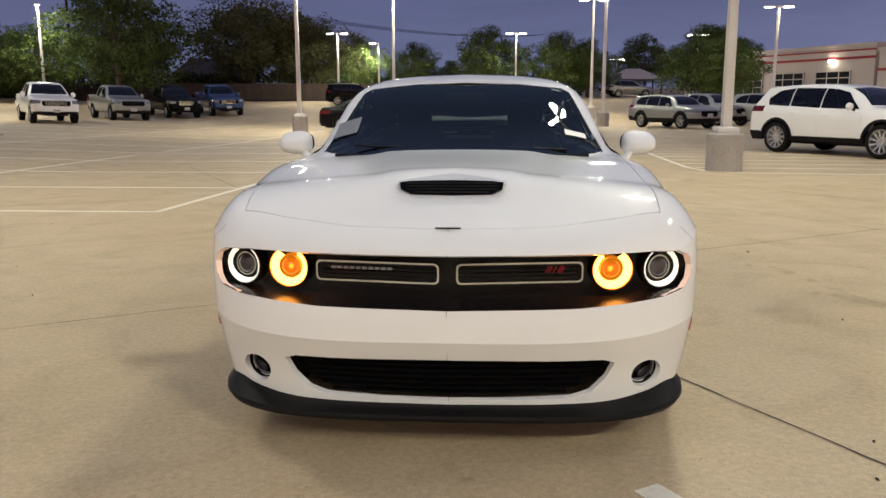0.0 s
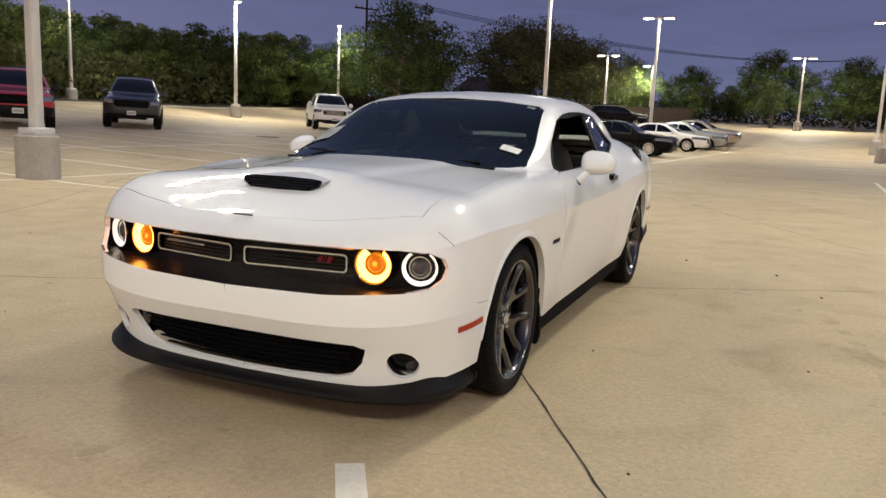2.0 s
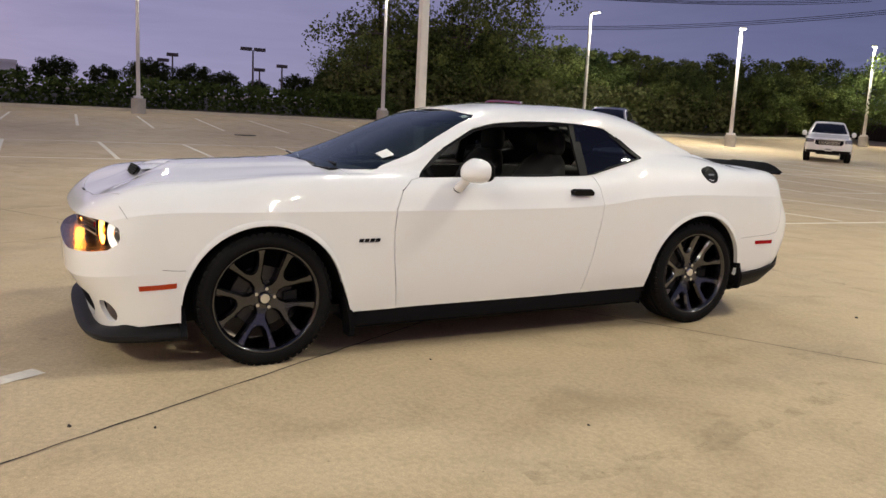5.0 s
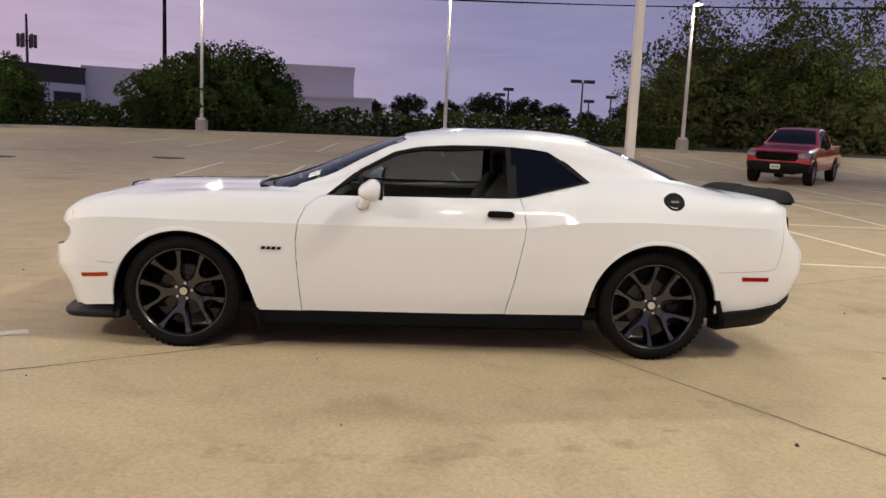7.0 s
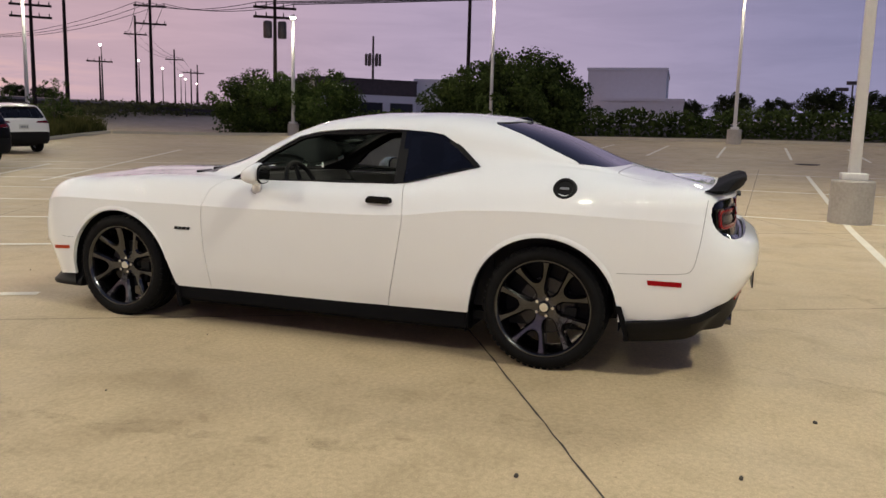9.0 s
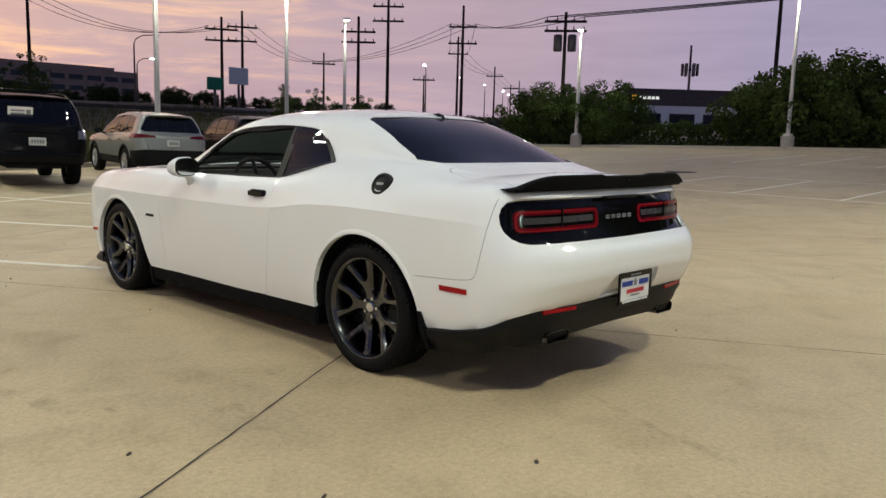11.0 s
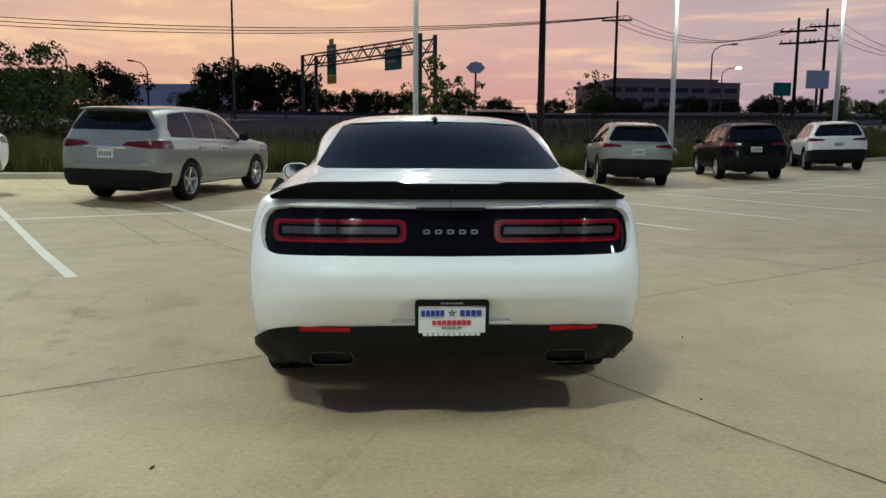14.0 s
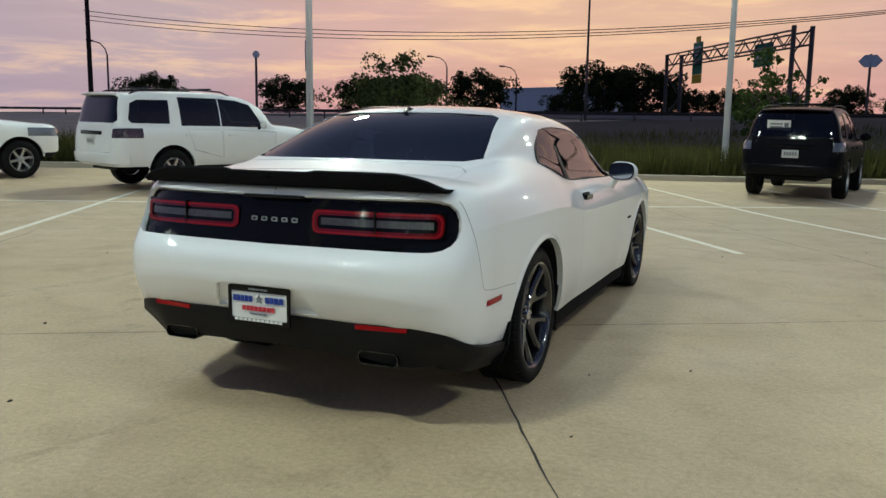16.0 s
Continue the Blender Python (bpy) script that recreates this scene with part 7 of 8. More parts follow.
# far masts with floodlight bars
def mast(x, y, h, heads):
    z = ground_z(x, y)
    th = thing("floodlight_mast", "dark floodlight mast far beyond the trees", "floodlight mast", "floodlight masts", Matrix.Translation((x, y, z)))
    s = bmesh.new()
    cyl(s, (0, 0, 0), (0, 0, h), .16, .10, 8)
    part("shaft", s, M_STEEL, th)
    for k in range(heads):
        b = bmesh.new()
        q = (-1) ** k * (.9 if heads > 1 else 0)
        box(b, -.2, .2, q - .75, q + .75, h - .1, h + .35, .05, 1)
        part("lamp_bar", b, M_STEEL, th)


for x, y, h in ((-108.6, 15.2, 4.9), (-108.7, 14.0, 4.1), (-108.9, 12.6, 2.8), (-106.6, 26.5, 3.7), (-106.0, 29.5, 4.4), (-102.0, 24.4, 6.2)):
    mast(x, y, h, 2 if h > 6 else 1)
tw = thing("cell_tower", "lattice phone mast with antenna panels", "phone mast", m=Matrix.Translation((-96.0, -46.2, ground_z(-96, -46))))
s = bmesh.new()
cyl(s, (0, 0, 0), (0, 0, 10.6), .22, .14, 8)
part("shaft", s, M_STEEL, tw)
for k in range(6):
    b = bmesh.new()
    a = 2 * math.pi * k / 6
    box(b, .95 * math.cos(a) - .14, .95 * math.cos(a) + .14, .95 * math.sin(a) - .14, .95 * math.sin(a) + .14, 6.6, 8.2)
    cyl(b, (0, 0, 7.4), (.95 * math.cos(a), .95 * math.sin(a), 7.4), .05, .05, 5)
    part("antenna", b, M_STEEL, tw)


def building(name, label, x, y, turn, w, d, h, wall, bands=(), windows=(), base=-1.0, cap=None, z0=None):
    """A block with its walls, parapet and set-in windows on the face towards the lot (local -y)."""
    z = ground_z(x, y) if z0 is None else z0
    th = thing(name, label, "building", m=Matrix.Translation((x, y, z)) @ Matrix.Rotation(radians(turn), 4, "Z"))
    b = bmesh.new()
    box(b, -w / 2, w / 2, 0, d, base, h)
    part("wall", b, wall, th, smooth=0)
    p = bmesh.new()
    for x0, x1, y0, y1 in ((-w / 2 - .1, w / 2 + .1, -.1, .3), (-w / 2 - .1, w / 2 + .1, d - .3, d + .1), (-w / 2 - .1, -w / 2 + .3, .3, d - .3), (w / 2 - .3, w / 2 + .1, .3, d - .3)):
        box(p, x0, x1, y0, y1, h, h + .3)
    part("parapet", p, cap or wall, th, smooth=0)
    for z1, z2, mat in bands:
        q = bmesh.new()
        box(q, -w / 2 - .03, w / 2 + .03, -.05, .0, z1, z2)
        part("band", q, mat, th, smooth=0)
    for x0, x1, z1, z2, mat in windows:
        q = bmesh.new()
        box(q, x0, x1, -.06, .02, z1, z2)
        win = part("window", q, mat, th, smooth=0)
        f = bmesh.new()
        frame_ring(f, [(x0, z1), (x1, z1), (x1, z2), (x0, z2)], [(x0 + .08, z1 + .08), (x1 - .08, z1 + .08), (x1 - .08, z2 - .08), (x0 + .08, z2 - .08)], Matrix.Translation((0, -.06, 0)) @ Matrix.Rotation(radians(90), 4, "X"), .05)
        part("frame", f, cap or wall, win, smooth=0)
    return th


# office block beyond the highway
of_w = []
for fl in range(4):
    z1 = 1.0 + fl * 2.45
    for k in range(8):
        of_w.append((-16.0 + k * 4.1, -12.7 + k * 4.1, z1, z1 + 1.25, M_DARKGLASS))
building("office_building", "brown brick office block with rows of dark windows", -66.6, -180, 183.3, 33.4, 24, 10.6, M_BRICK, (), of_w, z0=3.6)
building("office_wing", "taller brick centre of the office block", -66.4, -184, 183.3, 26, 16, 11.6, M_BRICK, (), (), z0=3.6)
# car service building to the north-east
win = []
for k in range(4):
    x0 = -7.6 + k * 4.0
    win.append((x0, x0 + 3.0, .1, 2.2, M_DARKGLASS))
ne = building("service_building", "pale stucco service building with glazed shutters and a red band", 22.0, 59.6, -63, 18.4, 14, 3.7, M_STUCCO, ((2.95, 3.12, M_REDBAND), (3.5, 3.6, M_REDBAND)), win)
for k in range(4):
    x0 = -7.6 + k * 4.0
    for q in range(1, 4):
        bm = bmesh.new()
        box(bm, x0, x0 + 3.0, -.09, -.065, .1 + q * .52, .17 + q * .52)
        part("mullion", bm, M_STUCCO, ne, smooth=0)
    for q in range(1, 3):
        bm = bmesh.new()
        box(bm, x0 + q, x0 + q + .06, -.09, -.065, .1, 2.2)
        part("mullion", bm, M_STUCCO, ne, smooth=0)
M_WALLLAMP = make_mat("lit_wall_lamp", (.9, .9, .85), .4, vary=0, emit=(1, .92, .78), power=25)
for k in (1, 3):
    bm = bmesh.new()
    box(bm, -6.3 + k * 4.0, -5.9 + k * 4.0, -.4, -.1, 2.75, 2.95, .04, 1)
    part("wall_lamp", bm, M_WALLLAMP, ne, "lit wall lamp")
building("service_wing", "tall pale wing of the service building", 29.5, 45.0, -63, 14, 16, 4.2, M_STUCCO, ((2.95, 3.12, M_REDBAND),))
# canopy by the entrance
ca = thing("canopy", "pale hipped canopy roof on posts", "canopy", m=Matrix.Translation((14.8, 79, ground_z(14.8, 79))))
b = bmesh.new()
v = [b.verts.new(p) for p in ((-2.8, -2.5, 1.7), (2.8, -2.5, 1.7), (2.8, 2.5, 1.7), (-2.8, 2.5, 1.7))]
t = [b.verts.new((-.7, 0, 2.8)), b.verts.new((.7, 0, 2.8))]
for f in ((v[0], v[1], t[1], t[0]), (v[1], v[2], t[1]), (v[2], v[3], t[0], t[1]), (v[3], v[0], t[0]), (v[3], v[2], v[1], v[0])):
    b.faces.new(f)
part("roof", b, M_STUCCO, ca, smooth=0)
for x in (-2.5, 2.5):
    for y in (-2.2, 2.2):
        b = bmesh.new()
        cyl(b, (x, y, 0), (x, y, 1.7), .1, .1, 8)
        part("post", b, M_STEEL, ca)
# sheds to the west
building("warehouse", "pale metal warehouse behind the bushes", -95.5, -10.4, -86, 8.2, 14, 4.7, M_METALWALL, ((1.2, 1.3, M_STEEL),), (), z0=3.6)
building("warehouse_annex", "low pale metal annex with a loading door", -86.0, -7.7, -86, 7.8, 9, 2.3, M_METALWALL, (), ((-3.3, -1.3, 0, 1.3, M_DARKGLASS), (.9, 3, 0, 1.3, M_DARKGLASS)), z0=2.6)
building("silo_building", "white round-cornered store lit by a lamp", -98.0, -36.5, -70, 7, 9, 4.6, M_METALWALL, (), (), z0=3.0)
building("far_store", "low far store with a blue sign", 30.5, -108, 170, 16, 10, 4.2, M_METALWALL, (), (), z0=3.8)
# showroom beyond the western bushes
sh = building("showroom", "low showroom with a dark fascia and a small lit sign", -82.4, -40.4, 136, 13, 12, 4.5, M_METALWALL, ((2.9, 4.5, M_ROOFT),), ((-5, -2, .2, 2.0, M_DARKGLASS), (-1, 2, .2, 2.0, M_DARKGLASS), (3, 6, .2, 2.0, M_DARKGLASS)), z0=2.7, cap=M_ROOFT)
M_SIGNLIT = make_mat("lit_yellow_sign", (.9, .5, .03), .4, vary=0, emit=(1.0, .45, .03), power=2.0)
M_SIGNPALE = make_mat("lit_white_sign", (.8, .8, .8), .4, vary=0, emit=(1.0, .95, .9), power=.8)
bm = bmesh.new()
box(bm, -5.6, -5.0, -.16, -.05, 3.5, 4.0, .05, 1)
part("sign_mark", bm, M_SIGNLIT, sh, "lit yellow sign mark")
for k in range(5):
    bm = bmesh.new()
    box(bm, -4.7 + k * .5, -4.35 + k * .5, -.14, -.05, 3.6, 3.9)
    part("sign_bar", bm, M_SIGNPALE, sh, "pale lit sign bar", smooth=0)
# house and fence to the north
ho = thing("house", "brick house with a brown shingle roof behind the fence", "house", m=Matrix.Translation((-27.0, 73, ground_z(-27, 73))) @ Matrix.Rotation(radians(20), 4, "Z"))
b = bmesh.new()
box(b, -4, 4, 0, 6, -.5, 1.9)
part("wall", b, M_BRICK, ho, smooth=0)
b = bmesh.new()
v = [b.verts.new(p) for p in ((-4.4, -.5, 1.9), (4.4, -.5, 1.9), (4.4, 6.5, 1.9), (-4.4, 6.5, 1.9), (-2.2, 3, 3.9), (2.2, 3, 3.9))]
for f in ((0, 1, 5, 4), (1, 2, 5), (2, 3, 4, 5), (3, 0, 4), (3, 2, 1, 0)):
    b.faces.new([v[i] for i in f])
part("roof", b, M_ROOFT, ho, smooth=0)
for x in (-2.4, 1.6):
    b = bmesh.new()
    box(b, x, x + 1.2, -.06, .02, .6, 1.5)
    part("window", b, M_DARKGLASS, ho, smooth=0)
fe = thing("fence", "weathered board fence along the north edge", "fence")
for k in range(150):
    t = k / 149
    x = -40 + 34 * t
    y = 57 + 8.5 * t
    b = bmesh.new()
    box(b, -.11, .11, -.012, .012, -.3, 1.45 + .03 * ((k * 7) % 5) / 5)
    part("board", b, M_FENCE, fe, smooth=0, at=Matrix.Translation((x, y, ground_z(x, y))) @ Matrix.Rotation(math.atan2(8.5, 34), 4, "Z"))
# tall roadside signs to the south
def road_sign(x, y, h, w, hh, mat, label, shape="box"):
    z = ground_z(x, y)
    th = thing("pylon_sign", label, "sign", m=Matrix.Translation((x, y, z)))
    b = bmesh.new()
    cyl(b, (0, 0, 0), (0, 0, h), .12, .10, 8)
    part("post", b, M_STEEL, th)
    b = bmesh.new()
    if shape == "box":
        box(b, -w / 2, w / 2, -.12, .12, h - hh, h, .04, 1)
    else:
        prism(b, [(w / 2 * math.cos(t), hh / 2 * math.sin(t)) for t in [2 * math.pi * q / 6 for q in range(6)]], Matrix.Translation((0, .1, h - hh / 2)) @ Matrix.Rotation(radians(90), 4, "X"), .25)
    part("panel", b, mat, th)


M_SIGNBLUE = make_mat("deep_blue_sign", (0.03, 0.05, 0.22), 0.4, vary=0.05)
road_sign(-8.2, -73.8, 5.6, 1.9, 1.2, M_METALWALL, "hexagonal pale pylon sign", "hex")
road_sign(36.5, -54.0, 6.2, .55, 2.6, M_SIGNBLUE, "tall narrow blue pylon sign")
road_sign(40.5, -52.0, 5.4, .6, .6, M_METALWALL, "small round pylon sign", "hex")
road_sign(-26.6, -47.6, 2.6, 1.2, .9, M_SIGN, "small green road sign")
road_sign(-33.3, -55.3, 3.4, 1.8, 1.4, M_METALWALL, "pale square road sign seen from behind")

# ---------------------------------------------------------------- parked vehicles
PAINT = {
    "white": make_mat("white_vehicle_paint", (0.78, 0.78, 0.77), 0.35, vary=0.02, grain=200, coat=0.8),
    "silver": make_mat("silver_vehicle_paint", (0.262, 0.268, 0.258), 0.32, 0.35, vary=0.04, grain=300, coat=0.8),
    "black": make_mat("black_vehicle_paint", (0.003, 0.003, 0.004), 0.35, vary=0.05, grain=200, coat=0.16, spec=0.06),
    "grey": make_mat("dark_grey_vehicle_paint", (0.030, 0.032, 0.037), 0.3, 0.3, vary=0.05, grain=200, coat=1.0),
    "red": make_mat("red_vehicle_paint", (0.36, 0.012, 0.018), 0.3, vary=0.05, grain=200, coat=1.0),
    "blue": make_mat("blue_vehicle_paint", (0.012, 0.045, 0.16), 0.3, 0.3, vary=0.05, grain=200, coat=1.0),
    "bronze": make_mat("pale_bronze_vehicle_paint", (0.30, 0.26, 0.20), 0.32, 0.4, vary=0.05, grain=200, coat=0.8),
}
M_CLAD = make_mat("dark_grey_cladding", (0.010, 0.010, 0.011), 0.6, vary=0.25, grain=160, bump=0.06, spec=0.12)
M_ALLOY = make_mat("silver_alloy", (0.55, 0.55, 0.56), 0.28, 0.9, vary=0.06, grain=90)
M_TAILSMOKE = make_mat("smoked_tail_lens", (0.060, 0.034, 0.036), 0.12, 0.3, vary=0.5, grain=18, coat=1.0)
M_LAMPGLASS = make_mat("pale_lamp_lens", (0.20, 0.205, 0.215), 0.08, 0.5, vary=0.25, grain=25, coat=1.0)
M_TAIL = make_mat("dark_red_tail_lens", (0.10, 0.002, 0.004), 0.18, vary=0.5, grain=30, coat=0.35, spec=0.3)
M_VGLASS = glass_mat("vehicle_glass", (0.45, 0.55, 0.75), 0.02, 0.07)
M_PLATE = make_mat("pale_number_plate", (0.58, 0.58, 0.56), 0.4, vary=0.05)

FS = (.03, .50, .85, .965, .993, 1.0)   # how far up from the belt each upper rail lies


def wheel_set(r, w, rim_r, n, rim_mat, twin):
    """Meshes of one wheel round the x axis, face to +x."""
    turn = Matrix.Rotation(radians(90), 4, "Y")
    h = w / 2
    t = bmesh.new()
    lathe(t, [(rim_r - .01, -h * .8), (rim_r + .02, -h), (r - .05, -h), (r - .012, -h * .86), (r, -h * .6), (r, -h * .2), (r - .008, -h * .17), (r - .008, -h * .1), (r, -h * .07), (r, h * .6), (r - .012, h * .86),
               (r - .05, h), (rim_r + .02, h), (rim_r - .008, h * .85)], 40, turn)
    rm = bmesh.new()
    lathe(rm, [(rim_r, h * .85), (rim_r + .006, h * .92), (rim_r - .008, h * .92), (rim_r - .02, h * .6), (rim_r - .03, -h * .6)], 40, turn)
    sp = bmesh.new()
    a = twin
    pts = [(-.026, .05), (.026, .05), (.020 + a, rim_r - .012), (-.020 + a, rim_r - .012)]
    zs = [h * .62, h * .62, h * .86, h * .86]
    for dz in (0, -.04):
        pass
    f = [sp.verts.new(turn @ Vector((x, y, z))) for (x, y), z in zip(pts, zs)]
    g = [sp.verts.new(turn @ Vector((x * 1.25, y, z - .045))) for (x, y), z in zip(pts, zs)]
    sp.faces.new(f)
    for k in range(4):
        sp.faces.new((f[k], g[k], g[(k + 1) % 4], f[(k + 1) % 4]))
    bmesh.ops.recalc_face_normals(sp, faces=sp.faces)
    hb = bmesh.new()
    lathe(hb, [(.075, h * .2), (.075, h * .6), (.06, h * .68), (.032, h * .70), (.030, h * .76), (.0005, h * .77)], 20, turn)
    dk = bmesh.new()
    lathe(dk, [(rim_r - .03, -.01), (.05, -.005), (.0005, 0)], 24, turn)
    return (mesh_of("tyre", t, M_RUBBER), mesh_of("rim", rm, rim_mat), mesh_of("spoke", sp, rim_mat, 20), mesh_of("hub", hb, rim_mat), mesh_of("brake_drum", dk, M_BLACKTRIM), n)


def put_wheel(car, ws, x, y, steer=0.0):
    ty, rm, sp, hb, dk, n = ws
    m = Matrix.Translation((x, y, ty["r"])) @ Matrix.Rotation((0 if x > 0 else math.pi) + radians(steer), 4, "Z")
    wh = part("wheel", ty, None, car, at=m)
    rim = part("rim", rm, None, wh)
    for k in range(n):
        part("spoke", sp, None, rim, at=Matrix.Rotation(2 * math.pi * k / n + .3, 4, "X"))
    part("hub", hb, None, rim)
    part("brake_drum", dk, None, wh)


def wheel_kind(r, w, rim_r, n, mat, twin=0.0):
    ws = wheel_set(r, w, rim_r, n, mat, twin)
    ws[0]["r"] = r
    return ws


W_SUV = wheel_kind(.365, .235, .245, 5, M_ALLOY, .03)
W_TRAIL = wheel_kind(.388, .270, .228, 6, M_ALLOY, .028)
W_MULTI = wheel_kind(.375, .245, .265, 11, M_ALLOY, .06)
W_SEDAN = wheel_kind(.335, .215, .225, 10, M_ALLOY)
W_TRUCK = wheel_kind(.405, .275, .245, 6, M_ALLOY, .02)
W_DARK = wheel_kind(.410, .285, .225, 6, M_GREYTRIM, .02)


def vehicle(name, label, category, group, spot, heading, s, paint, wheels, clad=None, anchor="centre"):
    """One vehicle: s holds its side view; local front is -y. anchor names the point that stands on spot."""
    hx, hy = heading
    rot = math.atan2(hx, -hy)
    ay = {"centre": (s["fa"] + s["ra"]) / 2, "rear": s["yr"], "rear_axle": s["ra"], "front_axle": s["fa"]}[anchor]
    fwd = Vector((hx, hy, 0)).normalized()
    pos = Vector((spot[0], spot[1], 0)) + fwd * ay     # local -y is forward
    cz = [ground_z(*(pos - fwd * s[k]).xy) for k in ("fa", "ra")]
    rgt = Vector((-fwd.y, fwd.x, 0))
    cx = [ground_z(*(pos + rgt * q).xy) for q in (.8, -.8)]
    m = Matrix.Translation((pos.x, pos.y, sum(cz) / 2 + .004)) @ Matrix.Rotation(rot, 4, "Z") @ Matrix.Rotation(math.atan2(cz[1] - cz[0], s["ra"] - s["fa"]), 4, "X") @ Matrix.Rotation(math.atan2(cx[1] - cx[0], 1.6), 4, "Y")
    car = thing(name, label, category, group, m)
    mp = PAINT[paint]
    hw, rw, sill, yf, yr = s["hw"], s["rw"], s["sill"], s["yf"], s["yr"]
    ya, yb = yf + s.get("nose", .5), yr - s.get("tail", .45)
    top, belt = s["top"], s["belt"]
    cab_h = max(z for y, z in top) - min(z for y, z in belt)

    def section(y):
        b, t = cv(y, belt), cv(y, top)
        c = max(0.0, min(1.0, (t - b) / cab_h))
        c = c * c * (3 - 2 * c)
        out = [(hw - .07, sill), (hw - .02, sill + .14), (hw - .005, sill + (b - sill) * .42), (hw, sill + (b - sill) * .62), (hw - .012, b - .10), (hw - .055, b - .015)]
        hood = (hw - .075, hw - .11, hw - .19, hw - .30, hw * .45, 0)
        mid = (hw - .085 + rw) / 2
        cab = (hw - .085, mid + .015, rw, rw - .09, rw * .5, 0)
        for f, xh, xc in zip(FS, hood, cab):
            out.append((xh + (xc - xh) * c, b + (t - b) * f))
        return out

    bm = bmesh.new()
    cols = []
    ys = sorted({round(ya + (yb - ya) * k / 64, 4) for k in range(65)} | set(s.get("extra", ())))
    stations = [("f", math.pi / 2 * (k / 12) ** .85) for k in range(12)] + [("s", y) for y in ys] + [("r", math.pi / 2 * (1 - k / 12) ** .85) for k in range(1, 13)]
    for kind, a in stations:
        if kind == "s":
            pts = [(x, a, z) for x, z in section(a)]
        else:
            y0, prof, e = (ya, s["front"], 2 / s.get("fpow", 3.6)) if kind == "f" else (yb, s["rear"], 2 / s.get("rpow", 4.5))
            sn, cs = max(0, math.sin(a)) ** e, max(0, math.cos(a)) ** e
            pts = []
            for k, (x, z) in enumerate(section(y0)):
                drop = (s.get("drop", .07) if kind == "f" and k >= 4 else 0) * (1 - math.sin(a) ** 2)
                ye = cv(z - (s.get("drop", .07) if kind == "f" and k >= 4 else 0), prof)
                pts.append((x * sn, y0 + (ye - y0) * cs, z - drop))
        cols.append([bm.verts.new(p) for p in spline(pts, 2, breaks=(4,))])
    for a, b in zip(cols, cols[1:]):
        for k in range(len(a) - 1):
            try:
                bm.faces.new((a[k], b[k], b[k + 1], a[k + 1]))
            except ValueError:
                pass
    bmesh.ops.remove_doubles(bm, verts=bm.verts, dist=1e-4)
    bm.normal_update()
    side = lambda c, n: c.x > hw * .6
    wr = wheels[0]["r"]
    for cy in (s["fa"], s["ra"]):
        r = wr + s.get("gap", .055)
        poly = [(cy + r * .985, -.05)] + arc(cy, wr, r, 0, 180, 20) + [(cy - r * .985, -.05)]
        bmesh.ops.delete(bm, geom=cut_region(bm, poly, (1, 2), side), context="FACES")
    # glass
    glass = []
    for poly in s["side"]:
        glass.append(("side_window", take(bm, cut_region(bm, poly, (1, 2), lambda c, n: c.x > rw * .75 and c.z > 1.0 * s["zmin"])), True))
    y0, y1, zc, zt, xb, xt = s["shield"]
    glass.append(("windshield", take(bm, cut_region(bm, [(-.01, zc), (xb, zc + .015), (xt, zt - .03), (-.01, zt)], (0, 2), lambda c, n: y0 < c.y < y1)), False))
    y0, y1, zc, zt, xb, xt = s["back"]
    glass.append(("rear_window", take(bm, cut_region(bm, [(-.01, zc), (xb - .06, zc), (xb, zc + .05), (xt, zt - .03), (xt - .06, zt), (-.01, zt + .01)], (0, 2), lambda c, n: y0 < c.y < y1 and n.y > .3)), False))
    # lamps and grille cut from the skin
    tails = take(bm, cut_region(bm, s["lamp_tail"], (0, 2), lambda c, n: c.y > yr - .55))
    heads = take(bm, cut_region(bm, s["lamp_head"], (0, 2), lambda c, n: c.y < yf + .75))
    grille = take(bm, cut_region(bm, s["grille"], (0, 2), lambda c, n: c.y < yf + .5))
    doors = [take(bm, cut_region(bm, poly, (1, 2), lambda c, n: c.x > hw * .7)) for poly in s["doors"]]
    lower = []
    for poly, keep in ((s.get("low_rear"), lambda c, n: c.y > yr - .5), (s.get("low_front"), lambda c, n: c.y < yf + .6)):
        if poly:
            lower.append(take(bm, cut_region(bm, poly, (0, 2), keep)))
    cover = take(bm, cut_region(bm, s["bed"], (0, 1), lambda c, n: c.z > sill + .5 and n.z > .6)) if "bed" in s else None
    if clad:
        for b in [bm] + doors:
            bmesh.ops.bisect_plane(b, geom=list(b.verts) + list(b.edges) + list(b.faces), plane_co=(0, 0, clad), plane_no=(0, 0, 1))
            lo = [f for f in b.faces if f.calc_center_median().z < clad]
            if lo:
                lower.append(take(b, lo))
    if "gate" in s:
        gate = take(bm, cut_region(bm, s["gate"], (0, 2), lambda c, n: c.y > yr - .6 and n.y > .2))
        rim_edges(gate, .005, .02, skip=lambda co: co.x < 1e-3)
        part("tailgate", both_sides(gate), mp, car)
    for d in doors:
        rim_edges(d, .004, .02)
        part("door", mirror_x(d), mp, car)
        part("door", d, mp, car)
    rim_edges(bm, .002, .03, skip=lambda co: co.x < 1e-3)
    part("body", both_sides(bm), mp, car, paint + " painted bodywork")
    for k, lo in enumerate(lower):
        part("cladding", both_sides(lo), M_CLAD, car, "black plastic lower trim")
    for nm, g, two in glass:
        offset_bm(g, -.008)
        if two:
            g2 = mirror_x(g)
            part(nm, g2, M_VGLASS, car).visible_shadow = False
            part(nm, g, M_VGLASS, car).visible_shadow = False
        else:
            part(nm, both_sides(g), M_VGLASS, car).visible_shadow = False
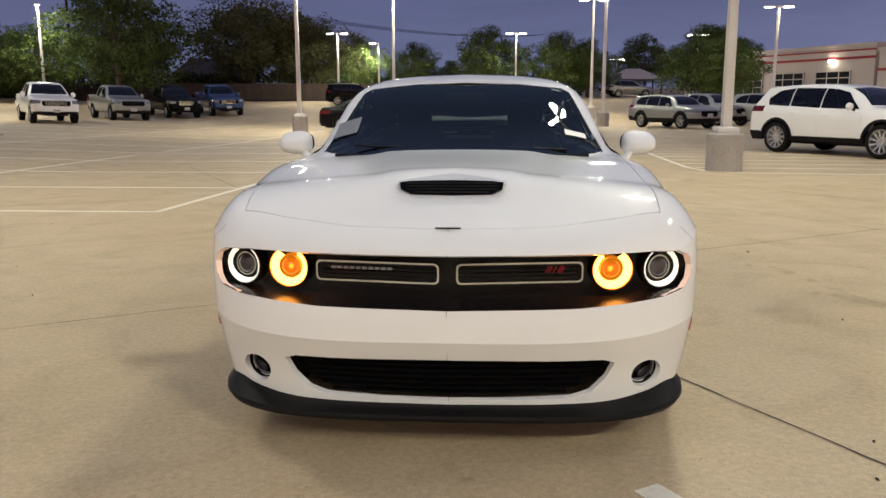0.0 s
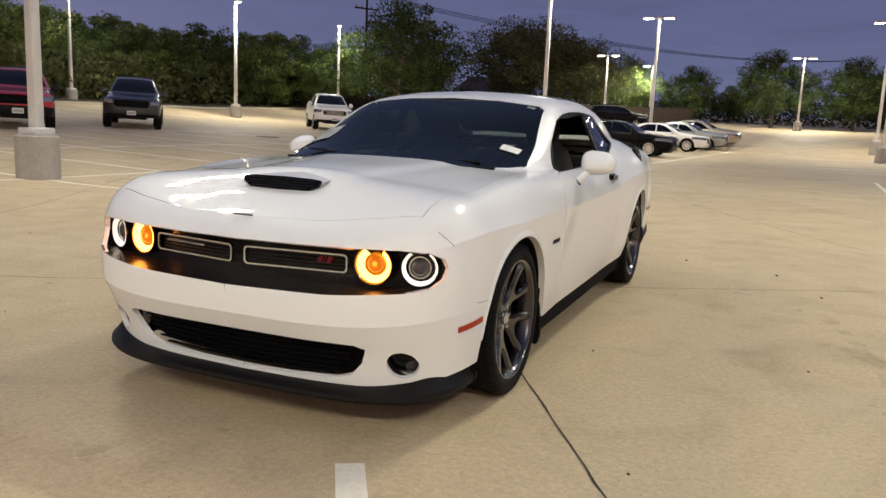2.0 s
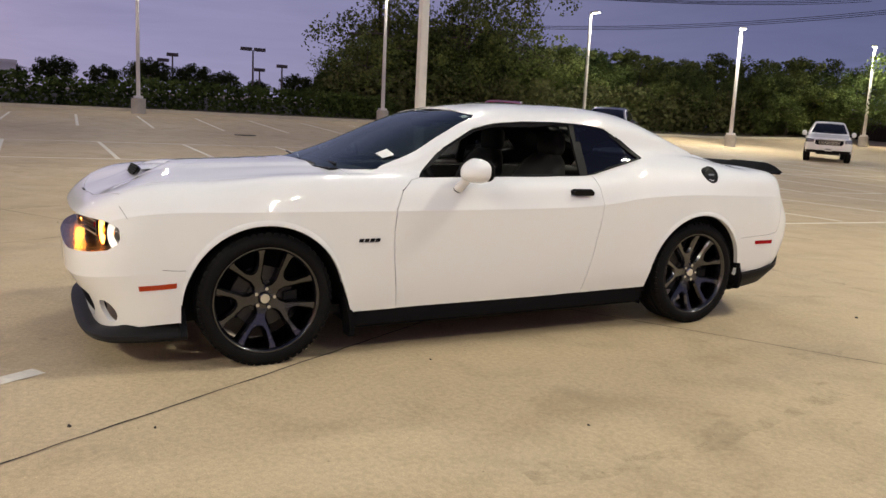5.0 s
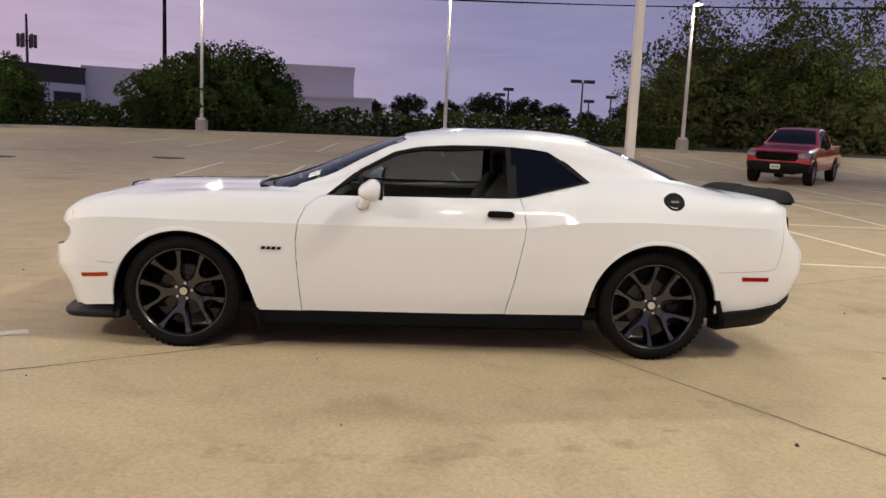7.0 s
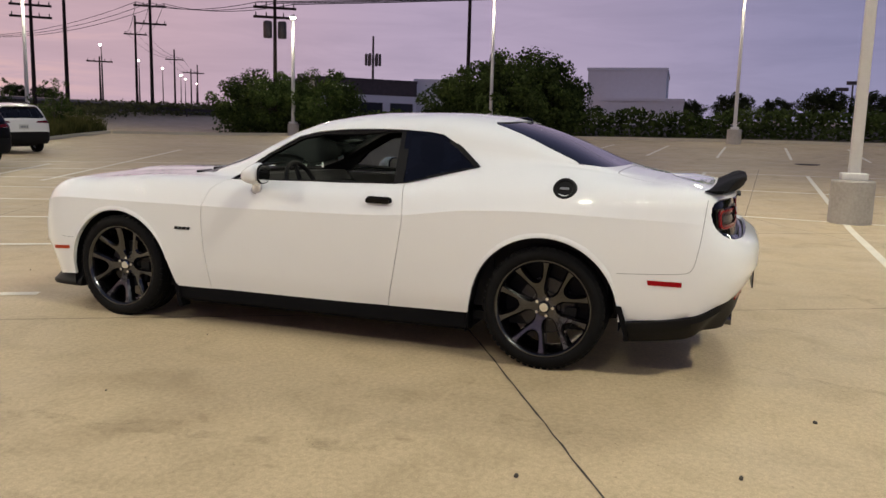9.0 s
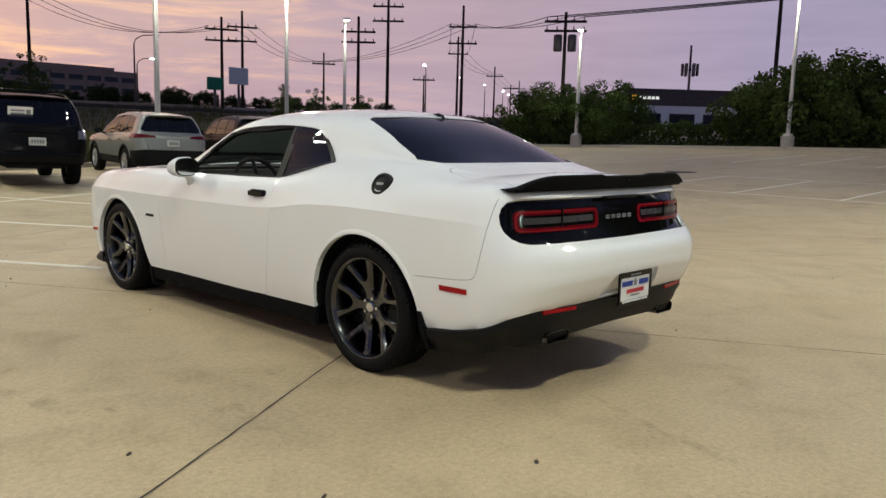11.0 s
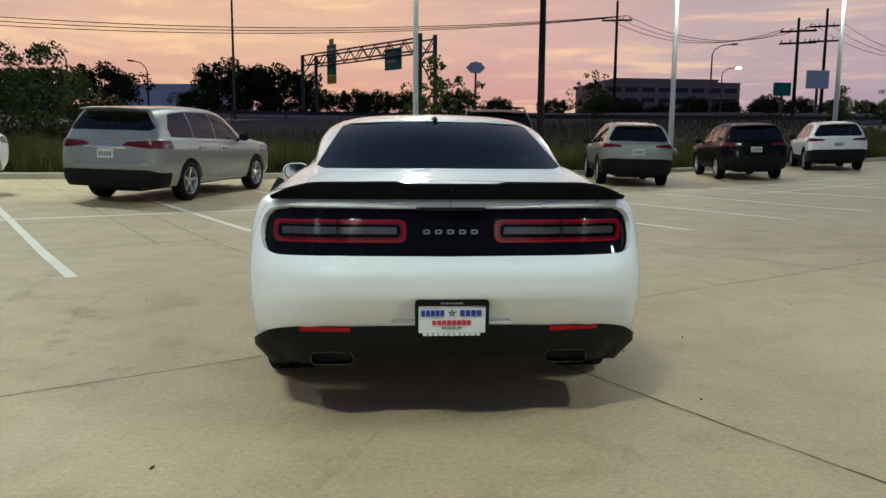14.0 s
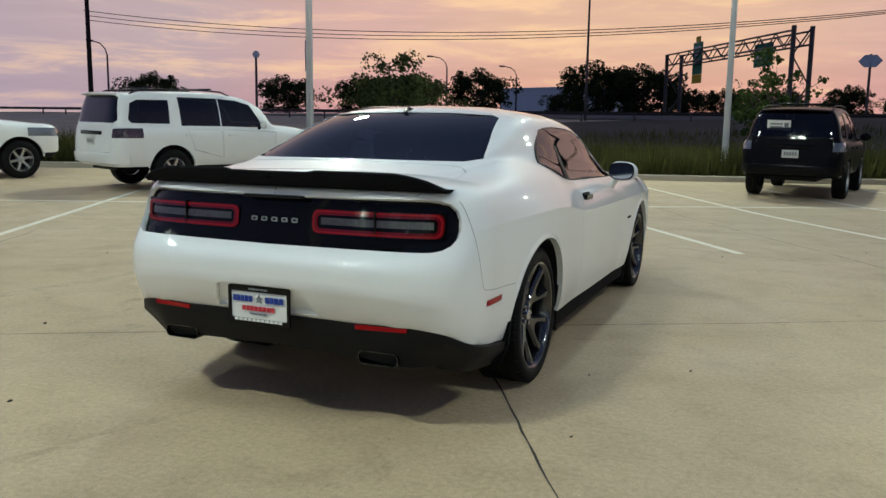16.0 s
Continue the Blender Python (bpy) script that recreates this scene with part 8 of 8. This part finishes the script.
    for nm, g, mt, lb in (("tail_lamp", tails, s.get("tail_mat", M_TAIL), "tail lamp"), ("headlamp", heads, M_LAMPGLASS, "clear headlamp")):
        offset_bm(g, .006)
        part(nm, mirror_x(g), mt, car, lb)
        part(nm, g, mt, car, lb)
    gp = part("grille", both_sides(offset_bm(grille, -.03)), M_GRILLE, car, "black grille")
    gx = max(p[0] for p in s["grille"]) - .06
    g0, g1 = min(p[1] for p in s["grille"]), max(p[1] for p in s["grille"])
    for k in range(s.get("bars", 3)):
        z = g0 + (g1 - g0) * (k + .5) / s.get("bars", 3)
        b = bmesh.new()
        ye = cv(z, s["front"])
        path = [(gx - 2 * gx * q / 10, ye + .006 + (yf + .12 - yf) * .6 * abs(1 - q / 5) ** 3.2, z) for q in range(11)]
        sweep(b, path, [(-.012, -.009), (.006, -.009), (.006, .009), (-.012, .009)])
        part("grille_bar", b, s.get("bar_mat", M_GLOSSBLACK), gp)
    if cover:
        part("bed_cover", both_sides(offset_bm(cover, -.035)), M_BLACKTRIM, car, "black bed cover")
    # arch trims
    for cy in (s["fa"], s["ra"]):
        for sgn in (1, -1):
            b = bmesh.new()
            rings = []
            r = wr + s.get("gap", .055)
            wdt, lip = (.055, .012) if clad else (.020, .005)
            for yy, zz in arc(cy, wr, r, *((-8, 188) if clad else (6, 174)), 22):
                c = Vector((0, yy - cy, zz - wr)).normalized()
                x0 = hw - .004 - .05 * max(0, (sill + .15 - zz) / .2) - .10 * max(0, (zz - (cv(cy, belt) - .12)) / .1)
                p = Vector((sgn * x0, yy, zz))
                o = Vector((sgn, 0, 0))
                rings.append([b.verts.new(p + c * u + o * w) for u, w in ((wdt, -.02), (wdt, lip * .5), (.0, lip), (-.004, .0), (-.002, -.06))])
            for q, w in zip(rings, rings[1:]):
                for k in range(4):
                    b.faces.new((q[k], q[k + 1], w[k + 1], w[k]))
            bmesh.ops.recalc_face_normals(b, faces=b.faces)
            part("arch_trim", b, M_CLAD if clad else mp, car)
    # dark underside, seats, wheels
    b = bmesh.new()
    box(b, -.5, .5, yf + .25, yr - .25, sill - .08, sill + .25)
    box(b, -.55, .55, yf + .35, s["fa"] + .5, sill, cv(s["fa"], belt) - .12)
    box(b, -hw + .12, hw - .12, s["fa"] + wr + .1, s["ra"] - wr - .1, sill + .02, sill + .12)
    box(b, -.55, .55, s["ra"] - wr - .1, yr - .2, sill, cv(s["ra"], belt) - .12)
    part("chassis", b, M_BLACKTRIM, car, smooth=0)
    for yy in s["seats"]:
        for sgn in (1, -1):
            b = bmesh.new()
            zb = cv(yy, belt)
            box(b, sgn * .38 - .24, sgn * .38 + .24, yy - .07, yy + .07, sill + .2, zb + .1, .05, 2)
            box(b, sgn * .38 - .12, sgn * .38 + .12, yy - .04, yy + .06, zb + .12, zb + .28, .04, 2)
            part("seat", b, M_SEAT, car)
    for cy in (s["fa"], s["ra"]):
        for sgn in (1, -1):
            put_wheel(car, wheels, sgn * (hw - .125), cy)
    # mirrors
    ym = s["mirror"]
    for sgn in (1, -1):
        b = bmesh.new()
        bmesh.ops.create_uvsphere(b, u_segments=14, v_segments=10, radius=1.0)
        for v in b.verts:
            v.co = Vector((sgn * (hw + .09) + v.co.x * .115, ym + v.co.y * .07 * (1 if v.co.y < 0 else .5), cv(ym, belt) + .10 + v.co.z * s.get("mirror_h", .085)))
        mr = part("door_mirror", b, s.get("mirror_mat", mp), car)
        b = bmesh.new()
        cyl(b, (sgn * (hw - .08), ym, cv(ym, belt) + .02), (sgn * (hw + .03), ym, cv(ym, belt) + .07), .03, .025, 8)
        part("mirror_arm", b, M_BLACKTRIM, mr)
    for yy in s["handles"]:
        for sgn in (1, -1):
            b = bmesh.new()
            z = cv(yy, belt) - .13
            mm = Matrix.Translation((sgn * (hw - .015), yy, z)) @ Matrix.Rotation(radians(90 * sgn), 4, "Y") @ Matrix.Rotation(radians(90), 4, "Z")
            prism(b, rounded(.20, .035, .015, 2), mm, .035)
            part("door_handle", b, s.get("handle_mat", mp), car)
    if s.get("rails"):
        for sgn in (1, -1):
            b = bmesh.new()
            a, e = s["rails"]
            pts = []
            for q in range(13):
                yy = a + (e - a) * q / 12
                pts.append((sgn * (rw - .07), yy, cv(yy, top) + (.028 if 0 < q < 12 else -.03)))
            sweep(b, pts, [(.016 * math.cos(t), .016 * math.sin(t)) for t in [2 * math.pi * q / 8 for q in range(8)]])
            part("roof_rail", b, s.get("rail_mat", M_BLACKTRIM), car)
        for yy in s.get("cross", ()):
            b = bmesh.new()
            box(b, -rw + .08, rw - .08, yy - .03, yy + .03, cv(yy, top) + .05, cv(yy, top) + .08, .01, 1)
            part("cross_bar", b, M_BLACKTRIM, car)
    if "spoiler" in s:
        yy, z, w = s["spoiler"]
        b = bmesh.new()
        sweep(b, [(w - 2 * w * q / 12, yy - .10 * abs(1 - q / 6) ** 3, z - .02 * abs(1 - q / 6) ** 2) for q in range(13)], [(-.14, .012), (-.02, .018), (.10, -.004), (.10, -.022), (-.14, -.03)])
        part("spoiler", b, mp, car)
    # rear bumper bar and the trim strip above the plate
    if "bumper" in s:
        z0, z1, mt = s["bumper"]
        b = bmesh.new()
        ye = cv((z0 + z1) / 2, s["rear"])
        hb = hw - .03
        path = [(hb - 2 * hb * q / 16, ye - .30 * abs(1 - q / 8) ** 7, 0) for q in range(17)]
        sweep(b, path, [(-.06, z0), (.035, z0 + .02), (.055, z1 - .03), (.045, z1), (-.06, z1)])
        part("rear_bumper", b, mt or mp, car)
    if "garnish" in s:
        z, w, mt = s["garnish"]
        b = bmesh.new()
        ye = cv(z, s["rear"])
        box(b, -w, w, ye - .01, ye + .022, z - .035, z + .035, .012, 2)
        part("tailgate_trim", b, mt or mp, car)
    # plates: plain bars stand for the print
    for ye, z, sg in ((cv(s["plate"], s["rear"]) + .006, s["plate"], 1), (cv(.62, s["front"]) - .02, s.get("fplate", .62), -1)):
        b = bmesh.new()
        box(b, -.155, .155, ye - .012, ye + .012, z - .078, z + .078, .006, 1)
        pl = part("number_plate", b, M_PLATE, car, "pale number plate")
        for q in range(5):
            b = bmesh.new()
            box(b, -.12 + q * .05, -.085 + q * .05, ye + sg * .013, ye + sg * .017, z - .035, z + .035)
            part("plate_bar", b, M_GREYTRIM, pl, smooth=0)
    return car


def suv_spec(yf, fa, ra, yr, hw, rw, sill, h, hood, belt0, belt1, cowl, roof0, rear_lean, **kw):
    """Side view of an SUV from its main measures."""
    top = [(yf + .5, hood - .07), (cowl - .5, hood - .01), (cowl, hood + .035), (roof0 - .42, hood + (h - hood) * .58), (roof0, h - .075), (roof0 + .45, h - .02), (roof0 + 1.0, h), (yr - 1.0, h - .02), (yr - .45, h - .06)]
    belt = [(yf + .5, hood - .12), (cowl, belt0 - .02), (0, belt0), (ra, belt1 - .02), (yr - .4, belt1)]
    zt = lambda y: cv(y, belt) + (cv(y, top) - cv(y, belt)) * .84
    zb = lambda y: cv(y, belt) + .045
    yB, yC = kw.pop("pillars", (.18, 1.05))
    y_end = kw.pop("quarter", yr - .55)
    w1 = [(cowl + .30, zb(cowl + .3)), (roof0 - .12, zt(roof0 - .12) - .02), (roof0 + .2, zt(roof0 + .2)), (yB - .012, zt(yB)), (yB - .012, zb(yB))]
    w2 = [(yB + .012, zb(yB)), (yB + .012, zt(yB)), (yC - .012, zt(yC)), (yC - .012, zb(yC))]
    w3 = [(yC + .012, zb(yC)), (yC + .012, zt(yC)), (y_end - rear_lean * .75, zt(y_end) - .02), (y_end - .06, zb(y_end) + .16), (y_end - .10, zb(y_end))]
    b = cv(yr - .3, belt)
    rear = [(sill, yr - .07), (sill + .16, yr), (b - .35, yr - .01), (b - .05, yr - .045), (h - .22, yr - .06 - rear_lean * .75), (h - .08, yr - .06 - rear_lean), (h, yr - .10 - rear_lean)]
    front = [(sill, yf + .12), (sill + .15, yf + .02), (hood - .35, yf), (hood - .22, yf + .03), (hood - .16, yf + .08), (hood - .05, yf + .22), (hood + .1, yf + .3)]
    wr = .44
    dz = sill + .08
    d1 = [(fa + wr + .10, dz), (fa + wr + .04, cv(fa + wr, belt) - .04), (yB, cv(yB, belt) - .02), (yB, dz)]
    d2 = [(yB + .012, dz), (yB + .012, cv(yB, belt) - .02), (yC + .02, cv(yC, belt) - .02), (yC + .02, cv(yC, belt) - .35), (ra - wr - .02, dz + .22), (ra - wr - .10, dz)]
    s = dict(yf=yf, fa=fa, ra=ra, yr=yr, hw=hw, rw=rw, sill=sill, top=top, belt=belt, side=[w1, w2, w3], zmin=belt0 - .02, shield=(cowl - .15, roof0 + .12, hood + .06, h - .09, hw - .24, rw - .07),
             back=(yr - .75, yr + .1, b + .06, h - .13, hw - .17, rw - .03), rear=rear, front=front, doors=[d1, d2],
             lamp_tail=[(hw * .42, b - .075), (hw * .48, b - .03), (hw + .1, b + .04), (hw + .1, b - .10), (hw * .85, b - .14)],
             lamp_head=[(hw * .60, hood - .27), (hw * .62, hood - .19), (hw + .1, hood - .13), (hw + .1, hood - .24), (hw * .8, hood - .31)],
             grille=[(-.01, hood - .46), (hw * .45, hood - .46), (hw * .55, hood - .36), (hw * .55, hood - .21), (-.01, hood - .20)],
             low_rear=[(-.01, sill - .1), (hw + .1, sill - .1), (hw + .1, sill + .20), (hw * .8, sill + .26), (-.01, sill + .26)],
             seats=(.35, 1.25), mirror=cowl + .42, handles=(yB - .22, yC - .15), rails=(roof0 + .35, yr - .75), tail=.45, nose=.55, plate=b - .22, spoiler=(yr - rear_lean - .02, h - .075, rw - .1))
    s.update(kw)
    return s


MIDSUV = suv_spec(-2.45, -1.52, 1.33, 2.50, .965, .66, .30, 1.715, 1.10, 1.06, 1.12, -1.12, -.30, .34, rails=None)
MIDSUV["back"] = (1.75, 2.6, 1.27, 1.585, .80, .62)
MIDSUV["lamp_tail"] = [(.30, 1.02), (.40, 1.075), (1.1, 1.12), (1.1, .985), (.80, .965)]
MIDSUV["low_rear"] = [(-.01, .2), (1.1, .2), (1.1, .50), (.80, .60), (-.01, .60)]
MIDSUV["bumper"] = (.60, .71, None)
MIDSUV["garnish"] = (.985, .40, M_CHROME)
MIDSUV["plate"] = .87
MIDSUV["mirror_mat"] = M_BLACKTRIM
MIDSUV["gate"] = [(-.01, .72), (.64, .72), (.74, .96), (.74, 1.18), (.60, 1.61), (-.01, 1.63)]
MIDSUV["spoiler"] = (2.24, 1.655, .60)
BOXSUV = suv_spec(-2.40, -1.53, 1.31, 2.47, .965, .71, .46, 1.88, 1.23, 1.17, 1.20, -1.08, -.40, .14, rails=(-.1, 2.0), cross=(.3, 1.5), gap=.09, pillars=(.22, 1.10), quarter=2.25, low_rear=None)
BOXSUV["lamp_tail"] = [(.76, .99), (.76, 1.15), (1.1, 1.18), (1.1, .99)]
BOXSUV["side"][2] = [(1.32, 1.255), (1.29, 1.70), (1.90, 1.69), (2.06, 1.62), (2.14, 1.32), (2.08, 1.262)]
BOXSUV["bumper"] = (.50, .70, None)
BOXSUV["garnish"] = (1.07, .42, M_GLOSSBLACK)
BOXSUV["gate"] = [(-.01, .72), (.70, .72), (.75, 1.0), (.75, 1.22), (.62, 1.76), (-.01, 1.78)]
BOXSUV["plate"] = .92
COMPACT = suv_spec(-2.28, -1.40, 1.29, 2.30, .93, .63, .32, 1.68, 1.08, 1.05, 1.12, -1.05, -.25, .24, pillars=(.22, 1.05))
COMPACT["lamp_tail"] = [(.42, 1.03), (.46, 1.085), (1.1, 1.14), (1.1, 1.0)]
COMPACT["low_rear"] = [(-.01, .2), (1.1, .2), (1.1, .66), (.74, .73), (-.01, .73)]
COMPACT["plate"] = .90
COMPACT["mirror_mat"] = M_BLACKTRIM
COMPACT["gate"] = [(-.01, .74), (.60, .74), (.70, .96), (.70, 1.16), (.56, 1.56), (-.01, 1.58)]
LUXE = suv_spec(-2.36, -1.45, 1.40, 2.40, .965, .64, .30, 1.66, 1.08, 1.04, 1.12, -1.12, -.28, .42, rails=None, pillars=(.22, 1.10))
WAGON = suv_spec(-2.38, -1.44, 1.31, 2.42, .92, .61, .33, 1.58, 1.02, .99, 1.06, -1.10, -.35, .36, pillars=(.18, 1.05), rail_mat=M_BLACKTRIM, rails=(-.05, 1.75))


def sedan_spec():
    s = suv_spec(-2.42, -1.45, 1.36, 2.40, .91, .58, .26, 1.44, .93, .93, .98, -1.10, -.25, .0, rails=None, pillars=(.20, 1.05))
    s["top"] = [(-1.9, .86), (-1.5, .93), (-1.05, .98), (-.62, 1.22), (-.2, 1.385), (.3, 1.44), (.8, 1.425), (1.2, 1.32), (1.55, 1.16), (1.75, 1.08), (1.95, 1.055)]
    s["belt"] = [(-1.9, .80), (-1.05, .91), (0, .93), (1.3, .97), (1.95, .98)]
    s["side"] = [[(-.70, .975), (-.28, 1.26), (.0, 1.345), (.17, 1.36), (.17, .98)], [(.23, .98), (.23, 1.36), (.75, 1.34), (1.0, 1.24), (1.25, 1.04), (1.2, 1.01)]]
    s["shield"] = (-1.15, .1, 1.0, 1.37, .66, .52)
    s["back"] = (.9, 1.9, 1.11, 1.36, .60, .50)
    s["rear"] = [(.26, 2.32), (.45, 2.40), (.80, 2.38), (.95, 2.33), (1.06, 2.24)]
    s["lamp_tail"] = [(.45, .78), (.45, .90), (1.1, .92), (1.1, .80), (.8, .76)]
    s["plate"] = .72
    s.pop("spoiler")
    s["zmin"] = .90
    s["low_rear"] = [(-.01, .2), (.7, .2), (.7, .36), (-.01, .36)]
    return s


SEDAN = sedan_spec()


def pickup_spec(**kw):
    top = [(-2.4, 1.17), (-1.7, 1.25), (-1.20, 1.30), (-.70, 1.66), (-.35, 1.84), (0, 1.90), (.5, 1.92), (.93, 1.885), (1.0, 1.80), (1.10, 1.38), (1.14, 1.335), (1.3, 1.335), (2.55, 1.335)]
    belt = [(-2.4, 1.10), (-1.3, 1.20), (-.6, 1.22), (.9, 1.24), (1.15, 1.305), (2.55, 1.305)]
    s = dict(yf=-2.93, fa=-1.98, ra=1.68, yr=2.90, hw=1.01, rw=.70, sill=.44, top=top, belt=belt, extra=(.95, .98, 1.0, 1.02, 1.05, 1.08, 1.10, 1.12, 1.14),
             side=[[(-.92, 1.27), (-.42, 1.69), (-.25, 1.76), (.10, 1.80), (.10, 1.27)], [(.17, 1.27), (.17, 1.80), (.80, 1.78), (.86, 1.70), (.86, 1.28)]], zmin=1.18,
             shield=(-1.35, .15, 1.335, 1.83, .80, .62), back=(.9, 1.12, 1.42, 1.76, .72, .62),
             rear=[(.44, 2.84), (.58, 2.90), (1.2, 2.90), (1.34, 2.88)], front=[(.44, -2.80), (.56, -2.92), (.95, -2.93), (1.05, -2.90), (1.12, -2.82), (1.25, -2.72)],
             doors=[[(-1.40, .54), (-1.42, 1.17), (.13, 1.20), (.13, .54)], [(.145, .54), (.145, 1.20), (.94, 1.22), (.98, .95), (.98, .54)]],
             lamp_tail=[(.86, .98), (.86, 1.26), (1.1, 1.26), (1.1, .98)], lamp_head=[(.66, .92), (.66, 1.06), (1.1, 1.09), (1.1, .90)],
             grille=[(-.01, .80), (.52, .80), (.60, .86), (.61, 1.06), (-.01, 1.07)], low_rear=[(-.01, .3), (1.1, .3), (1.1, .64), (-.01, .64)], low_front=[(-.01, .3), (1.1, .3), (1.1, .52), (.85, .56), (-.01, .56)],
             bed=[(-.01, 1.2), (.86, 1.2), (.86, 2.80), (-.01, 2.80)], seats=(-.05, .75), mirror=-.78, mirror_h=.13, handles=(-.05, .80), tail=.35, nose=.55, fpow=4.2, rpow=6.5, plate=.58, fplate=.60, gap=.085, drop=.05, bars=4)
    s.update(kw)
    return s


P_BLACK = pickup_spec(bars=5, low_front=[(-.01, .3), (1.1, .3), (1.1, .70), (.7, .76), (-.01, .76)], grille=[(-.01, .80), (.58, .80), (.68, .90), (.66, 1.08), (-.01, 1.09)], bar_mat=M_GLOSSBLACK, mirror_mat=M_BLACKTRIM)
P_CHROME = pickup_spec(bars=6, bar_mat=M_CHROME, handle_mat=M_CHROME)
P_DARK = pickup_spec(bars=3, bar_mat=M_BLACKTRIM)

SROW, NROW, EROW = "cars parked along the grassy kerb", "pickups parked on the open lot", "cars parked beyond the striped island"
vehicle("suv", "silver seven-seat SUV with red tail lamps and black rear bumper", "car", SROW, (4.48, -10.55), (-.255, -.967), MIDSUV, "silver", W_SUV)
vehicle("suv", "white boxy off-road SUV with a roof rack and silver wheels", "car", SROW, (9.1, -8.16), (-.323, -.946), dict(BOXSUV, tail_mat=M_TAILSMOKE), "white", W_TRAIL)
vehicle("pickup_truck", "white crew-cab pickup with bright wheels beside the kerb", "pickup truck", SROW, (14.49, -5.23), (-.286, -.958), P_CHROME, "white", W_TRUCK)
blk = vehicle("suv", "black boxy off-road SUV with a white paper in its rear window", "car", SROW, (-2.49, -14.5), (-.158, -.987), dict(BOXSUV, tail_mat=M_LAMPGLASS), "black", W_TRAIL)
b = bmesh.new()
yy = cv(1.48, BOXSUV["rear"]) + .008
mm = Matrix.Translation((.27, yy, 1.48)) @ Matrix.Rotation(radians(90 - 10), 4, "X")
prism(b, rounded(.44, .20, .01, 2), mm, .006)
sheet = part("window_sheet", b, M_PAPER, blk, "white paper sheet with dark print")
for x0, x1, z0, z1 in ((-.18, -.10, -.05, .05), (-.07, .17, .01, .04), (-.07, .17, -.05, -.02)):
    b = bmesh.new()
    prism(b, [(x0, z0), (x1, z0), (x1, z1), (x0, z1)], mm @ Matrix.Translation((0, 0, -.002)), -.002)
    part("print_bar", b, M_GREYTRIM, sheet, smooth=0)
vehicle("suv", "silver compact SUV with black lower cladding by the kerb", "car", SROW, (-6.43, -16.6), (-.131, -.991), COMPACT, "silver", W_SUV, .50)
vehicle("suv", "black compact SUV with silver wheels by the kerb", "car", SROW, (-10.7, -18.7), (-.168, -.986), COMPACT, "black", W_SUV, .50)
vehicle("suv", "white compact SUV with black lower cladding by the kerb", "car", SROW, (-15.6, -22.2), (-.32, -.947), COMPACT, "white", W_SUV, .50)
vehicle("pickup_truck", "red crew-cab pickup with a black grille and bumper", "pickup truck", NROW, (-21.65, 13.85), (.777, -.63), P_BLACK, "red", W_DARK)
vehicle("pickup_truck", "dark grey crew-cab pickup on the open lot", "pickup truck", NROW, (-22.2, 19.5), (.673, -.74), P_DARK, "grey", W_DARK)
vehicle("pickup_truck", "white crew-cab pickup with a wide chrome grille", "pickup truck", NROW, (-21.5, 32.9), (.62, -.785), P_CHROME, "white", W_TRUCK)
vehicle("pickup_truck", "silver pickup with a black grille", "pickup truck", NROW, (-21.1, 39.7), (.654, -.756), P_DARK, "silver", W_DARK)
vehicle("pickup_truck", "black heavy pickup with a chrome grille", "pickup truck", NROW, (-19.9, 44.6), (.625, -.78), P_CHROME, "black", W_TRUCK)
vehicle("pickup_truck", "deep blue crew-cab pickup", "pickup truck", NROW, (-17.9, 47.5), (.526, -.851), P_CHROME, "blue", W_TRUCK)
vehicle("suv", "white crossover SUV with dark multi-spoke wheels and black arches", "car", EROW, (8.75, 14.5), (.473, -.881), LUXE, "white", W_MULTI, .42)
vehicle("station_wagon", "silver wagon with black lower trim and roof rails", "car", EROW, (8.95, 33.8), (.487, -.873), WAGON, "silver", W_SUV, .48)
vehicle("suv", "silver SUV parked behind the wagon", "car", EROW, (12.0, 38.6), (.487, -.873), COMPACT, "silver", W_SUV, .48)
vehicle("suv", "pale grey crossover behind the light pole", "car", EROW, (14.6, 36.4), (.60, -.80), LUXE, "silver", W_SUV)
vehicle("sedan", "white sedan in front of the service building", "car", EROW, (18.2, 42.0), (.5, -.86), SEDAN, "white", W_SEDAN)
vehicle("sedan", "black sedan with silver wheels on the open lot", "car", EROW, (-4.7, 29.3), (.998, -.06), SEDAN, "black", W_SEDAN)
vehicle("sedan", "white sedan in the row of sedans", "car", EROW, (-4.3, 38.8), (.998, -.06), SEDAN, "white", W_SEDAN)
vehicle("sedan", "silver sedan in the row of sedans", "car", EROW, (-3.6, 42.0), (.998, -.06), SEDAN, "silver", W_SEDAN)
vehicle("sedan", "pale bronze sedan in the row of sedans", "car", EROW, (-3.1, 44.9), (.998, -.06), SEDAN, "bronze", W_SEDAN)
vehicle("suv", "dark SUV far off by the fence", "car", EROW, (-10.5, 58.0), (1, .1), COMPACT, "black", W_SUV)
vehicle("suv", "silver SUV under the entrance canopy", "car", EROW, (14.0, 76.0), (1, .1), COMPACT, "silver", W_SUV)
HROW = "vehicles on the highway"
for x, lane, sp, col, lb in ((55.0, 3, SEDAN, "grey", "dark sedan on the highway"), (31.0, 3, MIDSUV, "silver", "grey van-like SUV on the highway"), (-18.0, 9, P_DARK, "grey", "dark pickup on the highway"), (-29.0, 3, SEDAN, "black", "black sedan on the highway"),
                             (-72.0, 3, SEDAN, "silver", "silver sedan on the highway"), (2.5, 9, MIDSUV, "white", "white van-like SUV on the highway")):
    y = -114 - .10 * x - lane
    vehicle("car_on_highway", lb, "car", HROW, (x, y), (-1, .10), sp, col, W_SEDAN if sp is SEDAN else W_SUV, None)
